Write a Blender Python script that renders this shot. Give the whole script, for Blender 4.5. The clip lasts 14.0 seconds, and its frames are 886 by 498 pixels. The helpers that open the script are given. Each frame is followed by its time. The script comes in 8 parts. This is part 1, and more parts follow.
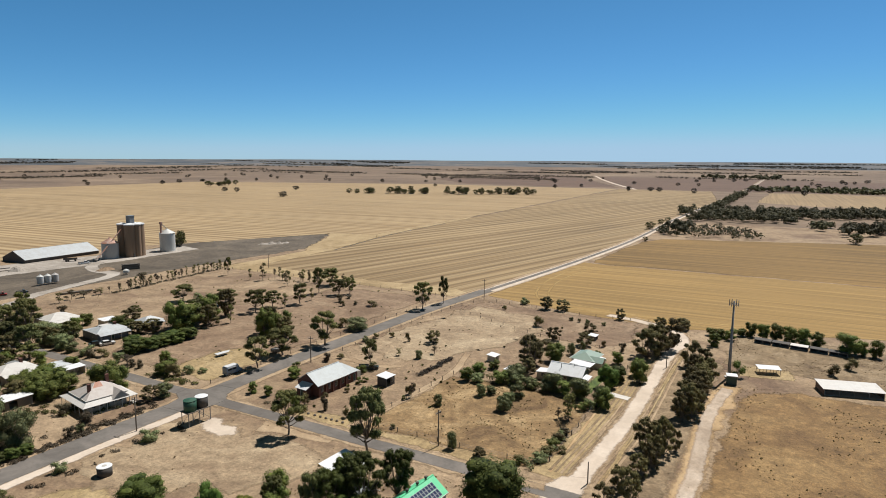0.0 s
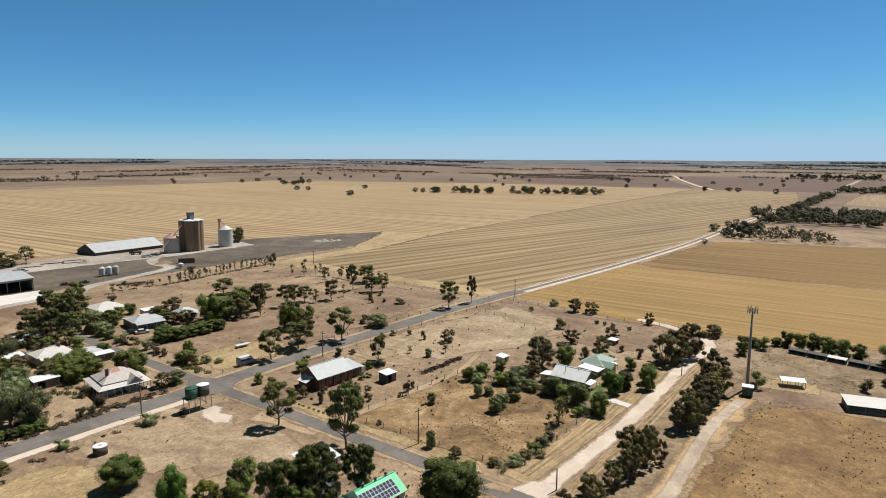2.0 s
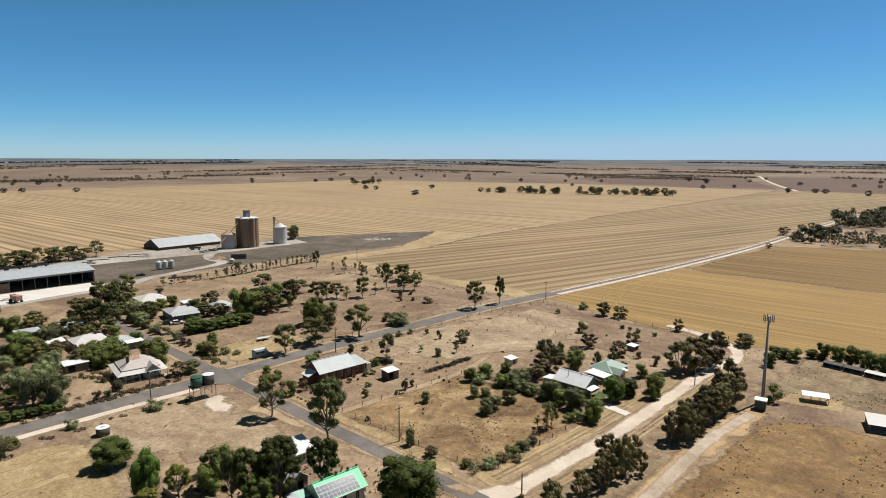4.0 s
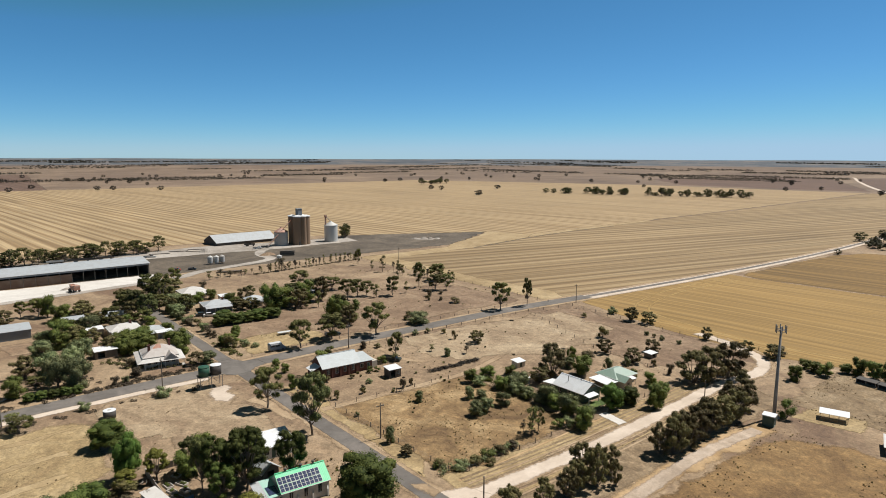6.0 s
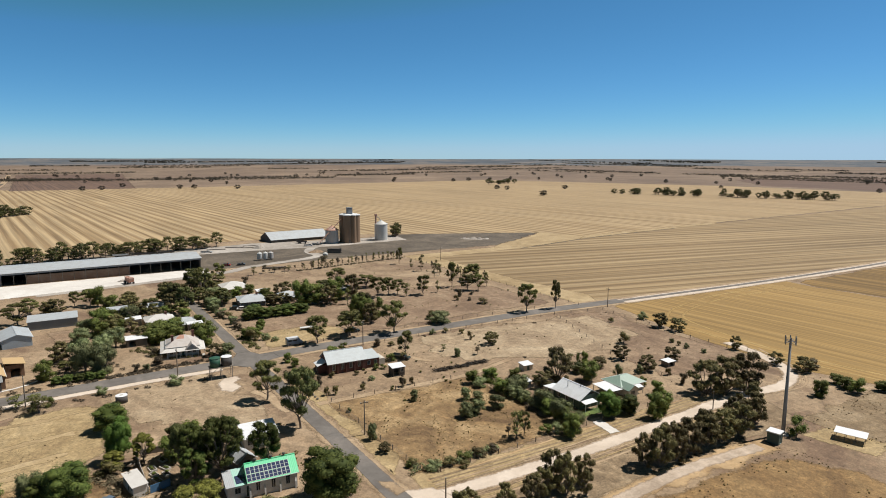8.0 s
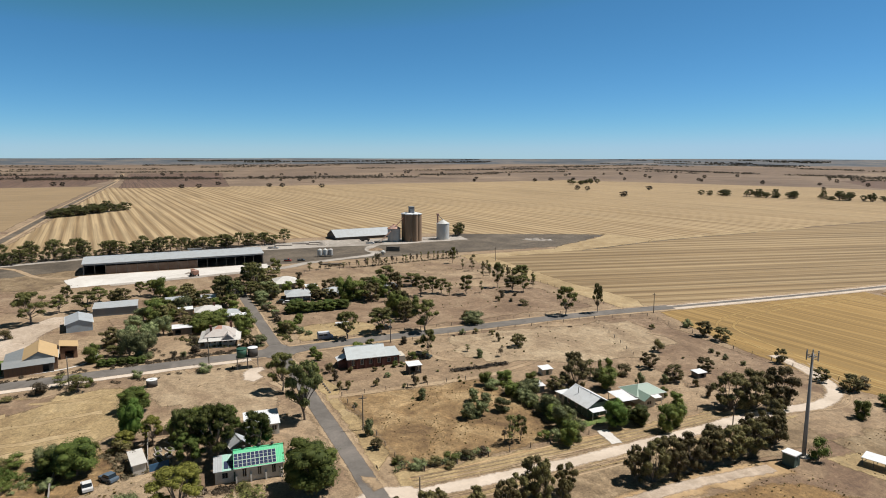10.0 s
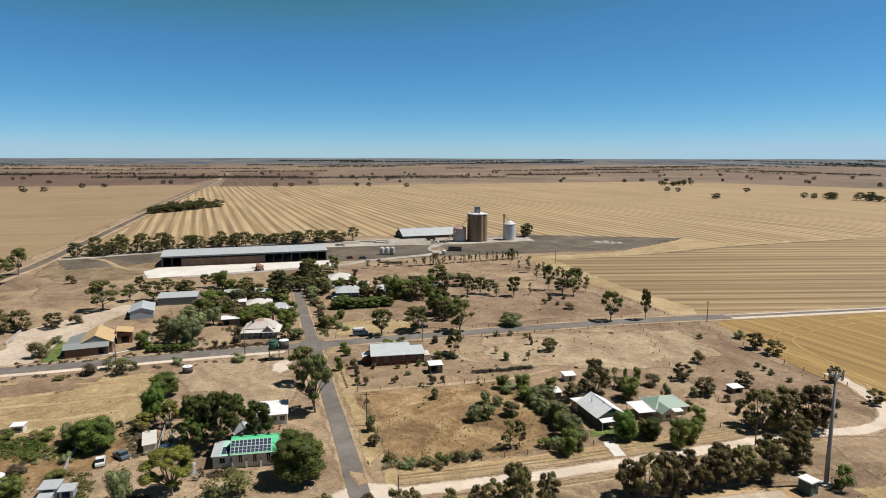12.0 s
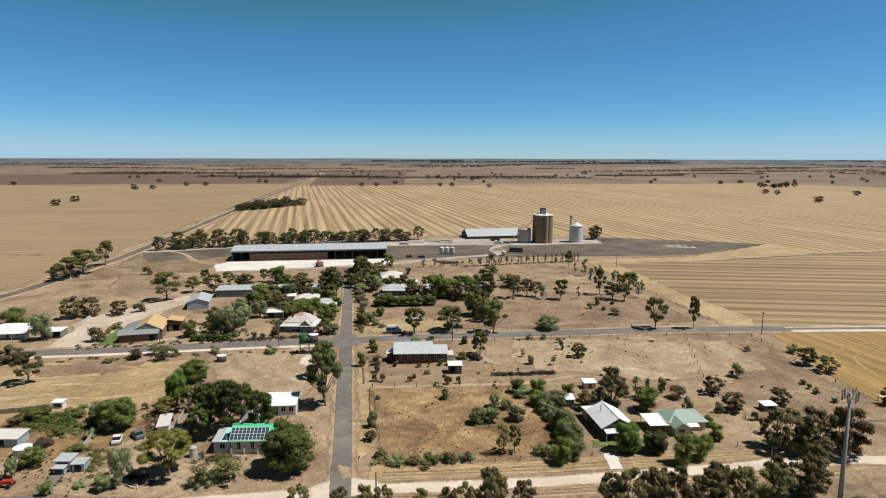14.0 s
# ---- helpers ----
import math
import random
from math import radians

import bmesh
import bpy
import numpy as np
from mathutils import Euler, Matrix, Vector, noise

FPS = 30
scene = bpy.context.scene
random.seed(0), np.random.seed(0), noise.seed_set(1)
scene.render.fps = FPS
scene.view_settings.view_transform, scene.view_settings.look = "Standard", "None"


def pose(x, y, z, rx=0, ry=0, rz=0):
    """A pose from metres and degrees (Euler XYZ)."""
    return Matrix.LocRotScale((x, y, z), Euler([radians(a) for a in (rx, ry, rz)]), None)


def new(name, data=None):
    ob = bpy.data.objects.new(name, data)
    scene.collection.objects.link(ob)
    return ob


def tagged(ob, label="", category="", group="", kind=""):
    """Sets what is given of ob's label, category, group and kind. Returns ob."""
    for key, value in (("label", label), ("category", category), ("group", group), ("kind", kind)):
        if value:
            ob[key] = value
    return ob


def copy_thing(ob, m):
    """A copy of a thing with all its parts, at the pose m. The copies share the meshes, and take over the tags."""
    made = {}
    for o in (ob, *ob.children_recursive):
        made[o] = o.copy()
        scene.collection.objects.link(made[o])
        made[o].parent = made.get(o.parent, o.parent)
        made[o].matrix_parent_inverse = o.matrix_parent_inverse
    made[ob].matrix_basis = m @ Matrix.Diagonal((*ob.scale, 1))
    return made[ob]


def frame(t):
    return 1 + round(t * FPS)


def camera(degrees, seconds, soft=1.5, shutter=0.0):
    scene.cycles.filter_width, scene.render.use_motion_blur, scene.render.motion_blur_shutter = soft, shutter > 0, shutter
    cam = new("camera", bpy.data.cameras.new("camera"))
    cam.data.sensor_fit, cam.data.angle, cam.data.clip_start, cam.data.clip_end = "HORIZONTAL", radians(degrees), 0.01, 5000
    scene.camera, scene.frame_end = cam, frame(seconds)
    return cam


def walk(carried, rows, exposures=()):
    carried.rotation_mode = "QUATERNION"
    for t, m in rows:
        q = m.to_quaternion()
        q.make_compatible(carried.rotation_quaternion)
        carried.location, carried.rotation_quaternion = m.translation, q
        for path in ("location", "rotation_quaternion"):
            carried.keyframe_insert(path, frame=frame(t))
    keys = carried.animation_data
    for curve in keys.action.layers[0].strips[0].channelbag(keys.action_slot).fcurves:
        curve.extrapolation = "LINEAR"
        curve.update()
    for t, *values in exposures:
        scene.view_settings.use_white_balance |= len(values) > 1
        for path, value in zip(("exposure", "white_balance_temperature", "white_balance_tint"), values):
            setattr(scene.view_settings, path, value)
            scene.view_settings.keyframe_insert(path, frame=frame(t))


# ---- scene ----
# camera and its path: seconds, eye x y z, turn about x y z in degrees
cam = camera(70.586, 14.0, soft=0.95)
PATH = [
    (0.0, -1.63, 1.01, 59.99, 81.778, -0.360, 27.056),
    (0.5, 2.70, 3.28, 59.98, 81.754, -0.330, 28.773),
    (1.0, 6.97, 5.70, 59.97, 81.740, -0.302, 30.545),
    (1.5, 11.16, 8.20, 59.96, 81.715, -0.277, 32.292),
    (2.0, 15.26, 10.83, 59.96, 81.691, -0.254, 34.035),
    (2.5, 19.26, 13.61, 59.96, 81.687, -0.224, 35.785),
    (3.0, 23.20, 16.49, 59.96, 81.672, -0.196, 37.530),
    (5.5, 41.39, 32.55, 59.98, 81.674, -0.164, 46.183),
    (6.0, 44.63, 36.09, 59.99, 81.661, -0.176, 47.892),
    (6.5, 47.74, 39.75, 59.99, 81.659, -0.149, 49.600),
    (7.0, 50.78, 43.46, 60.00, 81.648, -0.134, 51.326),
    (7.5, 53.71, 47.28, 60.01, 81.648, -0.119, 53.061),
    (8.0, 56.48, 51.15, 60.01, 81.638, -0.115, 54.794),
    (10.5, 68.21, 71.73, 60.02, 81.596, -0.113, 64.988),
    (11.0, 70.03, 76.07, 60.01, 81.583, -0.131, 67.112),
    (11.5, 71.71, 80.55, 60.01, 81.582, -0.099, 69.236),
    (12.0, 73.21, 85.09, 60.00, 81.602, -0.096, 71.312),
    (12.5, 74.58, 89.66, 59.99, 81.594, -0.093, 73.379),
    (13.0, 75.80, 94.35, 59.97, 81.587, -0.109, 75.488),
    (13.5, 76.82, 99.07, 59.95, 81.593, -0.095, 77.599),
    (14.0, 77.75, 103.80, 59.93, 81.619, -0.099, 79.703),
]
walk(cam, [(t, pose(x, y, z, rx, ry, rz)) for t, x, y, z, rx, ry, rz in PATH])

# ---- light ----
SUN_AZ, SUN_EL = radians(76), radians(60)
to_sun = Vector((math.cos(SUN_AZ) * math.cos(SUN_EL), math.sin(SUN_AZ) * math.cos(SUN_EL), math.sin(SUN_EL)))
world = bpy.data.worlds.new("sky")
world.use_nodes = True
scene.world = world
wn, wl = world.node_tree.nodes, world.node_tree.links
sky = wn.new("ShaderNodeTexSky")
sky.sky_type, sky.sun_disc = "NISHITA", False
sky.sun_elevation, sky.sun_rotation = SUN_EL, math.pi / 2 - SUN_AZ
sky.altitude, sky.air_density, sky.dust_density, sky.ozone_density = 9000, 2.0, 0.2, 10.0
air = wn.new("ShaderNodeMix")
air.data_type, air.blend_type = "RGBA", "MULTIPLY"
air.inputs[0].default_value, air.inputs[7].default_value = 1.0, (1.16, 1.09, 0.93, 1)
# drier air: the sky falls off faster with height than the stock air, red most near the horizon, blue overhead
split, join_ = wn.new("ShaderNodeSeparateColor"), wn.new("ShaderNodeCombineColor")
wl.new(sky.outputs[0], split.inputs[0])
for i, (power, scale_, most) in enumerate(((1.3, 0.66, 3.1), (2.4, 0.44, 5.0), (3.0, 0.040, 7.8))):
    deep, less, cap = wn.new("ShaderNodeMath"), wn.new("ShaderNodeMath"), wn.new("ShaderNodeMath")
    deep.operation, less.operation, cap.operation = "POWER", "MULTIPLY", "MINIMUM"
    deep.inputs[1].default_value, less.inputs[1].default_value = power, scale_
    wl.new(split.outputs[i], deep.inputs[0]); wl.new(deep.outputs[0], less.inputs[0])
    wl.new(less.outputs[0], cap.inputs[0]); wl.new(split.outputs[i], cap.inputs[1])
    top = wn.new("ShaderNodeMath")
    top.operation, top.inputs[1].default_value, top.inputs[2].default_value = "SMOOTH_MIN", most, 1.5
    wl.new(cap.outputs[0], top.inputs[0]); wl.new(top.outputs[0], join_.inputs[i])
wl.new(join_.outputs[0], air.inputs[6])
wl.new(air.outputs[2], wn["Background"].inputs[0])
wn["Background"].inputs[1].default_value = 0.091
sun = new("sun", bpy.data.lights.new("sun", "SUN"))
sun.data.energy, sun.data.angle, sun.data.color = 4.9, radians(0.53), (0.99, 0.945, 0.88)
sun.matrix_world = Matrix.Translation((0, 0, 300)) @ (-to_sun).to_track_quat("-Z", "Y").to_matrix().to_4x4()
scene.view_settings.exposure = 0.22


# ---- materials ----
def nodes(name, rough=0.9):
    m = bpy.data.materials.new(name)
    m.use_nodes = True
    n, l = m.node_tree.nodes, m.node_tree.links
    b = n["Principled BSDF"]
    b.inputs["Roughness"].default_value = rough
    return m, n, l, b


def position(n, l, scale=(1, 1, 1), turn=0.0, source="Position"):
    g = n.new("ShaderNodeNewGeometry") if source == "Position" else n.new("ShaderNodeTexCoord")
    mp = n.new("ShaderNodeMapping")
    mp.inputs["Scale"].default_value = scale
    mp.inputs["Rotation"].default_value = (0, 0, turn)
    l.new(g.outputs[source], mp.inputs["Vector"])
    return mp.outputs["Vector"]


def noise_tex(n, l, vec, scale, detail=4, rough=0.6, distort=0.0):
    t = n.new("ShaderNodeTexNoise")
    t.inputs["Scale"].default_value, t.inputs["Detail"].default_value = scale, detail
    t.inputs["Roughness"].default_value, t.inputs["Distortion"].default_value = rough, distort
    l.new(vec, t.inputs["Vector"])
    return t.outputs["Fac"]


def ramp(n, l, fac, *stops):
    r = n.new("ShaderNodeValToRGB")
    while len(r.color_ramp.elements) < len(stops):
        r.color_ramp.elements.new(0.5)
    for e, (p, c) in zip(r.color_ramp.elements, stops):
        e.position, e.color = p, (c, c, c, 1) if isinstance(c, (int, float)) else (*c, 1)
    l.new(fac, r.inputs["Fac"])
    return r.outputs["Color"]


def mix(n, l, fac, a, b, mode="MIX"):
    m = n.new("ShaderNodeMix")
    m.data_type, m.blend_type = "RGBA", mode
    for s, v in ((m.inputs[0], fac), (m.inputs[6], a), (m.inputs[7], b)):
        if isinstance(v, tuple):
            s.default_value = (*v, 1)
        elif isinstance(v, (int, float)):
            s.default_value = v
        else:
            l.new(v, s)
    return m.outputs[2]


def bump(n, l, b, height, strength, distance):
    k = n.new("ShaderNodeBump")
    k.inputs["Strength"].default_value, k.inputs["Distance"].default_value = strength, distance
    l.new(height, k.inputs["Height"])
    l.new(k.outputs["Normal"], b.inputs["Normal"])


def fray(n, l, b, v):
    """Lets a ground cover thin out along its border, where the mesh marks its edge."""
    at = n.new("ShaderNodeAttribute")
    at.attribute_name = "edge"
    k = n.new("ShaderNodeMath"); k.operation = "MULTIPLY_ADD"
    k.inputs[1].default_value = 1.3
    l.new(noise_tex(n, l, v, 0.9, 5, 0.75), k.inputs[0]); l.new(at.outputs["Fac"], k.inputs[2])
    r = n.new("ShaderNodeMapRange")
    r.interpolation_type = "SMOOTHSTEP"
    r.inputs["From Min"].default_value, r.inputs["From Max"].default_value = 0.86, 1.42
    l.new(k.outputs[0], r.inputs["Value"])
    fac = r.outputs[0]
    s, t = n.new("ShaderNodeMixShader"), n.new("ShaderNodeBsdfTransparent")
    l.new(fac, s.inputs[0]); l.new(b.outputs[0], s.inputs[1]); l.new(t.outputs[0], s.inputs[2])
    l.new(s.outputs[0], n["Material Output"].inputs["Surface"])


def soil(name, dark, mid, light, broad=0.03, fine=0.9, relief=0.12, specks=0.75, contrast=1.0, frayed=True):
    """Bare or grassy earth: broad patches, streaks, clods and tufts."""
    m, n, l, b = nodes(name, 0.95)
    v = position(n, l)
    big = noise_tex(n, l, v, broad, 7, 0.68, 0.8)
    c = ramp(n, l, big, (0.36, dark), (0.5, mid), (0.64, light))
    patch = noise_tex(n, l, v, broad * 5.3, 5, 0.7, 1.2)
    c = mix(n, l, 0.8 * contrast, c, ramp(n, l, patch, (0.34, 0.78), (0.5, 1.0), (0.68, 1.18)), "MULTIPLY")
    small = noise_tex(n, l, v, fine, 6, 0.78)
    c = mix(n, l, contrast, c, ramp(n, l, small, (0.34, 0.76), (0.5, 1.0), (0.68, 1.17)), "MULTIPLY")
    fleck = noise_tex(n, l, v, 2.1, 4, 0.85, 0.6)
    c = mix(n, l, contrast, c, ramp(n, l, fleck, (0.36, 0.78), (0.5, 1.0), (0.64, 1.26)), "MULTIPLY")
    straw = noise_tex(n, l, v, 0.42, 6, 0.78, 0.4)
    c = mix(n, l, min(1.0, 0.8 * contrast), c, ramp(n, l, straw, (0.40, 0.86), (0.52, 1.0), (0.66, 1.3)), "MULTIPLY")
    tuft = ramp(n, l, noise_tex(n, l, v, 2.3, 3, 0.65), (0.58, 1.0), (0.66, 0.5))
    where = ramp(n, l, noise_tex(n, l, v, 0.09, 3, 0.6), (0.42, 0.1), (0.62, specks))
    c = mix(n, l, where, c, mix(n, l, 1.0, c, tuft, "MULTIPLY"))
    l.new(c, b.inputs["Base Color"])
    bump(n, l, b, small, 0.7, relief)
    if frayed:
        fray(n, l, b, v)
    return m


def stubble(name, straw, pale, earth, turn, period, contrast=0.5, wobble=6.0, lines=0.85, regular=0.16):
    """Harvested paddock: header runs as long bands, broken and uneven."""
    m, n, l, b = nodes(name, 0.95)
    v = position(n, l)
    rot = position(n, l, (1, 1, 1), turn)
    # slow wander of the runs
    wander = noise_tex(n, l, v, 0.004, 2, 0.5)
    sep = n.new("ShaderNodeSeparateXYZ")
    l.new(rot, sep.inputs[0])
    a = n.new("ShaderNodeMath"); a.operation = "MULTIPLY_ADD"
    a.inputs[1].default_value = wobble
    l.new(wander, a.inputs[0]); l.new(sep.outputs["Y"], a.inputs[2])
    comb = n.new("ShaderNodeCombineXYZ")
    k = n.new("ShaderNodeMath"); k.operation = "MULTIPLY"; k.inputs[1].default_value = 0.012
    l.new(sep.outputs["X"], k.inputs[0]); l.new(k.outputs[0], comb.inputs["X"])
    l.new(a.outputs[0], comb.inputs["Y"])
    runs = noise_tex(n, l, comb.outputs[0], 1.3 / period, 3, 0.6)
    thin = noise_tex(n, l, comb.outputs[0], 4.5 / period, 2, 0.6)
    wave = n.new("ShaderNodeTexWave")
    wave.bands_direction = "Y"
    wave.inputs["Scale"].default_value, wave.inputs["Distortion"].default_value = 0.314 / period, 0.6
    wave.inputs["Detail"].default_value, wave.inputs["Detail Scale"].default_value = 2.0, 0.6
    l.new(comb.outputs[0], wave.inputs["Vector"])
    # narrow earth lines between broad straw runs
    narrow = n.new("ShaderNodeMath"); narrow.operation = "POWER"; narrow.inputs[1].default_value = 0.45
    l.new(wave.outputs["Fac"], narrow.inputs[0])
    both = n.new("ShaderNodeMath"); both.operation = "MULTIPLY_ADD"; both.inputs[1].default_value = regular
    l.new(narrow.outputs[0], both.inputs[0]); l.new(runs, both.inputs[2])
    mid = 0.5 + regular * 0.6
    c = ramp(n, l, both.outputs[0], (mid - 0.16 - regular * 0.15, earth), (mid - 0.02, straw), (mid + 0.12 + regular * 0.1, pale))
    c = mix(n, l, contrast, mix(n, l, 0.5, straw, pale), c)
    c = mix(n, l, lines, c, ramp(n, l, thin, (0.40, 0.62), (0.58, 1.25)), "MULTIPLY")
    c = mix(n, l, 0.6, c, ramp(n, l, noise_tex(n, l, v, 0.008, 5, 0.6), (0.3, 0.82), (0.7, 1.14)), "MULTIPLY")
    fine = noise_tex(n, l, v, 1.3, 4, 0.7)
    c = mix(n, l, 0.5, c, ramp(n, l, fine, (0.3, 0.75), (0.7, 1.2)), "MULTIPLY")
    l.new(c, b.inputs["Base Color"])
    bump(n, l, b, fine, 0.5, 0.1)
    fray(n, l, b, v)
    return m


def weathered(name, colour, dirt, rough=0.6, metal=0.0, scale=0.6, amount=0.6, ribs=0.0, axis="X", streak=1.0):
    """Painted or bare sheet, wall or timber: stains at two scales; ribs: spacing of pressed ribs in metres."""
    m, n, l, b = nodes(name, rough)
    v = position(n, l, source="Object")
    s1 = noise_tex(n, l, position(n, l, (1, 1, streak), source="Object"), scale, 5, 0.65, 0.8 * streak)
    s2 = noise_tex(n, l, v, scale * 9, 3, 0.6)
    c = mix(n, l, ramp(n, l, s1, (0.42, 0.0), (0.72, amount)), colour, dirt)
    c = mix(n, l, 0.5, c, ramp(n, l, s2, (0.3, 0.86), (0.7, 1.1)), "MULTIPLY")
    l.new(c, b.inputs["Base Color"])
    b.inputs["Metallic"].default_value = metal
    if ribs:
        w = n.new("ShaderNodeTexWave")
        w.bands_direction = axis
        w.inputs["Scale"].default_value = 0.314 / ribs
        l.new(v, w.inputs["Vector"])
        bump(n, l, b, w.outputs["Fac"], 0.35, 0.03)
    else:
        bump(n, l, b, s2, 0.25, 0.02)
    return m


def foliage(name, shade, tip, through_light=0.16):
    m, n, l, b = nodes(name, 0.75)
    g, o = n.new("ShaderNodeNewGeometry"), n.new("ShaderNodeObjectInfo")
    c = mix(n, l, g.outputs["Random Per Island"], shade, tip)
    h = n.new("ShaderNodeHueSaturation")
    r = n.new("ShaderNodeMapRange")
    r.inputs["To Min"].default_value, r.inputs["To Max"].default_value = 0.6, 1.3
    l.new(o.outputs["Random"], r.inputs["Value"]); l.new(r.outputs[0], h.inputs["Value"])
    r2 = n.new("ShaderNodeMapRange")
    r2.inputs["To Min"].default_value, r2.inputs["To Max"].default_value = 0.488, 0.516
    l.new(o.outputs["Random"], r2.inputs["Value"]); l.new(r2.outputs[0], h.inputs["Hue"])
    l.new(c, h.inputs["Color"]); l.new(h.outputs[0], b.inputs["Base Color"])
    b.inputs["Specular IOR Level"].default_value = 0.25
    t = n.new("ShaderNodeBsdfTranslucent")
    l.new(h.outputs[0], t.inputs["Color"])
    s = n.new("ShaderNodeMixShader")
    s.inputs[0].default_value = through_light
    l.new(b.outputs[0], s.inputs[1]); l.new(t.outputs[0], s.inputs[2])
    l.new(s.outputs[0], n["Material Output"].inputs["Surface"])
    return m


def plain(name, colour, rough=0.5, metal=0.0):
    m, n, l, b = nodes(name, rough)
    v = position(n, l, source="Object")
    l.new(mix(n, l, 0.5, colour, ramp(n, l, noise_tex(n, l, v, 2.0), (0.3, 0.8), (0.7, 1.15)), "MULTIPLY"), b.inputs["Base Color"])
    b.inputs["Metallic"].default_value = metal
    return m


M_GROUND = soil("dry_ground", (0.160, 0.101, 0.063), (0.263, 0.184, 0.112), (0.337, 0.245, 0.155), frayed=False)
# fallow brown, greyed in the colour for the haze over the distance
M_FAR = soil("hazy_far_plain", (0.118, 0.080, 0.055), (0.168, 0.115, 0.076), (0.222, 0.158, 0.104), 0.0016, 0.02, 0.0, 0.2, frayed=False)
M_GRASS = soil("dead_grass", (0.130, 0.077, 0.035), (0.236, 0.150, 0.068), (0.358, 0.249, 0.128), 0.09, 1.7, 0.2, 1.0, 1.25)
M_STRAW = soil("straw_grass", (0.244, 0.167, 0.083), (0.311, 0.225, 0.113), (0.393, 0.293, 0.160), 0.06, 1.1)
M_VERGE = soil("pale_dirt", (0.262, 0.180, 0.107), (0.334, 0.237, 0.145), (0.407, 0.302, 0.194), 0.08, 0.9, 0.06, 0.5, 0.6)
M_BARE = soil("bare_dark_soil", (0.069, 0.054, 0.038), (0.102, 0.080, 0.058), (0.149, 0.119, 0.087), 0.035, 0.5)
M_PALE = soil("pale_bare_earth", (0.222, 0.155, 0.096), (0.313, 0.230, 0.144), (0.380, 0.292, 0.191), 0.07, 0.9)
M_YARD = soil("crushed_rock", (0.251, 0.218, 0.184), (0.335, 0.296, 0.257), (0.428, 0.386, 0.340), 0.05, 0.8, 0.05, 0.3, 0.6)
M_SCRUB = soil("grey_scrub_ground", (0.120, 0.079, 0.045), (0.207, 0.145, 0.081), (0.279, 0.207, 0.127), 0.1, 1.2, 0.15, 1.0)
M_RED = soil("reddish_soil", (0.158, 0.101, 0.062), (0.223, 0.149, 0.093), (0.290, 0.208, 0.133), 0.06, 0.9)
# dark woods on the horizon; the blue of distant haze is painted in
M_HAZYWOOD = soil("hazy_wooded_hills", (0.044, 0.054, 0.068), (0.085, 0.092, 0.100), (0.180, 0.150, 0.128), 0.004, 0.02, 0.0, 0.2, frayed=False)
M_TUFT = foliage("tussock_straw", (0.110, 0.079, 0.035), (0.264, 0.189, 0.090))
M_HEADLAND = soil("pale_headland", (0.267, 0.188, 0.094), (0.341, 0.248, 0.132), (0.400, 0.299, 0.169), 0.05, 0.8, 0.06, 0.3, 0.6)
M_FORECOURT = soil("pale_forecourt", (0.353, 0.273, 0.203), (0.441, 0.353, 0.273), (0.511, 0.423, 0.344), 0.06, 0.9, 0.05, 0.4, 0.6)
M_DRYGRASS = soil("ochre_dead_grass", (0.143, 0.082, 0.034), (0.213, 0.127, 0.051), (0.270, 0.171, 0.073), 0.06, 1.3, 0.2, 0.9, 1.5)
M_LITTER = soil("leaf_litter", (0.153, 0.105, 0.060), (0.230, 0.163, 0.096), (0.306, 0.225, 0.138), 0.12, 1.4, 0.15, 1.0, 1.2)
M_GOLD = soil("golden_stubble_edge", (0.260, 0.164, 0.055), (0.319, 0.210, 0.074), (0.370, 0.252, 0.097), 0.05, 0.8, 0.05, 0.1, 0.5)
M_LAWN = soil("lawn", (0.052, 0.085, 0.020), (0.093, 0.132, 0.030), (0.145, 0.178, 0.050), 0.2, 1.6)
M_GRAVEL = soil("limestone_road", (0.475, 0.390, 0.310), (0.544, 0.452, 0.366), (0.597, 0.506, 0.419), 0.09, 1.0, 0.04, 0.0, 0.22)
M_TRACK = soil("sandy_track", (0.306, 0.197, 0.097), (0.382, 0.258, 0.136), (0.444, 0.311, 0.176), 0.08, 0.9, 0.05, 0.1, 0.5)
M_APRON = soil("white_apron", (0.521, 0.487, 0.445), (0.588, 0.554, 0.512), (0.638, 0.613, 0.571), 0.05, 0.4, 0.02, 0.0, 0.22)
M_BITUMEN = soil("bitumen", (0.116, 0.102, 0.091), (0.144, 0.129, 0.115), (0.183, 0.160, 0.142), 0.12, 0.7, 0.01, 0.0, 0.3)
M_F_NORTH = stubble("stubble_north", (0.220, 0.149, 0.073), (0.320, 0.231, 0.124), (0.149, 0.095, 0.044), radians(-74), 10, 0.85, 2.5, lines=0.55, regular=0.34)
M_F_WEST = stubble("stubble_west", (0.274, 0.188, 0.094), (0.392, 0.287, 0.160), (0.204, 0.132, 0.063), radians(-2.5), 9.5, 0.9, 1.5, lines=0.5, regular=0.48)
M_F_EAST = stubble("stubble_east", (0.256, 0.156, 0.048), (0.323, 0.208, 0.074), (0.189, 0.114, 0.037), radians(0), 6, 0.5, lines=0.5, regular=0.24)
M_F_EAST2 = stubble("stubble_brown", (0.190, 0.113, 0.034), (0.228, 0.138, 0.045), (0.146, 0.085, 0.026), radians(0), 9, 0.7)
M_F_SOUTH = stubble("stubble_south", (0.252, 0.174, 0.092), (0.286, 0.203, 0.112), (0.227, 0.154, 0.081), radians(90), 12, 0.35, lines=0.4)
M_F_FALLOW = stubble("fallow", (0.116, 0.069, 0.046), (0.139, 0.085, 0.057), (0.097, 0.059, 0.041), radians(0), 14, 0.6)
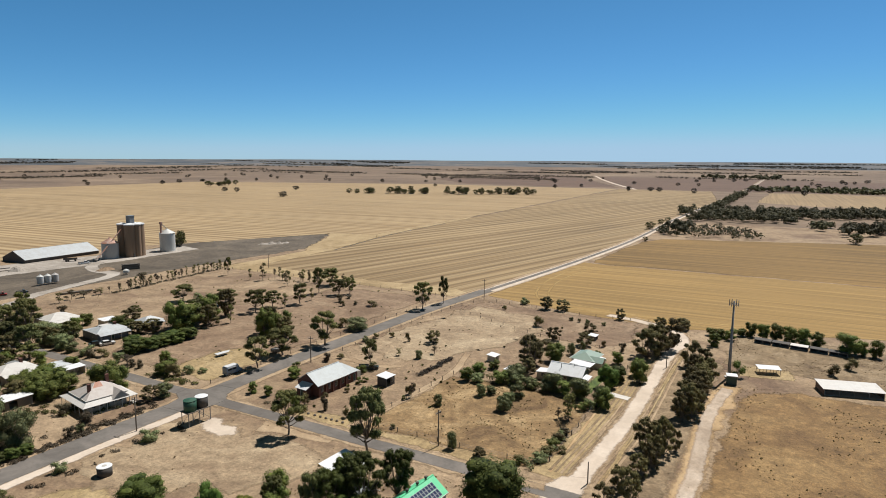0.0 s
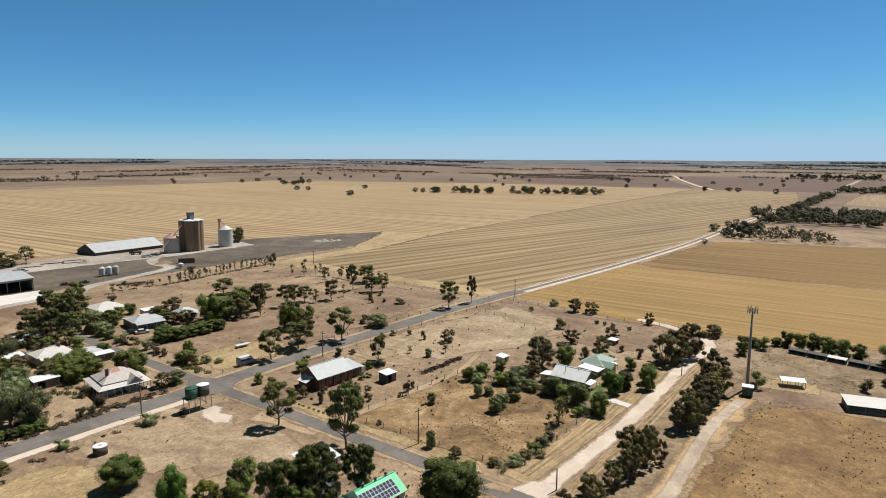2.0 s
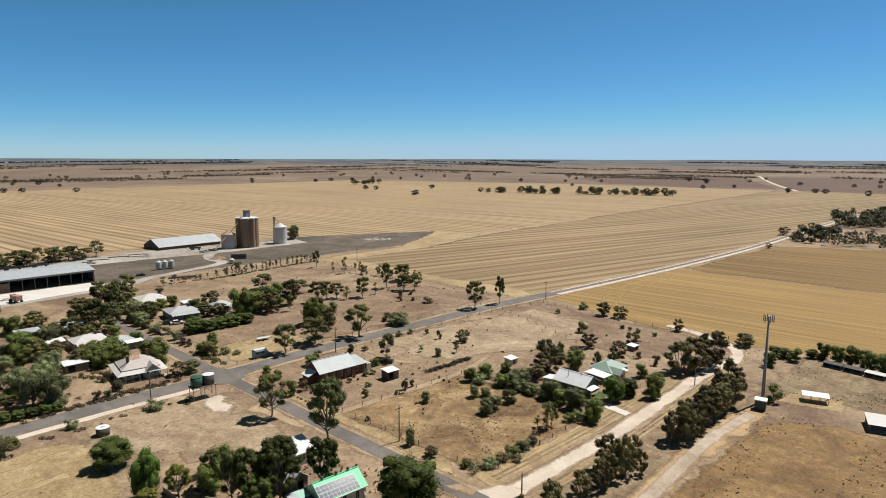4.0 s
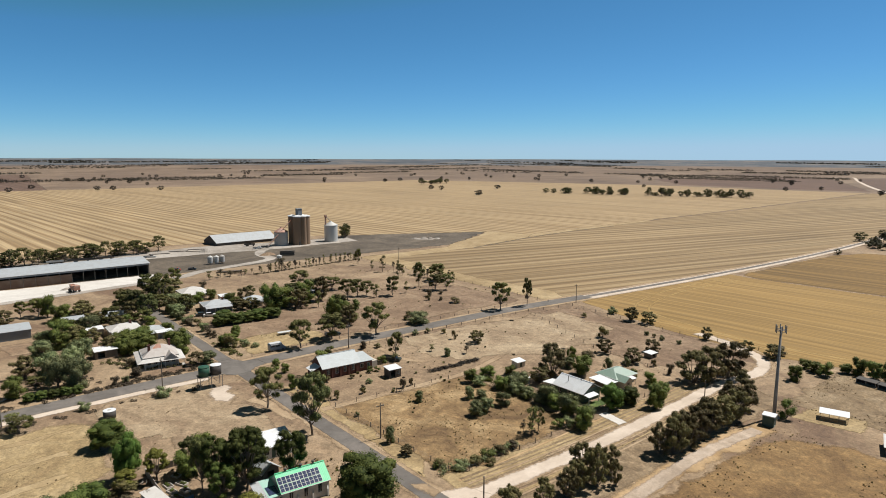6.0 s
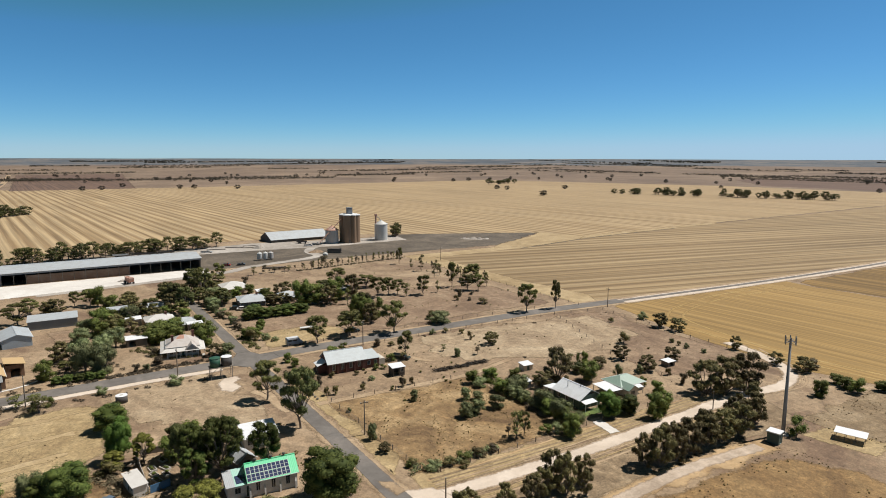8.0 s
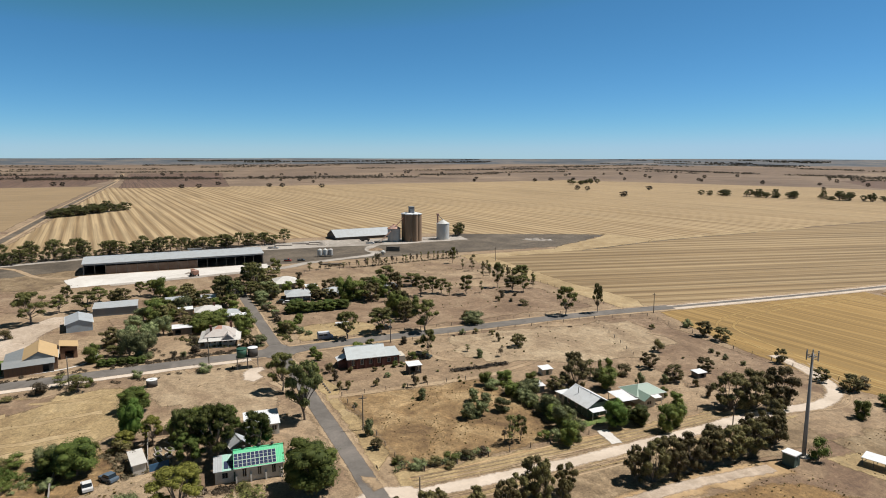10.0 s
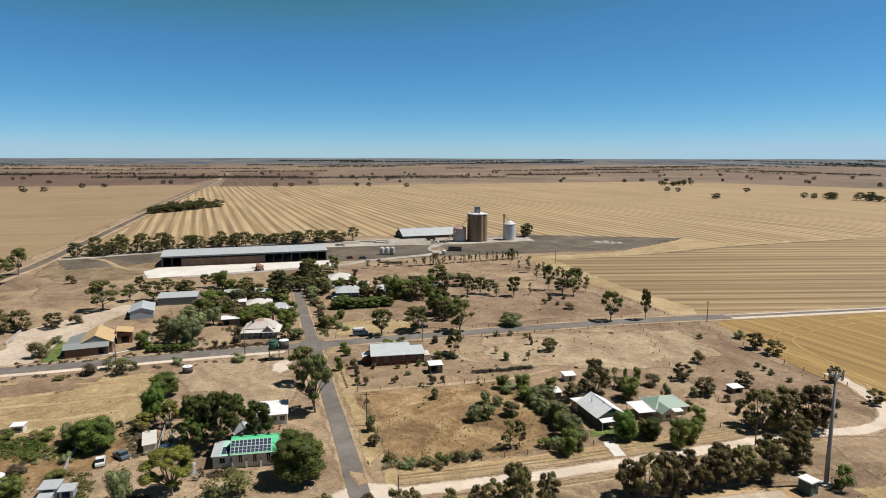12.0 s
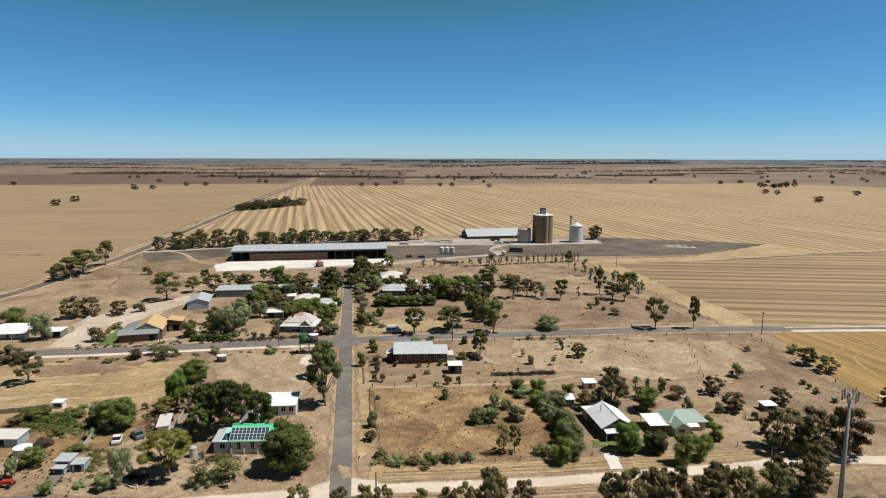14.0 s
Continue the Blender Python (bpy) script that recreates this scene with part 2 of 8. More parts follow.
M_WHITE_ROOF = weathered("white_roof_sheet", (0.70, 0.715, 0.73), (0.48, 0.47, 0.45), 0.5, 0.0, 0.5, 0.45, 0.3)
M_OLD_ROOF = weathered("faded_rusting_roof", (0.47, 0.43, 0.40), (0.36, 0.29, 0.25), 0.6, 0.0, 0.5, 0.6, 0.3)
M_FADED_ROOF = weathered("faded_pale_roof", (0.57, 0.55, 0.52), (0.44, 0.40, 0.37), 0.55, 0.0, 0.5, 0.55, 0.3)
M_AQUA_ROOF = weathered("faded_aqua_roof", (0.34, 0.56, 0.48), (0.46, 0.52, 0.48), 0.5, 0, 0.6, 0.6, 0.3)
M_PALE_STEEL = weathered("pale_blue_sheet", (0.33, 0.39, 0.44), (0.30, 0.30, 0.30), 0.5, 0.1, 0.5, 0.5, 0.2)
M_HALL_ROOF = weathered("pale_blue_grey_sheet", (0.44, 0.475, 0.485), (0.36, 0.37, 0.365), 0.6, 0, 0.5, 0.5, 0.3)
M_ZINC = weathered("zinc_roof_sheet", (0.484, 0.510, 0.528), (0.352, 0.334, 0.317), 0.45, 0.2, 0.4, 0.5, 0.3)
M_GREEN_ROOF = weathered("sage_green_roof", (0.224, 0.316, 0.260), (0.277, 0.316, 0.275), 0.5, 0, 0.5, 0.6, 0.3)
M_BRIGHT_GREEN = weathered("bright_green_roof", (0.088, 0.546, 0.264), (0.220, 0.528, 0.352), 0.5, 0, 0.6, 0.4, 0.3)
M_TAN_ROOF = weathered("tan_roof_tile", (0.484, 0.333, 0.167), (0.387, 0.259, 0.132), 0.7, 0, 0.6, 0.5, 0.35)
M_GREY_ROOF = weathered("blue_grey_roof", (0.220, 0.231, 0.233), (0.290, 0.286, 0.273), 0.55, 0, 0.5, 0.5, 0.3)
M_RUST = weathered("rusty_sheet", (0.370, 0.176, 0.114), (0.458, 0.422, 0.396), 0.7, 0.1, 0.5, 0.8, 0.2)
M_BRICK = weathered("red_brick_wall", (0.145, 0.060, 0.044), (0.088, 0.044, 0.035), 0.9, 0, 0.9, 0.6)
M_BROWN_WALL = weathered("brown_brick_wall", (0.176, 0.101, 0.062), (0.123, 0.079, 0.053), 0.9, 0, 0.9, 0.5)
M_STONE = weathered("pale_stone_wall", (0.60, 0.575, 0.535), (0.40, 0.37, 0.335), 0.9, 0, 0.9, 0.65)
M_CREAM = weathered("cream_wall", (0.546, 0.493, 0.414), (0.422, 0.370, 0.308), 0.85, 0, 0.7, 0.5)
M_DKGREEN = weathered("dark_green_board", (0.062, 0.097, 0.075), (0.097, 0.114, 0.088), 0.8, 0, 0.8, 0.5)
M_STEEL_WALL = weathered("blue_grey_sheet", (0.150, 0.167, 0.189), (0.211, 0.202, 0.194), 0.6, 0.1, 0.4, 0.5, 0.2)
M_DARK_WALL = weathered("dark_sheet", (0.062, 0.057, 0.053), (0.114, 0.088, 0.070), 0.8, 0, 0.5, 0.6)
M_RUSTWALL = weathered("rust_brown_sheet", (0.136, 0.080, 0.052), (0.203, 0.148, 0.111), 0.8, 0, 0.25, 0.8, 0.3)
M_CONCRETE = weathered("silo_concrete", (0.268, 0.178, 0.114), (0.161, 0.103, 0.068), 0.9, 0, 0.5, 0.7, streak=0.06)
M_CONC2 = weathered("grey_concrete", (0.440, 0.414, 0.378), (0.299, 0.273, 0.246), 0.9, 0, 0.6, 0.6)
M_GALV = weathered("galvanised_sheet", (0.405, 0.387, 0.370), (0.299, 0.246, 0.211), 0.6, 0.0, 0.25, 0.6, 0.5, "Z", streak=0.2)
M_BINWHITE = weathered("white_bin_sheet", (0.528, 0.528, 0.510), (0.387, 0.370, 0.343), 0.5, 0.05, 0.3, 0.5, 0.6, "Z", streak=0.2)
M_TIMBER = weathered("grey_timber", (0.176, 0.150, 0.123), (0.106, 0.088, 0.075), 0.9, 0, 0.8, 0.5)
M_STEELPOST = weathered("grey_steel", (0.264, 0.255, 0.246), (0.194, 0.176, 0.158), 0.6, 0.3, 0.7, 0.5)
M_TANKGREEN = weathered("green_tank", (0.018, 0.079, 0.048), (0.044, 0.088, 0.062), 0.6, 0, 0.6, 0.5)
M_GLASS = plain("dark_window_glass", (0.020, 0.025, 0.030), 0.08)
M_PANEL = plain("solar_cell", (0.040, 0.052, 0.100), 0.12)
M_FRAME = plain("white_frame", (0.594, 0.585, 0.558), 0.5)
M_BARK = weathered("gum_bark", (0.185, 0.150, 0.119), (0.106, 0.079, 0.062), 0.95, 0, 1.2, 0.7)
M_DEADWOOD = weathered("bleached_deadwood", (0.42, 0.36, 0.30), (0.24, 0.20, 0.16), 0.9, 0, 2.0, 0.6)
M_L_GUM = foliage("gum_leaves", (0.068, 0.074, 0.023), (0.194, 0.181, 0.057))
M_L_MALLEE = foliage("mallee_leaves", (0.075, 0.067, 0.028), (0.205, 0.164, 0.067))
M_L_GREEN = foliage("green_leaves", (0.070, 0.097, 0.023), (0.179, 0.196, 0.044))
M_L_PEPPER = foliage("pepper_leaves", (0.127, 0.156, 0.071), (0.251, 0.264, 0.119))
M_L_LUSH = foliage("lush_leaves", (0.042, 0.061, 0.013), (0.115, 0.134, 0.027))
M_L_DARKGUM = foliage("dark_gum_leaves", (0.046, 0.055, 0.020), (0.144, 0.143, 0.046))
M_L_WATTLE = foliage("wattle_leaves", (0.070, 0.068, 0.015), (0.191, 0.172, 0.036))
M_L_BRIGHT = foliage("bright_green_leaves", (0.077, 0.136, 0.022), (0.132, 0.192, 0.038))
M_L_FAR = foliage("far_tree_leaves", (0.024, 0.022, 0.016), (0.075, 0.063, 0.044))
M_L_WOOD = foliage("wood_leaves", (0.034, 0.036, 0.017), (0.128, 0.117, 0.058))
M_L_BRUSH = foliage("dead_brush", (0.022, 0.019, 0.016), (0.07, 0.055, 0.042))
M_L_DRY = foliage("dry_leaves", (0.075, 0.058, 0.035), (0.155, 0.125, 0.080))


# ---- building blocks ----
def mesh_from(name, verts, faces, material, smooth=False):
    me = bpy.data.meshes.new(name)
    me.from_pydata([tuple(v) for v in verts], [], [tuple(f) for f in faces])
    me.materials.append(material)
    if smooth:
        me.polygons.foreach_set("use_smooth", [True] * len(me.polygons))
    me.update()
    return me


def part(name, bm, material, parent, label="", smooth=False):
    me = bpy.data.meshes.new(name)
    bmesh.ops.recalc_face_normals(bm, faces=bm.faces)
    if smooth:
        for f in bm.faces:
            f.smooth = len(f.verts) == 4
    bm.to_mesh(me)
    bm.free()
    me.materials.append(material)
    ob = new(name, me)
    ob.parent = parent
    if label:
        ob["label"] = label
    return ob


def thing(name, x, y, turn, label, category, group="", z=0.0, kind=""):
    ob = new(name)
    ob.empty_display_size = 0.5
    ob.matrix_basis = pose(x, y, z, 0, 0, turn)
    return tagged(ob, label, category, group, kind)


def boxes(*bs):
    bm = bmesh.new()
    for x0, x1, y0, y1, z0, z1 in bs:
        v = [bm.verts.new((x, y, z)) for z in (z0, z1) for x, y in ((x0, y0), (x1, y0), (x1, y1), (x0, y1))]
        for f in ((0, 3, 2, 1), (4, 5, 6, 7), (0, 1, 5, 4), (1, 2, 6, 5), (2, 3, 7, 6), (3, 0, 4, 7)):
            bm.faces.new([v[i] for i in f])
    return bm


def ring(bm, x, y, z, r, n):
    return [bm.verts.new((x + r * math.cos(i * math.tau / n), y + r * math.sin(i * math.tau / n), z)) for i in range(n)]


def turned(x, y, profile, n=32, bm=None):
    """A turned solid: profile is (radius, height) from the base upward."""
    bm = bm or bmesh.new()
    rings = [ring(bm, x, y, z, max(r, 0.01), n) for r, z in profile]
    for a, b in zip(rings, rings[1:]):
        for i in range(n):
            bm.faces.new((a[i], a[(i + 1) % n], b[(i + 1) % n], b[i]))
    bm.faces.new(rings[0][::-1])
    bm.faces.new(rings[-1])
    return bm


def rod(a, b, r, n=6, bm=None, r2=None):
    bm = bm or bmesh.new()
    a, b = Vector(a), Vector(b)
    q = (b - a).to_track_quat("Z", "Y")
    rings = []
    for p, rr in ((a, r), (b, r if r2 is None else r2)):
        rings.append([bm.verts.new(p + q @ Vector((rr * math.cos(i * math.tau / n), rr * math.sin(i * math.tau / n), 0))) for i in range(n)])
    for i in range(n):
        bm.faces.new((rings[0][i], rings[0][(i + 1) % n], rings[1][(i + 1) % n], rings[1][i]))
    bm.faces.new(rings[0][::-1]); bm.faces.new(rings[1])
    return bm


def solid(verts, faces):
    bm = bmesh.new()
    v = [bm.verts.new(p) for p in verts]
    for f in faces:
        bm.faces.new([v[i] for i in f])
    return bm


def slab(quad, thick):
    """A sheet with thickness below a four-cornered outline in space."""
    n = (Vector(quad[1]) - Vector(quad[0])).cross(Vector(quad[3]) - Vector(quad[0])).normalized()
    if n.z < 0:
        n = -n
    low = [Vector(p) - n * thick for p in quad]
    return solid([Vector(p) for p in quad] + low, ((0, 1, 2, 3), (7, 6, 5, 4), (0, 4, 5, 1), (1, 5, 6, 2), (2, 6, 7, 3), (3, 7, 4, 0)))


def wall(parent, a, b, height, material, openings=(), thick=0.2, gable=0.0, name="wall", base=0.0, trim=None):
    """A wall from a to b (outside on the right-hand side) with openings (start, width, sill, head, kind) cut through it."""
    a, b = Vector((*a, 0)), Vector((*b, 0))
    u = (b - a).normalized()
    w = Vector((-u.y, u.x, 0))
    length = (b - a).length
    openings = [(s, ww, sill, min(head, height - 0.12), kind) for s, ww, sill, head, kind in openings]
    bm = bmesh.new()

    def block(s0, s1, z0, z1):
        if s1 - s0 < 0.01 or z1 - z0 < 0.01:
            return
        v = [bm.verts.new(a + u * s + w * d + Vector((0, 0, z))) for z in (z0, z1) for s, d in ((s0, 0), (s1, 0), (s1, thick), (s0, thick))]
        for f in ((0, 3, 2, 1), (4, 5, 6, 7), (0, 1, 5, 4), (1, 2, 6, 5), (2, 3, 7, 6), (3, 0, 4, 7)):
            bm.faces.new([v[i] for i in f])

    at = 0.0
    for s, ww, sill, head, kind in sorted(openings):
        block(at, s, base, height)
        block(s, s + ww, base, sill)
        block(s, s + ww, head, height)
        at = s + ww
    block(at, length, base, height)
    if gable:
        v = [bm.verts.new(a + u * s + w * d + Vector((0, 0, z))) for d in (0, thick) for s, z in ((0, height), (length, height), (length / 2, height + gable))]
        for f in ((0, 1, 2), (5, 4, 3), (0, 3, 4, 1), (1, 4, 5, 2), (2, 5, 3, 0)):
            bm.faces.new([v[i] for i in f])
    wl_ob = part(name, bm, material, parent)
    for s, ww, sill, head, kind in openings:
        if kind == "open":
            continue
        p = a + u * s + w * 0.08
        m = Matrix((( u.x, w.x, 0, p.x), (u.y, w.y, 0, p.y), (0, 0, 1, sill), (0, 0, 0, 1)))
        f, h = 0.07, head - sill
        bm = boxes((0, ww, -0.03, 0.05, 0, f), (0, ww, -0.03, 0.05, h - f, h), (0, f, -0.03, 0.05, f, h - f), (ww - f, ww, -0.03, 0.05, f, h - f),
                   *(((ww / 2 - 0.025, ww / 2 + 0.025, -0.02, 0.04, f, h - f),) if kind == "window" else ()))
        bm.transform(m)
        fr = part("window_frame" if kind == "window" else "door_frame", bm, trim or M_FRAME, parent)
        bm = boxes((f, ww - f, 0.0, 0.02, f, h - f))
        bm.transform(m)
        if kind == "window":
            part("pane", bm, M_GLASS, parent)
        else:
            part("door", bm, M_DKGREEN if kind == "door" else M_DARK_WALL, parent)
    return wl_ob


def gable_roof(parent, x0, x1, y0, y1, eave, ridge, material, over=0.4, thick=0.09, cap=True):
    """Two slopes with the ridge along local x."""
    ym = (y0 + y1) / 2
    k = (ridge - eave) / (ym - y0)
    e = eave - k * over + thick
    t = ridge + thick
    part("roof_slope", slab(((x0 - over, y0 - over, e), (x1 + over, y0 - over, e), (x1 + over, ym, t), (x0 - over, ym, t)), thick), material, parent)
    part("roof_slope", slab(((x0 - over, ym, t), (x1 + over, ym, t), (x1 + over, y1 + over, e), (x0 - over, y1 + over, e)), thick), material, parent)
    if cap:
        part("ridge_cap", boxes((x0 - over, x1 + over, ym - 0.15, ym + 0.15, t - 0.02, t + 0.035)), material, parent)
        part("gutter", boxes((x0 - over, x1 + over, y0 - over - 0.12, y0 - over, e - 0.14, e - 0.01)), M_FRAME, parent)
        part("gutter", boxes((x0 - over, x1 + over, y1 + over, y1 + over + 0.12, e - 0.14, e - 0.01)), M_FRAME, parent)


def hip_roof(parent, x0, x1, y0, y1, eave, ridge, material, over=0.4, name="roof"):
    x0, x1, y0, y1 = x0 - over, x1 + over, y0 - over, y1 + over
    d = min(x1 - x0, y1 - y0) / 2
    if x1 - x0 >= y1 - y0:
        r = ((x0 + d * 0.95, (y0 + y1) / 2, ridge), (x1 - d * 0.95, (y0 + y1) / 2, ridge))
        faces = ((0, 1, 5, 4), (2, 3, 4, 5), (1, 2, 5), (3, 0, 4), (3, 2, 1, 0))
    else:
        r = (((x0 + x1) / 2, y0 + d * 0.95, ridge), ((x0 + x1) / 2, y1 - d * 0.95, ridge))
        faces = ((1, 2, 5, 4), (3, 0, 4, 5), (0, 1, 4), (2, 3, 5), (3, 2, 1, 0))
    part(name, solid(((x0, y0, eave), (x1, y0, eave), (x1, y1, eave), (x0, y1, eave), *r), faces), material, parent)
    part("gutter", boxes((x0 - 0.1, x1 + 0.1, y0 - 0.1, y0, eave - 0.14, eave), (x0 - 0.1, x1 + 0.1, y1, y1 + 0.1, eave - 0.14, eave), (x0 - 0.1, x0, y0, y1, eave - 0.14, eave), (x1, x1 + 0.1, y0, y1, eave - 0.14, eave)), M_FRAME, parent)


def four_walls(parent, x0, x1, y0, y1, h, material, south=(), east=(), north=(), west=(), gable=0.0, thick=0.22, gable_ends="x"):
    """Walls round a rectangle; openings are listed for the sides at y0, x1, y1, x0. Gables stand on the ends of the ridge."""
    g = gable if gable_ends == "x" else 0
    k = gable if gable_ends == "y" else 0
    wall(parent, (x0, y0), (x1, y0), h, material, south, thick, k)
    wall(parent, (x1, y0 + thick), (x1, y1 - thick), h, material, east, thick, g)
    wall(parent, (x1, y1), (x0, y1), h, material, north, thick, k)
    wall(parent, (x0, y1 - thick), (x0, y0 + thick), h, material, west, thick, g)
    part("floor", boxes((x0 + thick, x1 - thick, y0 + thick, y1 - thick, 0.0, 0.12)), M_CONC2, parent)


def win(s, w=1.1, sill=0.9, head=2.1):
    return (s, w, sill, head, "window")


def door(s, w=0.95, head=2.1):
    return (s, w, 0.02, head, "door")


def gap(s, w, head, sill=0.0):
    return (s, w, sill, head, "open")


def wavy(points, step, jitter, closed=True, seed=0.0):
    """The outline through the points, cut into steps and made uneven."""
    out = []
    pts = [Vector((*p, 0)) for p in points]
    n = len(pts)
    for i in range(n if closed else n - 1):
        a, b = pts[i], pts[(i + 1) % n]
        k = max(1, int((b - a).length / step))
        for j in range(k):
            p = a.lerp(b, j / k)
            out.append(p + Vector((noise.noise(p * 0.21 + Vector((seed, 0, 5))), noise.noise(p * 0.21 + Vector((3, seed, 0))), 0)) * jitter * 2)
    if not closed:
        out.append(pts[-1])
    return out


def sheet(name, points, z, material, label, category, jitter=0.0, step=3.0):
    pts = wavy(points, step, jitter, seed=z * 50) if jitter else [Vector((*p, 0)) for p in points]
    n = len(pts)
    turn_ = 1 if sum(pts[i].x * pts[(i + 1) % n].y - pts[(i + 1) % n].x * pts[i].y for i in range(n)) > 0 else -1
    soft = min(0.35 + jitter * 0.8, step * 0.45, 2.0)
    outer, inner = [], []
    for i, p in enumerate(pts):
        d = (pts[(i + 1) % n] - pts[i - 1]).normalized()
        out = Vector((d.y, -d.x, 0)) * turn_
        outer.append(p + out * soft); inner.append(p - out * soft)
    faces = [tuple(t) for t in mathutils_tess([inner])] + [(i, (i + 1) % n, n + (i + 1) % n, n + i) for i in range(n)]
    me = mesh_from(name, [(p.x, p.y, z) for p in inner + outer], faces, material)
    edge = me.attributes.new("edge", "FLOAT", "POINT")
    edge.data.foreach_set("value", [0.0] * n + [1.0] * n)
    bm = bmesh.new()
    bm.from_mesh(me)
    for f in bm.faces:
        f.normal_update()
        if f.normal.z < 0:
            f.normal_flip()
    bm.to_mesh(me); bm.free()
    return tagged(new(name, me), label, category, kind="structure")


def mathutils_tess(loops):
    from mathutils.geometry import tessellate_polygon
    return tessellate_polygon(loops)


def smooth_line(points, step=4.0):
    """A curve through the points, by Catmull and Rom."""
    p = [Vector((*q, 0)) for q in points]
    p = [2 * p[0] - p[1], *p, 2 * p[-1] - p[-2]]
    out = []
    for i in range(1, len(p) - 2):
        k = max(1, int((p[i + 1] - p[i]).length / step))
        for j in range(k):
            t = j / k
            out.append(0.5 * (2 * p[i] + (p[i + 1] - p[i - 1]) * t + (2 * p[i - 1] - 5 * p[i] + 4 * p[i + 1] - p[i + 2]) * t * t + (3 * p[i] - p[i - 1] - 3 * p[i + 1] + p[i + 2]) * t ** 3))
    out.append(p[-2])
    return out


def strip(name, points, width, z, material, label, category, jitter=0.15, step=4.0, offset=0.0):
    line = smooth_line(points, step)
    v, f, e = [], [], []
    soft = min(width * 0.24, 0.18 + jitter)
    for i, p in enumerate(line):
        d = (line[min(i + 1, len(line) - 1)] - line[max(i - 1, 0)]).normalized()
        s = Vector((-d.y, d.x, 0))
        half = [width / 2 + jitter * noise.noise(p * 0.3 + Vector((side * 9, z * 40, 0))) for side in (-1, 1)]
        for at in (-half[0] - soft, -half[0] + soft, half[1] - soft, half[1] + soft):
            q = p + s * (offset + at)
            v.append((q.x, q.y, z))
        e += [1.0, 0.0, 0.0, 1.0]
        if i:
            a, b = 4 * i - 4, 4 * i
            f += [(a + k, b + k, b + k + 1, a + k + 1) for k in range(3)]
    me = mesh_from(name, v, f, material)
    if me.polygons[0].normal.z < 0:
        me.flip_normals()
    me.attributes.new("edge", "FLOAT", "POINT").data.foreach_set("value", e)
    return tagged(new(name, me), label, category, kind="structure")


def rise(d):
    """The plain lies level for some kilometres, then climbs gently to the low hills on the horizon."""
    return 0.0 if d < 2400 else 44 * ((d - 2400) / 2500) ** 1.35


# ---- ground, paddocks, roads ----
def build_ground():
    rings = [0, 30, 60, 100, 150, 220, 320, 460, 650, 900, 1250, 1700, 2100, 2400, 2600, 2800, 3000, 3200, 3400, 3600, 3800, 4000, 4200, 4400, 4600, 4750, 4880, 4960]
    seg = 192
    v, f, far = [(0, 0, 0)], [], []
    for d in rings[1:]:
        for i in range(seg):
            a = i * math.tau / seg
            x, y = d * math.cos(a), d * math.sin(a)
            z = rise(d)
            if d > 2800:
                z += 5.0 * min(1, (d - 2800) / 1500) * noise.noise(Vector((x * 0.0011, y * 0.0011, 0)))
            v.append((x, y, z))
    for i in range(seg):
        f.append((0, 1 + i, 1 + (i + 1) % seg))
    far += [0] * seg
    for k in range(len(rings) - 2):
        for i in range(seg):
            a, b = 1 + k * seg + i, 1 + k * seg + (i + 1) % seg
            f.append((a, a + seg, b + seg, b))
            # outer rings take the colours with haze mixed in: greyed plain, then bluish woods
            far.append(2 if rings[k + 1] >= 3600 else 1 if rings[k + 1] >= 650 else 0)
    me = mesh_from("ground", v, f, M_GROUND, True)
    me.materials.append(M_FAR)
    me.materials.append(M_HAZYWOOD)
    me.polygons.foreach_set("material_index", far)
    tagged(new("ground", me), "flat dry plain of pale earth running out to the horizon", "ground", kind="structure")


build_ground()

MAIN = [(-131, -80), (-127.8, 0), (-126.4, 35), (-125.6, 75), (-124.3, 107.7), (-123.5, 140), (-120.5, 182), (-117.8, 220), (-111.5, 262), (-99.6, 347), (-89, 448), (-84.5, 530), (-81.5, 640), (-77.5, 720), (-72, 811), (-51, 1116), (-34, 1400), (-2, 2290)]
CROSS = [(-27, 104.4), (-50, 105.4), (-76, 106.3), (-103, 107.4), (-124, 108), (-156, 109.3), (-190, 110.8), (-232, 112.5)]
GRAVEL = [(-48, -260), (-40, -120), (-36, -40), (-33, 20), (-31, 60), (-30, 87), (-29.3, 106), (-28.4, 118), (-27.6, 126), (-26.6, 136), (-25.9, 146), (-25.4, 160), (-24.9, 180), (-24.2, 200), (-22.8, 209), (-21.7, 215), (-22.2, 221.5), (-25, 227.8), (-29.3, 232.3), (-34.6, 235.7), (-41, 238.7), (-52, 242)]
WEST = [(-205, -40), (-232, -31.5), (-290, -24), (-334, -18), (-495, -9), (-745, 4), (-1200, 32), (-1620, 57), (-2380, 78)]

sheet("paddock", [(-268, 254), (-118, 247), (-104, 305), (-92, 400), (-84, 520), (-70, 700), (-60, 1000), (-90, 1320), (-265, 1320), (-266, 900), (-268, 590), (-268, 410), (-254, 345)], 0.02, M_F_NORTH, "harvested paddock of pale straw stubble in long runs", "paddock", 1.2, 8)
sheet("paddock", [(-390, 240), (-372, 290), (-330, 360), (-306, 404), (-272, 412), (-271, 590), (-270, 1320), (-700, 1320), (-1240, 1100), (-1240, 344), (-1300, 45), (-745, 13), (-495, 0), (-400, -6), (-380, 60), (-392, 180)], 0.024, M_F_WEST, "broad harvested paddock with pale windrow stripes", "paddock", 1.2, 8)
sheet("paddock", [(-108, 252), (-60, 238), (-24, 234), (40, 252), (150, 275), (420, 330), (420, 352), (-78, 360), (-93, 362), (-101, 300)], 0.026, M_F_EAST, "golden stubble paddock with even header runs", "paddock", 0.8, 6)
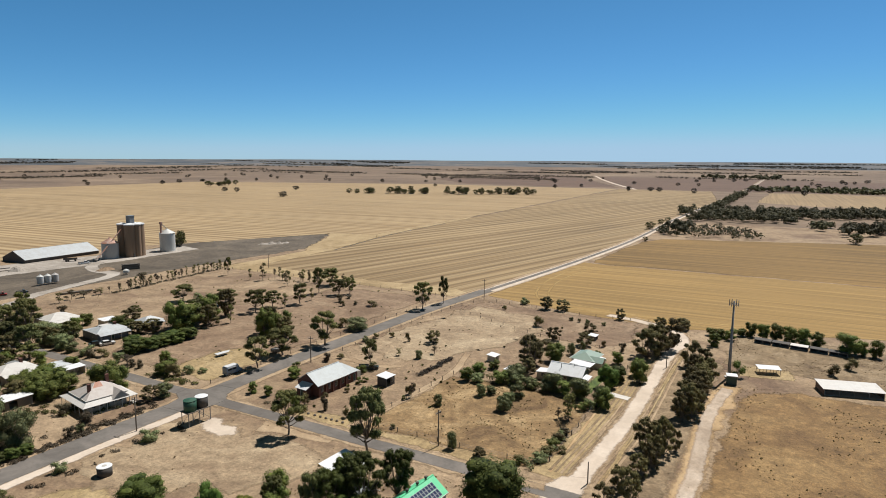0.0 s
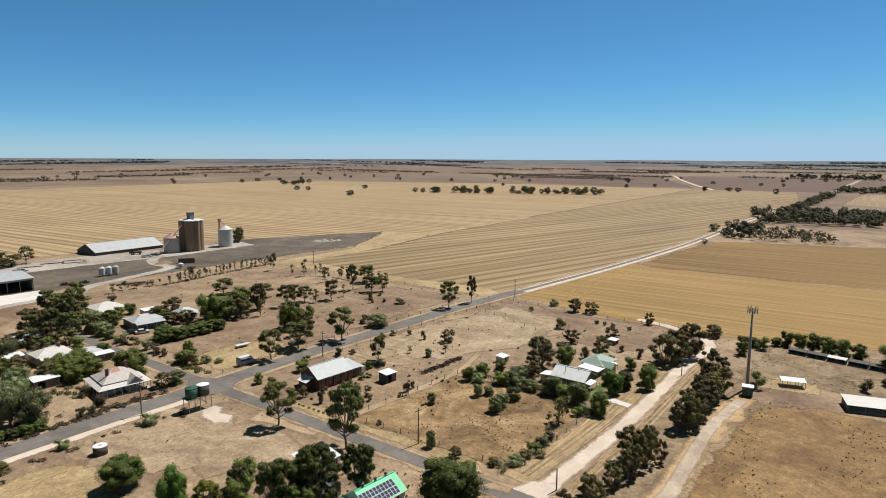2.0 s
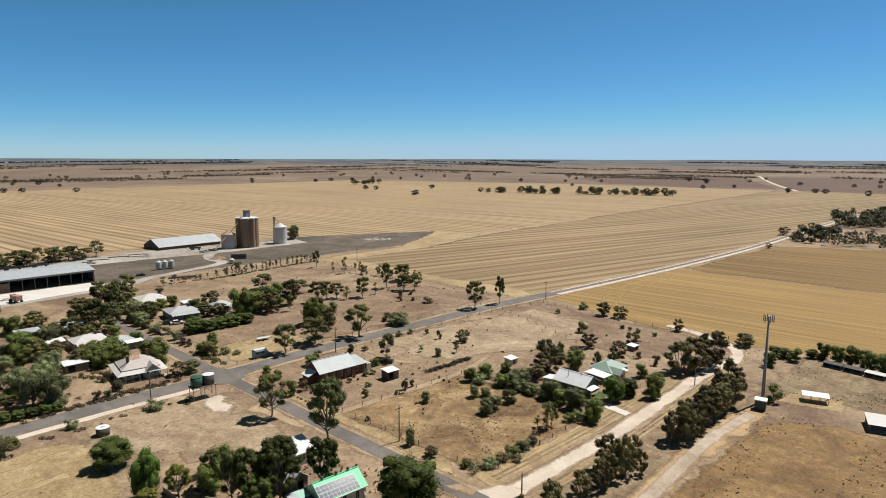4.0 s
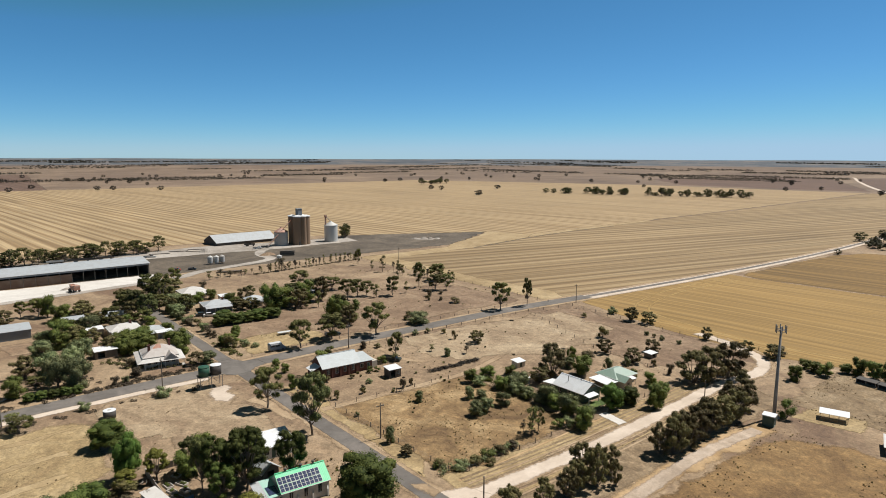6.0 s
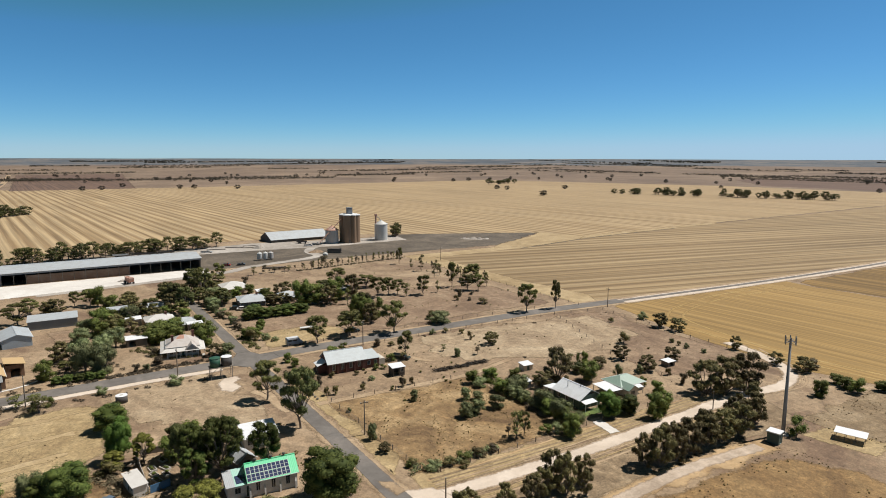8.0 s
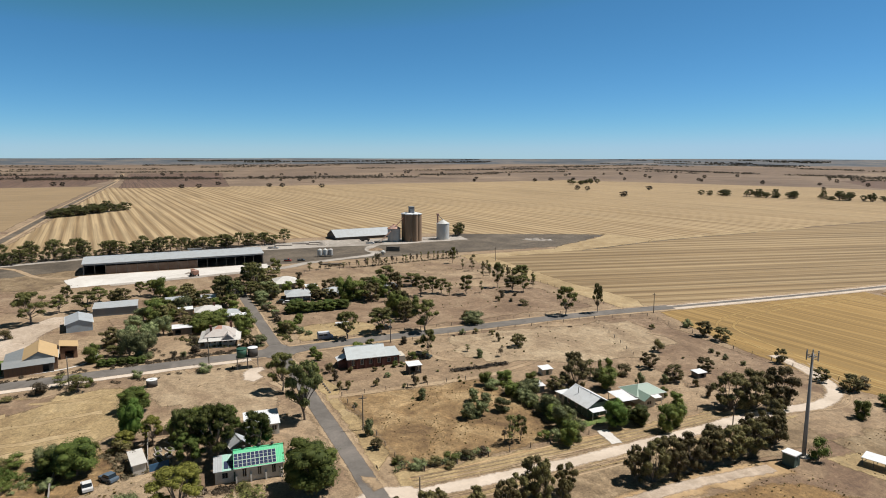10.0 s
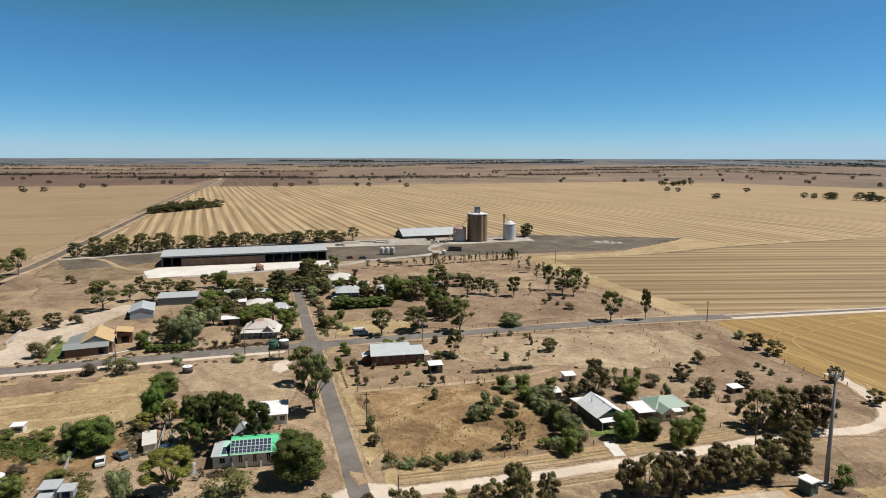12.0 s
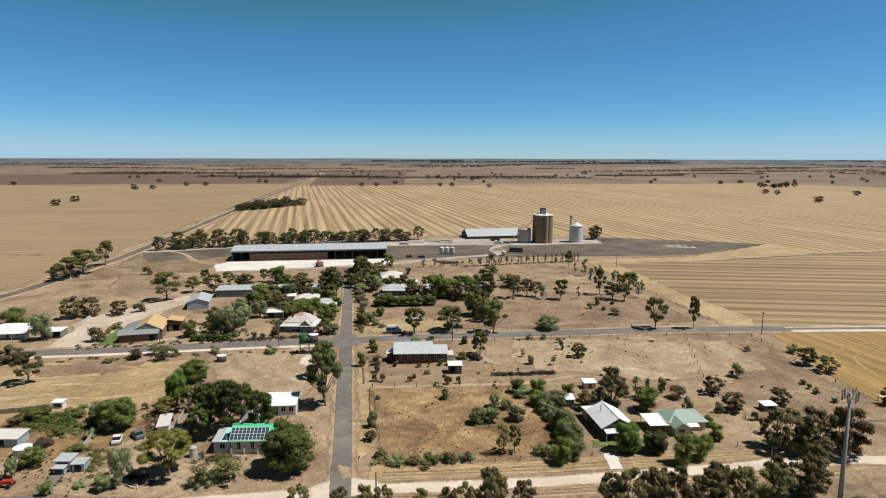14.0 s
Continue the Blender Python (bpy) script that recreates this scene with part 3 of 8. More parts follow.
sheet("paddock", [(-88, 366), (-78, 362), (420, 354), (420, 640), (80, 545), (-68, 500), (-78, 474), (-84, 430)], 0.022, M_F_EAST2, "brown stubble paddock darker than its neighbour", "paddock", 1.0, 8)
sheet("paddock", [(-340, -30), (-500, -21), (-750, -9), (-1350, 30), (-1375, -570), (-1500, -1400), (-350, -500), (-345, -97)], 0.022, M_F_SOUTH, "plain tan stubble paddock beyond the road", "paddock", 1.5, 10)
sheet("paddock", [(-208, -48), (-250, -40), (-332, -30), (-338, -97), (-330, -400), (-200, -300)], 0.026, M_F_SOUTH, "pale stubble paddock beside the road", "paddock", 1.0, 6)
sheet("fallow_field", [(-1250, 262), (-1262, 64), (-1620, 74), (-2350, 97), (-2350, 400), (-1900, 340)], 0.03, M_F_FALLOW, "ploughed brown fallow field", "field", 2.0, 12)
sheet("fallow_field", [(-1380, -1), (-1390, -570), (-1600, -1500), (-2200, -1000), (-2360, 55), (-1650, 40)], 0.03, M_F_FALLOW, "ploughed brown fallow field", "field", 2.0, 12)
sheet("fallow_field", [(-250, 1335), (-20, 1335), (300, 1450), (500, 2000), (-100, 2300), (-520, 2200)], 0.03, M_F_FALLOW, "ploughed brown fallow field", "field", 2.0, 12)
sheet("fallow_field", [(-280, 1380), (-640, 1380), (-900, 1700), (-760, 2200), (-590, 2200)], 0.03, M_F_FALLOW, "ploughed brown fallow field", "field", 2.0, 12)
sheet("paddock", [(-10, 1010), (60, 960), (430, 900), (520, 1180), (80, 1330), (10, 1310)], 0.03, M_F_SOUTH, "pale paddock between belts of trees", "paddock", 1.5, 10)
sheet("paddock_track", [(-266, 250), (-250, 254), (-252, 339), (-264, 396), (-267, 588), (-273, 588), (-274, 400), (-264, 345)], 0.03, M_HEADLAND, "worn straw track along the paddock edge", "track", 0.8, 4)
sheet("headland", [(-266, 249), (-215, 246), (-170, 245), (-118, 243), (-113, 250), (-128, 260), (-170, 257), (-258, 264)], 0.034, M_HEADLAND, "pale straw headland along the fence", "track", 0.8, 4)
sheet("bare_yard", [(-362, 300), (-352, 320), (-309, 402), (-296, 380), (-271, 326), (-280, 246), (-282, 190), (-285, 100), (-340, 100), (-345, 220)], 0.04, M_BARE, "dark bare soil round the grain depot", "yard", 1.5, 4)
sheet("depot_yard", [(-330, 292), (-330, 230), (-338, 190), (-345, 130), (-366, 130), (-374, 190), (-362, 240), (-352, 296)], 0.05, M_YARD, "grey crushed-rock yard round the silos", "yard", 1.0, 4)
sheet("rail_corridor", [(-345, -14), (-366, 60), (-372, 130), (-366, 190), (-342, 190), (-338, 130), (-318, 60), (-300, 0)], 0.036, M_BARE, "bare brown strip along the old railway", "yard", 1.5, 4)
strip("depot_road", [(-262, 60), (-266, 100), (-271, 140), (-281, 158), (-285, 172), (-289, 188), (-292, 200), (-299, 208), (-312, 208.5), (-326, 214), (-338, 226)], 6.5, 0.055, M_YARD, "pale crushed-rock truck road", "road", 0.8)
strip("rail_road", [(-340, -12), (-352, 40), (-357, 90), (-357, 149), (-348, 190), (-338, 215)], 6, 0.055, M_YARD, "grey gravel road behind the long shed", "road", 0.5)
sheet("apron", [(-262, 44), (-272, 137), (-289.5, 138), (-293, 46), (-284, 40)], 0.06, M_APRON, "white compacted apron before the long shed", "apron", 0.6, 3)
sheet("house_paddock", [(-37, 112), (-80, 113.5), (-77, 130), (-75, 152), (-60, 152), (-36, 150), (-36, 130)], 0.03, M_GRASS, "brown dead-grass paddock", "paddock", 1.0, 3)
sheet("grass_patch", [(-118, 2), (-112, 60), (-108, 68), (-92, 66), (-77, 62), (-72, 50), (-70, 20), (-84, -10)], 0.03, M_STRAW, "patchy straw-coloured grass", "grass", 2.5, 3)
sheet("grass_patch", [(-148, 118), (-150, 140), (-140, 146), (-131, 140), (-131, 118)], 0.03, M_STRAW, "cut straw-yellow grass", "grass", 1.2, 3)
sheet("grass_patch", [(-7.4, 90), (10, 84), (40, 100), (60, 180), (8, 182), (-1, 174), (-5.2, 160), (-7.0, 120)], 0.03, M_DRYGRASS, "brown dead-grass paddock", "grass", 1.5, 3)
sheet("grass_patch", [(-4, 190), (-2, 200), (9, 200), (9, 192)], 0.034, M_STRAW, "yellow dry grass round the open shelter", "grass", 0.8, 2)
sheet("leaf_litter", [(-21, 92), (-14.6, 92), (-13.4, 115), (-12, 150), (-10.4, 180), (-8, 198), (-20, 204), (-21.4, 180), (-22.4, 150), (-23.6, 125)], 0.032, M_LITTER, "grey-brown leaf litter under the roadside trees", "ground", 1.2, 3)
sheet("verge", [(-30.6, 111), (-30.2, 125), (-29.2, 142), (-28, 156), (-27, 176), (-26.4, 200), (-30, 200), (-32, 176), (-33.8, 154), (-34.6, 142), (-35.5, 128), (-36, 116), (-38, 110.4), (-34, 109)], 0.036, M_STRAW, "mown straw verge with wheel marks", "verge", 0.9, 1.5)
sheet("verge", [(-45, 112), (-100, 114), (-100, 110.5), (-40, 108.5)], 0.036, M_STRAW, "dry straw verge beside the street", "verge", 0.9, 1.5)
sheet("forecourt", [(-131, 14), (-150, 15), (-172, 14), (-190, 30), (-204, 42), (-203, 52), (-190, 46), (-176, 40), (-158, 38), (-151, 33), (-131, 26)], 0.04, M_FORECOURT, "pale trodden earth yard", "yard", 1.0, 3)
sheet("pale_patch", [(-102.6, 93.8), (-101.8, 96.4), (-103.8, 98.6), (-107.0, 99.0), (-109.4, 100.4), (-112.2, 99.0), (-110.8, 96.6), (-106.4, 94.8)], 0.044, M_GRAVEL, "spilt pale limestone beside the tanks", "patch", 1.6, 2.2)
sheet("pale_patch", [(-98, 100), (-80, 101.5), (-80, 103.4), (-100, 104.4)], 0.04, M_VERGE, "pale trodden earth beside the street", "patch", 0.6, 2)
sheet("lawn", [(-132.2, 30.0), (-142, 29.6), (-153.9, 30.1), (-151.3, 33.6), (-141, 34.4), (-131.4, 35.0)], 0.05, M_LAWN, "small green watered lawn", "lawn", 0.3, 2)
sheet("lawn", [(-38, 157), (-37, 172), (-39, 174), (-40.5, 158)], 0.05, M_LAWN, "thin green garden grass", "lawn", 0.4, 2)
sheet("driveway", [(-34.8, 157.7), (-28.4, 156.2), (-28.0, 158.6), (-34.4, 160.2)], 0.11, M_APRON, "white concrete driveway slab", "driveway", 0.1, 2)

strip("road_shoulder", MAIN, 10.0, 0.07, M_VERGE, "pale gravel shoulders of the main road", "road", 0.5)
strip("gravel_shoulder", [(-131, -80), (-127.8, 0), (-126.4, 35), (-125.6, 75), (-124.6, 99)], 2.6, 0.08, M_GRAVEL, "white limestone shoulder of the road", "road", 0.4, 3, -4.6)
strip("gravel_shoulder", MAIN[8:], 6.6, 0.085, M_GRAVEL, "white limestone shoulders of the road across the plain", "road", 0.8, 4, -0.8)
strip("main_road_far", MAIN[8:], 2.7, 0.10, M_BITUMEN, "narrow grey road running off across the plain", "road", 0.12)
strip("main_road", MAIN[:9], 6.4, 0.10, M_BITUMEN, "grey sealed country road", "road", 0.12)
strip("street_verge", CROSS, 5.6, 0.074, M_VERGE, "dusty pale edges of the side street", "road", 0.9, 2)
strip("side_street", CROSS, 3.9, 0.104, M_BITUMEN, "grey sealed side street", "road", 0.15)
sheet("junction", [(-127.4, 99), (-121.2, 99), (-120.4, 102.8), (-117.4, 105.2), (-117.4, 109.6), (-120, 112.2), (-120.8, 116), (-126.2, 116), (-127.4, 112), (-132, 110.2), (-132, 106.6), (-128.4, 104.4)], 0.108, M_BITUMEN, "grey sealed road junction", "road", 0.15, 2)
strip("gravel_verge", GRAVEL, 4.6, 0.080, M_VERGE, "dusty dirt edges of the gravel road", "road", 1.1, 2)
strip("gravel_road", GRAVEL, 3.5, 0.092, M_GRAVEL, "pale limestone gravel road", "road", 0.5, 2)
sheet("pale_patch", [(-34.0, 104.8), (-36.4, 105.0), (-38.4, 105.6), (-37.0, 106.2), (-34.0, 106.4)], 0.112, M_VERGE, "pale gravel dragged onto the seal", "patch", 1.4, 2.4)
sheet("road_mouth", [(-27, 99), (-31.4, 99), (-33.4, 102), (-34.4, 104.4), (-34, 107), (-32, 111), (-27, 113)], 0.098, M_GRAVEL, "pale gravel mouth of the side street", "road", 0.4, 2)
strip("sandy_verge", [(-32, -210), (-24, -80), (-19, 10), (-15, 60), (-12.6, 95), (-10.4, 117), (-10.0, 128), (-9.9, 141), (-9.4, 157), (-8.0, 168), (-6.6, 177)], 4.4, 0.056, M_TRACK, "sandy edges of the vehicle track", "track", 0.9, 3)
strip("sandy_track", [(-32, -210), (-24, -80), (-19, 10), (-15, 60), (-12.6, 95), (-10.0, 117), (-9.7, 128), (-9.6, 141), (-9.4, 157), (-7.8, 168), (-6.4, 177)], 2.9, 0.066, M_FORECOURT, "pale sandy vehicle track", "track", 0.6, 3)
sheet("sand_patch", [(-12.4, 146), (-6.8, 148), (-4.6, 166), (-3.8, 178), (-8.4, 181), (-10.6, 168)], 0.061, M_TRACK, "trodden orange sand before the hut", "patch", 1.4, 3)
strip("west_road_verge", WEST, 12, 0.05, M_VERGE, "pale dirt verges of the west road", "road", 0.8, 6)
strip("west_road", WEST[:-1], 5.6, 0.07, M_BARE, "brown unsealed west road", "road", 0.4, 6)
strip("far_track", [(-235, 1322), (-332, 1592), (-450, 1960), (-541, 2270), (-580, 2380)], 8, 0.06, M_GRAVEL, "pale dirt road climbing far off", "road", 1.0, 12)
sheet("scrub_ground", [(-8, 200), (34, 194), (60, 200), (60, 232), (20, 236), (-6, 234)], 0.028, M_SCRUB, "grey-brown ground with low saltbush", "ground", 1.5, 3)
sheet("scrub_ground", [(-338, -14), (-344, 44), (-296, 44), (-262, 36), (-268, 4), (-290, -12)], 0.028, M_SCRUB, "grey-brown rough ground near the railway", "ground", 2.0, 4)
sheet("red_ground", [(-226, 4), (-262, -2), (-262, 22), (-232, 40), (-218, 30)], 0.032, M_RED, "patch of reddish bare sand", "ground", 2.0, 4)
sheet("red_ground", [(-178, 62), (-192, 60), (-190, 82), (-176, 80)], 0.032, M_RED, "patch of reddish bare soil", "ground", 1.0, 3)
sheet("red_ground", [(-150, 118), (-176, 120), (-200, 160), (-172, 235), (-128, 235), (-131, 150)], 0.028, M_RED, "reddish bare house blocks", "ground", 2.0, 4)
sheet("red_ground", [(-45, 198), (-64, 202), (-108, 224), (-104, 241), (-60, 235), (-40, 235), (-36, 210)], 0.028, M_RED, "reddish bare ground below the paddock", "ground", 1.5, 3)
sheet("trodden_yard", [(-62, 54), (-40, 51), (-34, 60), (-33, 84), (-44, 85), (-52, 72), (-60, 66)], 0.029, M_PALE, "pale trodden earth of the house yard", "yard", 1.8, 3)
sheet("weedy_ground", [(-76, 30), (-74, 60), (-60, 64), (-52, 50), (-56, 30)], 0.036, M_GRASS, "weedy ground among the sheds", "ground", 1.2, 3)
strip("foot_track", [(-80.6, 110.5), (-78.4, 131), (-76.4, 154), (-80, 172)], 2.2, 0.045, M_VERGE, "pale trodden track along the paddock fence", "track", 0.5, 3)
strip("foot_track", [(-119, 148), (-108, 150), (-100, 148), (-92, 152)], 2.4, 0.045, M_VERGE, "pale dirt driveway from the road", "track", 0.5, 3)
for off in (0.0, 1.6):
    strip("wheel_track", [(-22.4, 204), (-18.4, 217.3), (-19.4, 225.4), (-24.7, 233.0), (-33.3, 238.5), (-42.5, 243.8)], 0.6, 0.06, M_VERGE, "worn wheel track round the bend", "track", 0.2, 2, off)
strip("wheel_track", [(-34.6, 112), (-33.4, 150), (-31.6, 176), (-29, 205)], 0.6, 0.05, M_TRACK, "worn wheel track on the verge", "track", 0.2, 3)
strip("wheel_track", [(-24.2, 112), (-23.6, 150), (-21.6, 180), (-20, 205)], 1.0, 0.05, M_STRAW, "worn wheel track on the verge", "track", 0.3, 3)
strip("dark_furrow", [(-250, 331), (-262, 420), (-264, 520)], 1.5, 0.045, M_BARE, "dark scuffed line beside the track", "track", 0.5, 6)
for off in (2.5, 8.0):
    strip("header_run", [(30, 247), (-24, 239), (-60, 243), (-88, 257), (-97, 300), (-91, 352)], 1.1, 0.032, M_GOLD, "pale curved header run along the paddock edge", "track", 0.6, 4, -off)
sheet("headland", [(-310, 405), (-272, 416), (-262, 402), (-254, 346), (-262, 318), (-272, 328), (-296, 384)], 0.038, M_HEADLAND, "pale straw headland at the tip of the dark yard", "track", 1.2, 4)
sheet("rubble", [(-312, 326), (-300, 336), (-298, 346), (-306, 344), (-314, 334)], 0.06, M_YARD, "pale scattered rubble on the dark soil", "patch", 1.5, 2)
strip("wheel_track", [(-340, 4), (-327.9, 14.9), (-300, 27), (-287.6, 41.6)], 3.0, 0.05, M_VERGE, "pale dirt track across the rough ground", "track", 0.6, 4)
sheet("sealed_pad", [(-37.8, 36), (-37.6, 50), (-42, 50.4), (-46, 50.9), (-46, 52.6), (-42, 53.2), (-36.4, 52.6), (-34.6, 45), (-35, 36)], 0.06, M_BITUMEN, "grey sealed pad beside the sheds", "pad", 0.3, 2)
for sx, sy0, sy1, sw in ((-104, 6, 40, 2.6), (-97, 30, 60, 2.2), (-90, 8, 34, 3.0), (-86.5, 34, 58, 2.0), (-81, 22, 50, 2.6), (-109, 44, 64, 1.8)):
    strip("dry_streak", [(sx, sy0), (sx + 1.6, (sy0 + sy1) / 2), (sx + 0.6, sy1)], sw, 0.038, M_HEADLAND, "pale wind-combed streak of dry grass", "grass", 1.2, 2)
sheet("bare_patch", [(-113, 18), (-106, 22), (-103, 34), (-106, 46), (-112, 50), (-115, 36)], 0.036, M_RED, "bare mauve-brown patch in the grass", "ground", 2.0, 3)
strip("house_kerb", [(-134.9, 33.6), (-134.7, 47.0), (-137.5, 54), (-143, 57.5), (-150, 57)], 0.9, 0.09, M_APRON, "pale concrete path curving round the house", "path", 0.1, 1)
sheet("bare_paddock", [(-117, 70), (-118, 92), (-112, 99), (-92, 100), (-78, 99), (-74, 92), (-80, 82), (-92, 76), (-104, 68)], 0.034, M_PALE, "pale bare earth of the empty corner block", "ground", 3.0, 3)
for off, mat_, wide in ((2.5, M_LITTER, 0.4), (3.6, M_VERGE, 0.5), (4.7, M_LITTER, 0.35), (5.9, M_LITTER, 0.5), (-2.6, M_VERGE, 0.5), (-3.7, M_STRAW, 0.45), (-4.8, M_VERGE, 0.6)):
    strip("verge_streak", [(-29.0, 112), (-27.6, 126), (-26.6, 136), (-25.9, 146), (-25.4, 160), (-24.9, 180), (-24.1, 200)], wide, 0.062 + off * 0.001, mat_, "faint wheel line along the verge", "track", 0.15, 3, off)
sheet("bare_paddock", [(-115, 164), (-112, 190), (-106, 222), (-102, 232), (-76, 226), (-68, 208), (-72, 188), (-86, 160), (-100, 158)], 0.030, M_PALE, "pale dusty paddock behind the houses", "ground", 2.5, 3)


# ---- trees ----
ball = bmesh.new()
bmesh.ops.create_icosphere(ball, subdivisions=1, radius=1)
BALL_V = np.array([q.co[:] for q in ball.verts])
BALL_F = np.array([[q.index for q in f.verts] for f in ball.faces])
ball.free()


def leaf_mass(name, blobs, count, size, material, seed, droop=0.0, flat_base=True, core=0.0):
    """Many small bent leaf sprays spread through and over a group of rounded masses."""
    r = np.random.default_rng(seed)
    vol = np.array([a * b * c for _, (a, b, c) in blobs])
    pick = r.choice(len(blobs), count, p=vol ** 0.75 / (vol ** 0.75).sum())
    cen = np.array([b[0] for b in blobs])[pick]
    rad = np.array([b[1] for b in blobs])[pick]
    d = r.normal(size=(count, 3)); d /= np.linalg.norm(d, axis=1)[:, None]
    if flat_base:
        d[:, 2] = np.where(d[:, 2] < -0.35, -d[:, 2] * 0.6, d[:, 2])
    shell = 1.06 - (0.32 if core else 0.55) * r.random((count, 1)) ** 1.4
    lump = 1 + 0.22 * np.sin(d[:, :1] * 5 + pick[:, None]) * np.cos(d[:, 1:2] * 4 + pick[:, None] * 2)
    p = cen + d * rad * shell * lump
    p[:, 2] = np.maximum(p[:, 2], 0.05 + 0.1 * r.random(count)) if min(b[0][2] for b in blobs) < 60 and not flat_base else p[:, 2]
    n = d + r.normal(size=(count, 3)) * 0.28 + np.array([0, 0, 0.3])
    n /= np.linalg.norm(n, axis=1)[:, None]
    t = np.cross(n, r.normal(size=(count, 3))); t /= np.linalg.norm(t, axis=1)[:, None]
    if droop:
        t = t * (1 - droop) + np.array([0, 0, -1]) * droop
        t /= np.linalg.norm(t, axis=1)[:, None]
    b = np.cross(n, t); b /= np.linalg.norm(b, axis=1)[:, None]
    s = size * (0.55 + 0.9 * r.random((count, 1)))
    w = s * (0.45 + 0.4 * r.random((count, 1)))
    v = np.stack([p - t * s, p + b * w - n * s * 0.15, p + t * s * 1.05, p - b * w - n * s * 0.15], 1).reshape(-1, 3)
    loops, totals = np.arange(count * 4), np.full(count, 4)
    if core:
        # the close inner leaf mass of each clump, uneven and faceted
        vs, fs = [v], [loops]
        at = len(v)
        for c, q in blobs:
            u = BALL_V * (core * (0.78 + 0.5 * r.random((len(BALL_V), 1))))
            vs.append(np.array(c) + u * np.array(q)); fs.append(BALL_F.ravel() + at)
            at += len(u)
        v, loops = np.concatenate(vs), np.concatenate(fs)
        totals = np.concatenate([totals, np.full(len(blobs) * len(BALL_F), 3)])
    me = bpy.data.meshes.new(name)
    me.vertices.add(len(v)); me.vertices.foreach_set("co", v.ravel())
    me.loops.add(len(loops)); me.loops.foreach_set("vertex_index", loops)
    me.polygons.add(len(totals))
    me.polygons.foreach_set("loop_start", np.concatenate([[0], np.cumsum(totals)[:-1]]))
    me.polygons.foreach_set("loop_total", totals)
    me.update(calc_edges=True)
    me.materials.append(material)
    return me


def limb(bm, a, b, r0, r1, rnd, segs=2):
    a, b = Vector(a), Vector(b)
    last, lr = a, r0
    for i in range(1, segs + 1):
        t = i / segs
        p = a.lerp(b, t) + Vector((rnd.uniform(-1, 1), rnd.uniform(-1, 1), 0)) * (b - a).length * 0.06 * (t < 1)
        q = r0 + (r1 - r0) * t
        rod(last, p, lr, 5, bm, q)
        last, lr = p, q


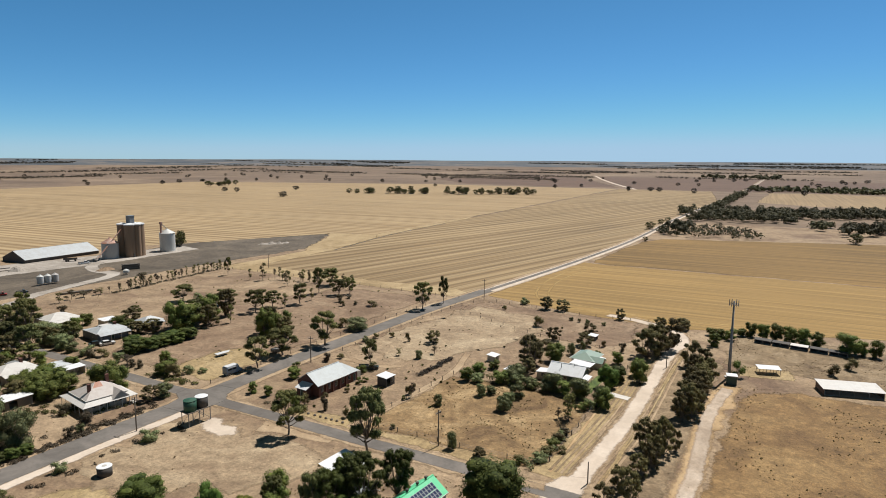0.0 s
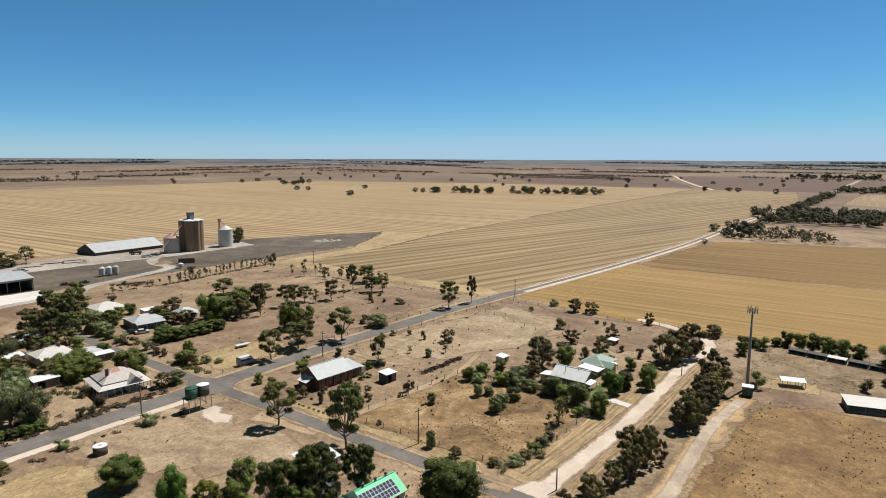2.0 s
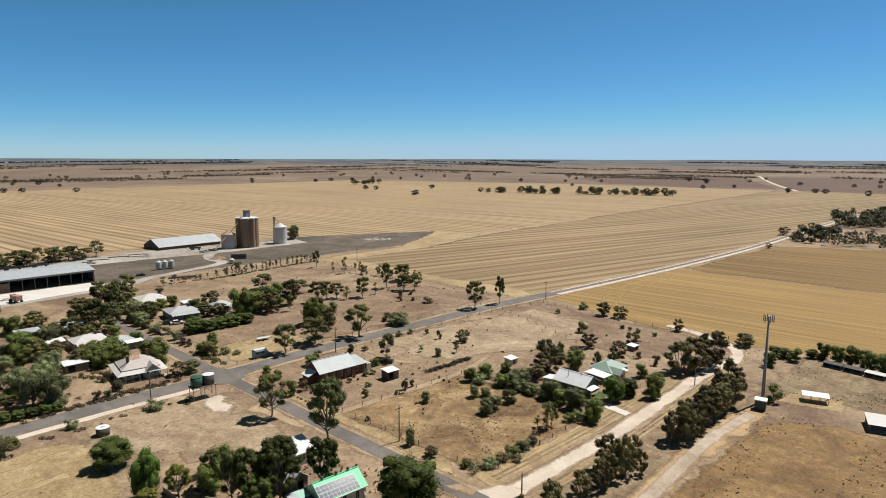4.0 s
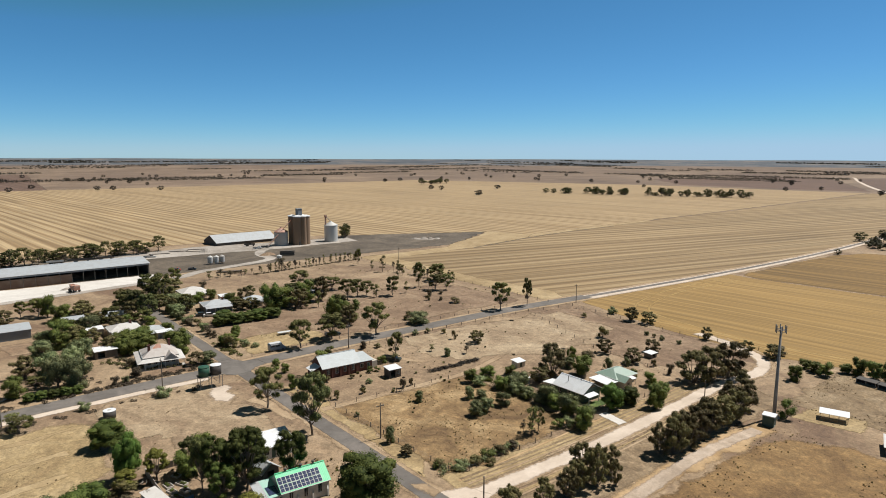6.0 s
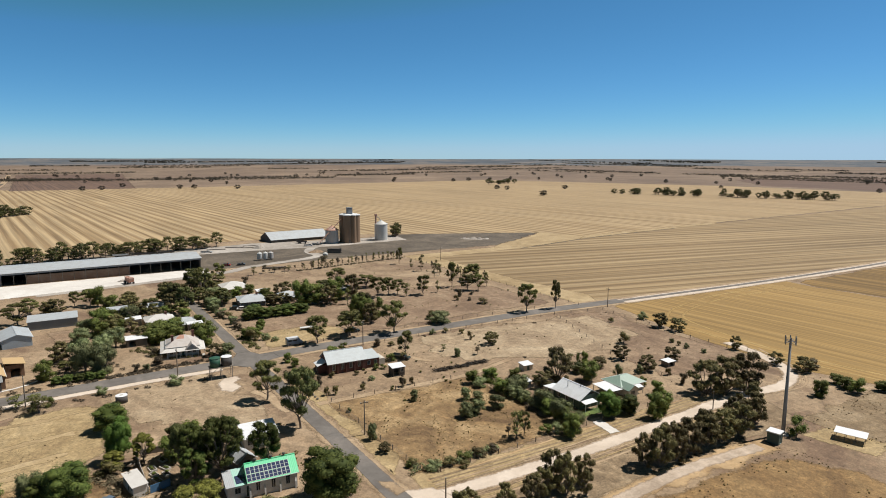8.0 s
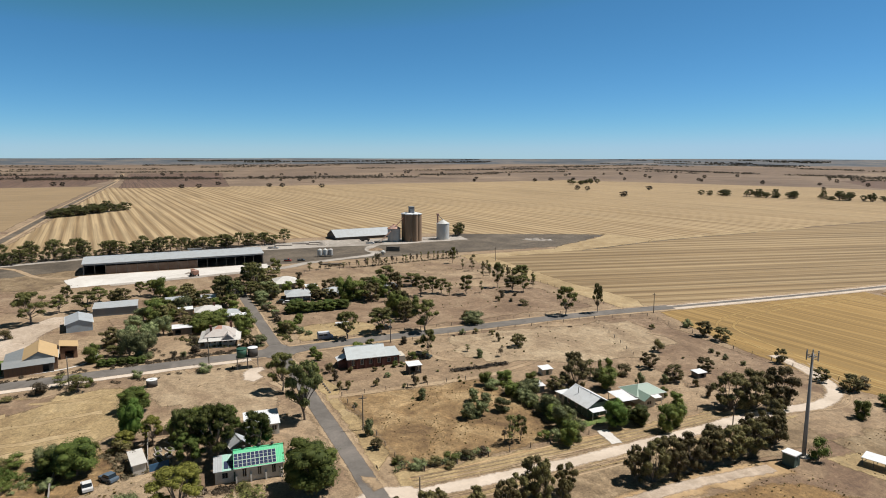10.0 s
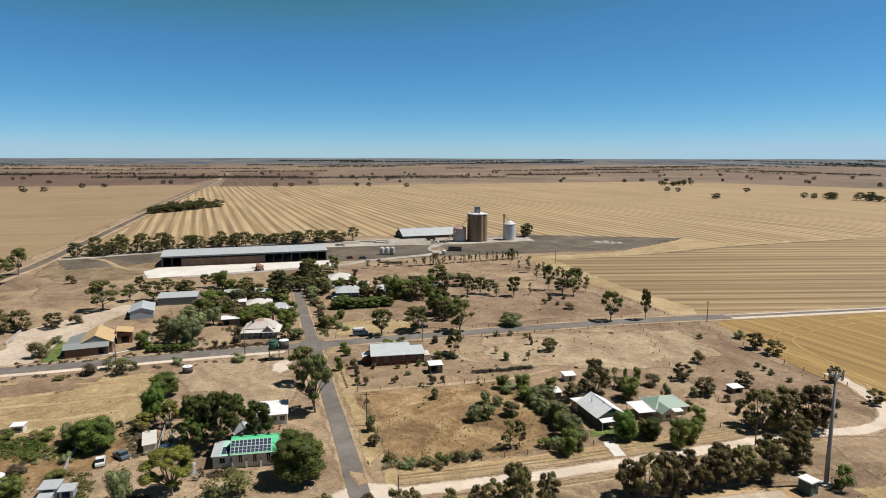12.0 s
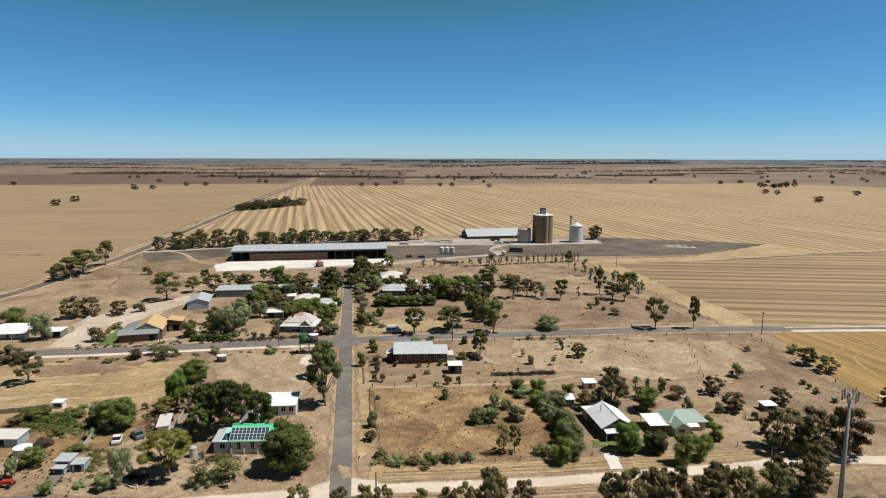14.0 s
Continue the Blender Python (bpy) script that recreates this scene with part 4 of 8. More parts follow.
def make_tree(kind, k):
    """One tree of its kind at its usual size, with its root at the origin. Returns its root, height and spread."""
    rnd = random.Random(kind + str(k))
    seed = sum(map(ord, kind)) * 10 + k
    bm = bmesh.new()
    blobs = []
    def masses(n, r, low, high, flat=0.75, start=0.0, stem=0.12, inner=0.0, mid=0.5, half=0.62):
        """Rounded leaf masses set round the stem, inside the tree's height and spread, each on its limb."""
        for i in range(n):
            a = i * 2.4 + rnd.uniform(-0.5, 0.5)
            s = r * rnd.uniform(0.75, 1.2)
            z = rnd.uniform(low, high) * h
            z = min(z, h - s * flat * 0.9)
            full = math.sqrt(max(0.12, 1 - ((z / h - mid) / half) ** 2))
            d = max(0.0, w / 2 - s * 0.85) * full * math.sqrt(rnd.uniform(inner, 1))
            c = (d * math.cos(a), d * math.sin(a), z)
            limb(bm, (0, 0, min(start, z * 0.6)), c, stem, 0.03, rnd)
            blobs.append((c, (s, s, s * flat)))

    def cap(c, s, n, flat):
        """A rounded head of foliage on one limb: a cluster of flattened clumps, uneven below."""
        for i in range(n):
            a = i * 2.4 + rnd.uniform(-0.6, 0.6)
            q = s * rnd.uniform(0.42, 0.68)
            d = (s - q * 0.5) * math.sqrt(rnd.uniform(0.05, 1))
            z = c[2] + (s * flat * (1 - (d / s) ** 2) * 0.55) + rnd.uniform(-0.25, 0.15) * s
            p = (c[0] + d * math.cos(a), c[1] + d * math.sin(a), min(z, h - q * flat))
            limb(bm, (c[0], c[1], c[2] - s * 0.5), p, 0.045, 0.02, rnd, 1)
            blobs.append((p, (q, q, q * flat)))

    core = 0.74
    if kind in ("gum", "darkgum", "wattle", "lushgum"):
        h, w = (12.0, 8.4) if kind == "lushgum" else (9.5, 8.0)
        count, size, leaf = {"gum": (9000, 0.12, M_L_GUM), "darkgum": (11000, 0.115, M_L_DARKGUM), "wattle": (17000, 0.1, M_L_WATTLE), "lushgum": (16000, 0.115, M_L_LUSH)}[kind]
        fork = rnd.uniform(1.8, 2.8)
        top = (rnd.uniform(-.5, .5), rnd.uniform(-.5, .5), fork)
        limb(bm, (0, 0, -0.3), top, 0.27, 0.20, rnd)
        heads = rnd.randint(12, 15) if kind == "gum" else rnd.randint(22, 25) if kind == "lushgum" else rnd.randint(17, 20)
        bare = rnd.uniform(0, math.tau)
        for i in range(heads):
            # heads of foliage stacked round the stem, lower on one side, the last one at the top
            a = i * 2.4 + rnd.uniform(-0.4, 0.4)
            s = rnd.uniform(0.95, 1.55)
            u = i / (heads - 1)
            lift = 0.14 * max(0.0, math.cos(a - bare))
            z = h * min(0.89, 0.30 + lift + 0.60 * u ** 0.85 + rnd.uniform(-0.04, 0.04))
            room = math.sqrt(max(0.02, 1 - ((z / h - 0.56) / 0.42) ** 2))
            d = max(0.0, w / 2 * room - s * 0.75) * rnd.uniform(0.72, 1.12)
            c = (d * math.cos(a), d * math.sin(a), z)
            limb(bm, (0, 0, min(fork, z * 0.55)), (c[0], c[1], c[2] - s * 0.35), 0.12, 0.045, rnd, 3)
            cap(c, s, rnd.randint(4, 6), rnd.uniform(0.82, 1.02))
        core = 0.72
        label, cat = {"gum": "tall eucalypt with a grey trunk and open olive crown", "darkgum": "tall eucalypt with a dense dark crown", "wattle": "broad spreading tree with a yellow-olive crown", "lushgum": "tall shade tree with a dense rounded dark-green crown"}[kind], "tree"
    elif kind == "mallee":
        h, w, count, size, leaf = 6.5, 6.2, 7000, 0.115, M_L_MALLEE
        heads = rnd.randint(13, 16)
        for i in range(heads):
            a = i * 2.4 + rnd.uniform(-0.4, 0.4)
            s = rnd.uniform(0.75, 1.2)
            u = i / (heads - 1)
            z = h * min(0.87, 0.24 + 0.64 * u ** 0.9 + rnd.uniform(-0.05, 0.05))
            room = math.sqrt(max(0.04, 1 - ((z / h - 0.42) / 0.55) ** 2))
            d = max(0.0, w / 2 * room - s * 0.7) * rnd.uniform(0.7, 1.08)
            c = (d * math.cos(a), d * math.sin(a), z)
            limb(bm, (rnd.uniform(-.25, .25), rnd.uniform(-.25, .25), -0.2), (c[0], c[1], c[2] - s * 0.3), 0.09, 0.04, rnd, 3)
            cap(c, s, rnd.randint(4, 5), rnd.uniform(0.75, 0.95))
        masses(rnd.randint(5, 8), 0.8, 0.12, 0.4, 0.8, 0.0, 0.05, 0.1, 0.4, 0.6)
        core = 0.72
        label, cat = "dense dark olive mallee tree with many stems", "tree"
    elif kind == "bush":
        h, w, count, size, leaf = 2.5, 3.4, 1700, 0.085, (M_L_DRY, M_L_MALLEE, M_L_GREEN, M_L_MALLEE, M_L_PEPPER)[k % 5]
        masses(8, 0.75, 0.1, 0.85, 0.8, 0.0, 0.04, 0.1)
        core = 0.62
        label, cat = "low rounded olive-brown shrub on dry ground", "shrub"
    elif kind in ("green", "pepper"):
        h, w, count, size = 5.2, 5.2, 5200, 0.105
        leaf = M_L_GREEN if kind == "green" else M_L_PEPPER
        limb(bm, (0, 0, -0.2), (0.1, 0, 1.2), 0.22, 0.16, rnd)
        masses(19, 1.0, 0.08, 0.93, 0.9, 0.8, 0.08, 0.1)
        core = 0.68
        label, cat = ("leafy green garden tree with a full crown" if kind == "green" else "grey-green drooping pepper tree"), "tree"
    elif kind in ("lush", "lushdark"):
        h, w, count, size, leaf = 8.6, 7.8, 11000, 0.125, M_L_LUSH if kind == "lushdark" else M_L_BRIGHT
        limb(bm, (0, 0, -0.3), (0, 0, 2.5), 0.4, 0.3, rnd)
        masses(12, 1.8, 0.2, 0.8, 0.9, 2.0, 0.14, 0.0)
        masses(30, 1.15, 0.12, 0.96, 0.85, 2.0, 0.08, 0.6)
        core = 0.8
        label, cat = "broad dense green shade tree with a rounded crown", "tree"
    else:
        h, w, count, size, leaf = 5.0, 2.9, 700, 0.125, M_L_DRY if k % 2 else M_L_GUM
        limb(bm, (0, 0, -0.2), (rnd.uniform(-.3, .3), 0, h * 0.5), 0.10, 0.07, rnd)
        masses(10, 0.62, 0.25, 0.95, 0.9, h * 0.4, 0.05)
        core = 0.0
        label, cat = "thin half-bare sapling with sparse dry leaves", "tree"
    root = thing("shrub" if kind == "bush" else "tree", 0, 0, 0, label, cat)
    part("trunk" if kind != "bush" else "stem", bm, M_BARK, root)
    crown = new("crown", leaf_mass("crown", blobs, count, size, leaf, seed, 0.5 if kind == "pepper" else 0.15, kind == "thin", core))
    crown.data["sprays"] = count
    crown.parent = root
    return [root, h, w, False]


VARIANTS = {k: [make_tree(k, i) for i in range(n)] for k, n in (("gum", 6), ("darkgum", 3), ("lushgum", 3), ("wattle", 2), ("mallee", 6), ("bush", 5), ("green", 4), ("pepper", 4), ("lush", 1), ("lushdark", 2), ("thin", 5))}
planted = random.Random(11)


def plant(kind, x, y, h, w, group=""):
    """Stands a tree of its kind, height and spread at its place."""
    v = planted.choice(VARIANTS[kind])
    turn = planted.uniform(0, 360)
    w, h = w * 1.02, h * 0.98
    m = pose(x, y, 0, 0, 0, turn) @ Matrix.Diagonal((w / v[2], w / v[2], h / v[1], 1))
    if not v[3]:
        v[3] = True
        ob = v[0]
        ob.matrix_basis = m
    else:
        base, s = v[0], v[0].scale.copy()
        ob = copy_thing(base, m @ Matrix.Diagonal((1 / s.x, 1 / s.y, 1 / s.z, 1)))
    if group:
        ob["group"] = group
    return ob



STAND = []


def plant_far(kind, x, y, h, w):
    """Notes a tree of the far timber, which is joined into one mass."""
    v = planted.choice(VARIANTS[kind])
    STAND.append((v, pose(x, y, rise(math.hypot(x, y)), 0, 0, planted.uniform(0, 360)) @ Matrix.Diagonal((w / v[2], w / v[2], h / v[1], 1))))


def join_far(name, label):
    """Joins the noted far trees into one mesh; one leaf spray in seven, made larger, is enough so far off."""
    mats = [M_BARK, M_L_GUM, M_L_DARKGUM] if name == "far_timber" else [M_BARK, M_L_FAR, M_L_FAR]
    vs, loops, totals, idx = [], [], [], []
    at = 0
    for (root, h, w, _), m in STAND:
        for ch in root.children:
            me = ch.data
            co = np.empty(len(me.vertices) * 3); me.vertices.foreach_get("co", co); co = co.reshape(-1, 3)
            if ch.name.startswith("crown"):
                q = co[:me["sprays"] * 4].reshape(-1, 4, 3)[::7]
                mid = q.mean(1, keepdims=True)
                co = (mid + (q - mid) * 2.3).reshape(-1, 3)
                lp, tt = np.arange(len(co)), np.full(len(co) // 4, 4)
                mi = 2 if me.materials[0] in (M_L_MALLEE, M_L_DARKGUM) else 1
            else:
                lp = np.empty(len(me.loops), int); me.loops.foreach_get("vertex_index", lp)
                tt = np.empty(len(me.polygons), int); me.polygons.foreach_get("loop_total", tt)
                mi = 0
            a = np.array(m)
            vs.append(co @ a[:3, :3].T + a[:3, 3]); loops.append(lp + at); totals.append(tt); idx.append(np.full(len(tt), mi))
            at += len(co)
    v, lp, tt, mi = np.concatenate(vs), np.concatenate(loops), np.concatenate(totals), np.concatenate(idx)
    me = bpy.data.meshes.new(name)
    me.vertices.add(len(v)); me.vertices.foreach_set("co", v.ravel())
    me.loops.add(len(lp)); me.loops.foreach_set("vertex_index", lp)
    me.polygons.add(len(tt))
    me.polygons.foreach_set("loop_start", np.concatenate([[0], np.cumsum(tt)[:-1]])); me.polygons.foreach_set("loop_total", tt)
    for q in mats:
        me.materials.append(q)
    me.polygons.foreach_set("material_index", mi)
    me.update(calc_edges=True)
    tagged(new(name, me), label, "trees", kind="stuff")
    STAND.clear()

# blocks south-west of the junction: gum
for x, y, h, w in (
        (-249.8, -26.3, 7.5, 9.7), (-256.6, -23.8, 10.5, 13.1), (-266.9, -20.9, 13.2, 13.4), (-292.4, -19.1, 14.2, 9.3), (-196.9, 35.2, 11.9, 11.2),
        (-211.1, 43.1, 7.4, 6.5), (-233.1, 44.5, 6.7, 5.0), (-209.4, 52.4, 8.1, 9.1), (-224.4, 56.8, 6.7, 6.8), (-230.6, 72.0, 6.4, 3.9),
        (-228.5, 77.1, 6.9, 7.7), (-142.8, 62.4, 3.2, 5.6),
):
    plant("gum", x, y, h, w)
# blocks south-west of the junction: mallee
for x, y, h, w in (
        (-173.4, 23.7, 5.8, 6.2), (-221.2, 64.6, 6.2, 8.1), (-214.6, 89.5, 6.0, 7.9),
        (-154.0, 61.3, 6.1, 6.3), (-133.7, 100.5, 4.0, 4.8), (-217.4, 104.1, 9.0, 8.5), (-187.3, 93.7, 5.7, 5.7),
        (-163.1, 85.1, 5.3, 6.3), (-178.5, 77.4, 6.8, 6.7), (-195.7, 101.0, 8.6, 6.6),
):
    plant("mallee", x, y, h, w)
# blocks south-west of the junction: green
for x, y, h, w in (
        (-214.3, 81.4, 6.7, 7.3), (-180.3, 75.4, 8.7, 8.8), (-190.0, 79.7, 6.4, 7.2), (-137.9, 56.7, 5.8, 5.9), (-156.0, 89.0, 4.5, 6.3),
        (-169.8, 96.4, 4.8, 8.5), (-146.3, 101.2, 6.6, 6.1), (-160.5, -6.8, 7.1, 10.7), (-157.3, 93.8, 5.2, 7.0), (-155.8, 102.2, 4.8, 6.5),
        (-171.2, 91.1, 4.4, 6.5), (-224.5, 79.6, 8.7, 6.7), (-152.8, 102.3, 6.5, 8.7), (-161.8, 92.9, 6.0, 10.5), (-167.6, 89.8, 4.3, 7.5),
):
    plant("green", x, y, h, w)
# blocks south-west of the junction: pepper
for x, y, h, w in (
        (-190.4, 86.0, 6.9, 7.2), (-150.8, 72.5, 7.3, 7.2), (-142.2, 9.7, 9.4, 8.0), (-138.1, 66.6, 8.8, 8.0), (-160.2, 77.1, 6.9, 7.1),
):
    plant("pepper", x, y, h, w)
# blocks south-west of the junction: bush
for x, y, h, w in (
        (-177.2, 30.2, 3.6, 5.1), (-259.3, 11.5, 4.4, 5.5), (-130.8, 78.1, 2.7, 2.6), (-131.5, 80.9, 2.2, 2.3), (-144.3, 85.0, 2.9, 4.0), (-137.4, 28.1, 5.0, 6.0), (-152.6, 29.8, 2.5, 4.2),
        (-135.1, 84.7, 2.5, 4.4),
):
    plant("bush", x, y, h, w)
# blocks north-west of the junction: gum
for x, y, h, w in (
        (-198.0, 121.3, 7.4, 6.3), (-215.7, 118.0, 13.6, 9.1), (-214.9, 179.7, 7.4, 9.7), (-197.1, 186.3, 6.1, 10.1), (-175.2, 180.4, 9.4, 6.9),
        (-178.3, 187.4, 7.6, 6.3), (-175.8, 190.8, 6.8, 6.3), (-169.2, 199.8, 8.9, 7.0), (-129.6, 144.2, 9.0, 9.7), (-175.4, 220.0, 12.1, 5.3),
        (-181.5, 236.8, 8.7, 8.9), (-165.2, 221.1, 7.6, 7.7), (-162.2, 225.2, 7.6, 5.7), (-243.5, 232.6, 9.7, 3.9), (-207.5, 151.7, 5.1, 5.2),
        (-245.9, 133.2, 10.1, 6.2),
):
    plant("gum", x, y, h, w)
# blocks north-west of the junction: mallee
for x, y, h, w in (
        (-176.0, 158.2, 8.2, 8.3), (-149.8, 159.9, 10.2, 7.6), (-141.0, 158.2, 7.8, 6.3),
        (-201.2, 116.7, 6.5, 4.6), (-234.4, 125.8, 7.6, 12.2), (-218.6, 114.3, 7.9, 11.4),
        (-180.6, 170.5, 10.9, 6.9),
):
    plant("mallee", x, y, h, w)
# blocks north-west of the junction: green
for x, y, h, w in (
        (-146.5, 114.7, 3.8, 5.0), (-154.7, 121.9, 3.6, 3.7), (-194.8, 139.6, 4.3, 6.1), (-181.1, 148.1, 11.0, 8.5), (-214.8, 137.9, 4.3, 5.2),
        (-147.8, 118.1, 3.5, 5.0), (-180.8, 152.2, 9.2, 13.1), (-183.0, 164.4, 9.7, 10.0), (-148.6, 157.3, 9.8, 8.0), (-146.0, 162.7, 8.0, 8.1),
):
    plant("green", x, y, h, w)
# blocks north-west of the junction: pepper
for x, y, h, w in (
        (-194.1, 116.5, 4.8, 6.2), (-167.3, 116.1, 3.1, 4.0), (-216.5, 123.1, 4.3, 8.3), (-212.3, 125.3, 3.9, 6.8), (-202.5, 123.0, 3.8, 8.8),
):
    plant("pepper", x, y, h, w)
# blocks north-west of the junction: thin
for x, y, h, w in (
        (-170.6, 192.1, 6.3, 3.5), (-218.3, 230.9, 9.1, 4.2), (-169.3, 207.5, 5.9, 2.5), (-171.7, 164.2, 7.5, 3.3), (-166.8, 233.8, 7.3, 2.7),
        (-224.4, 228.4, 6.2, 2.4), (-198.6, 225.8, 7.8, 2.8), (-203.1, 232.5, 6.2, 2.6), (-255.3, 192.0, 8.0, 5.6), (-247.4, 135.6, 7.4, 2.3),
        (-163.0, 115.6, 3.5, 4.5),
):
    plant("thin", x, y, h, w)
# blocks north-west of the junction: bush
for x, y, h, w in (
        (-142.9, 115.1, 4.0, 4.5), (-178.4, 115.1, 2.8, 3.7), (-213.5, 186.2, 3.3, 4.4), (-132.6, 179.0, 3.3, 3.8), (-156.9, 210.7, 3.3, 3.5),
        (-157.5, 217.5, 1.5, 3.0), (-148.3, 209.5, 1.7, 2.4), (-140.9, 210.8, 2.4, 5.2), (-151.6, 205.1, 2.4, 2.4), (-181.4, 115.8, 3.3, 5.0),
        (-176.2, 117.3, 2.6, 4.0), (-159.8, 115.0, 2.4, 2.9), (-141.8, 118.9, 2.7, 3.9), (-138.6, 121.1, 1.7, 3.1), (-237.3, 142.8, 3.7, 4.1),
        (-157.1, 115.4, 2.5, 2.6),
):
    plant("bush", x, y, h, w)
# belt along the gravel road and the mast: domed
for x, y, h, w in (
        (-30.0, 195.1, 9.4, 8.5), (-27.7, 199.4, 9.7, 8.2), (-25.3, 205.4, 11.0, 8.4),
):
    plant("mallee", x, y, h, w)
# belt along the gravel road and the mast: mallee
for x, y, h, w in (
        (-16.7, 191.5, 8.3, 5.9), (-14.9, 150.2, 7.3, 4.8), (-13.2, 152.5, 8.6, 5.7), (-12.9, 156.8, 7.8, 5.5),
        (-13.0, 162.3, 7.7, 6.0), (-12.9, 167.6, 7.3, 5.9), (-12.3, 172.8, 7.4, 6.0), (-12.0, 178.8, 7.4, 6.2), (-13.1, 187.1, 7.5, 5.5),
        (-16.2, 129.5, 8.4, 4.3), (-17.3, 122.4, 5.9, 4.0), (-19.0, 117.7, 5.0, 3.9), (-14.1, 132.3, 5.1, 2.5), (-17.3, 135.1, 6.2, 4.0),
        (-17.9, 125.4, 6.0, 4.2), (-19.1, 108.2, 6.4, 4.1), (-24.2, 97.5, 4.8, 4.2), (-22.7, 104.2, 4.6, 3.6), (-21.4, 111.7, 4.8, 3.8),
):
    plant("mallee", x, y, h, w)
for x, y, h, w in (
        (-19.3, 130.1, 7.5, 5.9), (-31.5, 232.8, 4.0, 4.2), (-23.8, 232.9, 4.5, 5.7),
):
    plant("mallee", x, y, h, w)
# belt along the gravel road and the mast: green
for x, y, h, w in (
        (-32.4, 148.1, 5.2, 4.7), (-28.0, 171.3, 6.1, 5.1), (-12.4, 217.3, 4.5, 4.5), (-14.1, 230.4, 2.7, 4.1), (-11.0, 228.9, 3.1, 4.7),
        (-7.9, 227.5, 4.0, 4.7), (-4.8, 234.4, 2.9, 4.1), (-2.1, 235.4, 5.2, 4.8), (1.7, 234.3, 5.3, 5.2), (5.5, 233.3, 6.2, 5.2),
        (9.5, 232.5, 5.7, 5.6), (13.7, 231.9, 6.0, 5.6), (17.5, 232.6, 4.9, 5.2), (25.5, 227.4, 6.8, 8.5), (29.4, 228.2, 5.0, 4.3),
        (32.8, 227.5, 5.7, 4.7),
):
    plant("green", x, y, h, w)
# belt along the gravel road and the mast: bush
for x, y, h, w in (
        (19.6, 202.1, 3.4, 3.8), (24.6, 210.2, 3.5, 4.0), (-23.5, 237.1, 3.1, 5.3),
):
    plant("bush", x, y, h, w)
# blocks south-east of the junction: gum
for x, y, h, w in (
        (-90.3, 101.2, 10.1, 7.5), (-99.7, 23.4, 8.4, 7.4),
):
    plant("gum", x, y, h, w)
# blocks south-east of the junction: mallee
for x, y, h, w in (
        (-119.9, 10.4, 4.8, 8.2),
):
    plant("mallee", x, y, h, w)
# blocks south-east of the junction: green
for x, y, h, w in (
        (-74.0, 79.0, 6.1, 5.7), (-70.1, 74.9, 5.8, 5.5),
):
    plant("green", x, y, h, w)
# blocks south-east of the junction: lushdark
for x, y, h, w in (
        (-39.6, 94.8, 9.2, 11.0), (-93.0, 66.9, 5.8, 8.0), (-64.6, 56.4, 7.4, 8.4), (-66.4, 52.8, 5.2, 6.2),
):
    plant("lushdark", x, y, h, w)
# blocks south-east of the junction: thin
for x, y, h, w in (
        (-119.3, 50.1, 3.7, 4.5), (-117.6, 54.0, 3.7, 4.3), (-113.4, 54.4, 4.3, 6.4),
        (-37.7, 83.6, 5.0, 6.7), (-36.4, 79.2, 4.2, 4.7),
):
    plant("thin", x, y, h, w)
# blocks south-east of the junction: bush
for x, y, h, w in (
        (-116.5, 45.5, 2.8, 6.3), (-116.6, 56.5, 2.9, 2.8), (-113.9, 38.9, 1.2, 3.6), (-118.2, 68.1, 2.5, 3.2), (-114.7, 85.3, 3.0, 4.4),
):
    plant("bush", x, y, h, w)
# blocks north-east of the junction: gum
for x, y, h, w in (
        (-124.2, 158.3, 11.3, 9.1), (-127.7, 131.5, 9.4, 7.2), (-120.2, 216.1, 11.6, 7.4), (-117.6, 229.2, 12.0, 4.2),
        (-100.0, 147.6, 8.3, 4.9),
):
    plant("gum", x, y, h, w)
# blocks north-east of the junction: mallee
for x, y, h, w in (
        (-49.3, 111.3, 2.1, 2.9), (-94.7, 177.2, 4.5, 5.0),
        (-51.4, 211.2, 4.2, 4.8), (-76.3, 239.8, 5.4, 5.6), (-69.8, 240.7, 4.7, 5.7),
        (-46.5, 237.1, 4.5, 3.6),
):
    plant("mallee", x, y, h, w)
# blocks north-east of the junction: green
for x, y, h, w in (
        (-41.1, 112.0, 1.3, 1.6),
        (-112.8, 129.5, 3.2, 4.6),
):
    plant("green", x, y, h, w)
# blocks north-east of the junction: pepper
for x, y, h, w in (
        (-125.7, 178.7, 4.2, 9.4), (-69.0, 131.1, 2.9, 2.5), (-55.8, 112.1, 3.6, 2.5), (-91.0, 160.6, 2.8, 2.4), (-53.6, 135.7, 3.6, 4.1),
        (-53.5, 139.2, 3.6, 3.8), (-62.3, 141.9, 3.3, 3.2),
):
    plant("pepper", x, y, h, w)
# blocks north-east of the junction: thin
for x, y, h, w in (
        (-77.3, 132.7, 4.6, 1.8), (-89.0, 167.0, 3.6, 2.5),
        (-38.2, 137.6, 6.8, 3.6), (-40.6, 137.2, 3.2, 1.9),
        (-97.8, 160.3, 2.5, 2.1), (-97.5, 145.5, 2.5, 3.3),
):
    plant("thin", x, y, h, w)
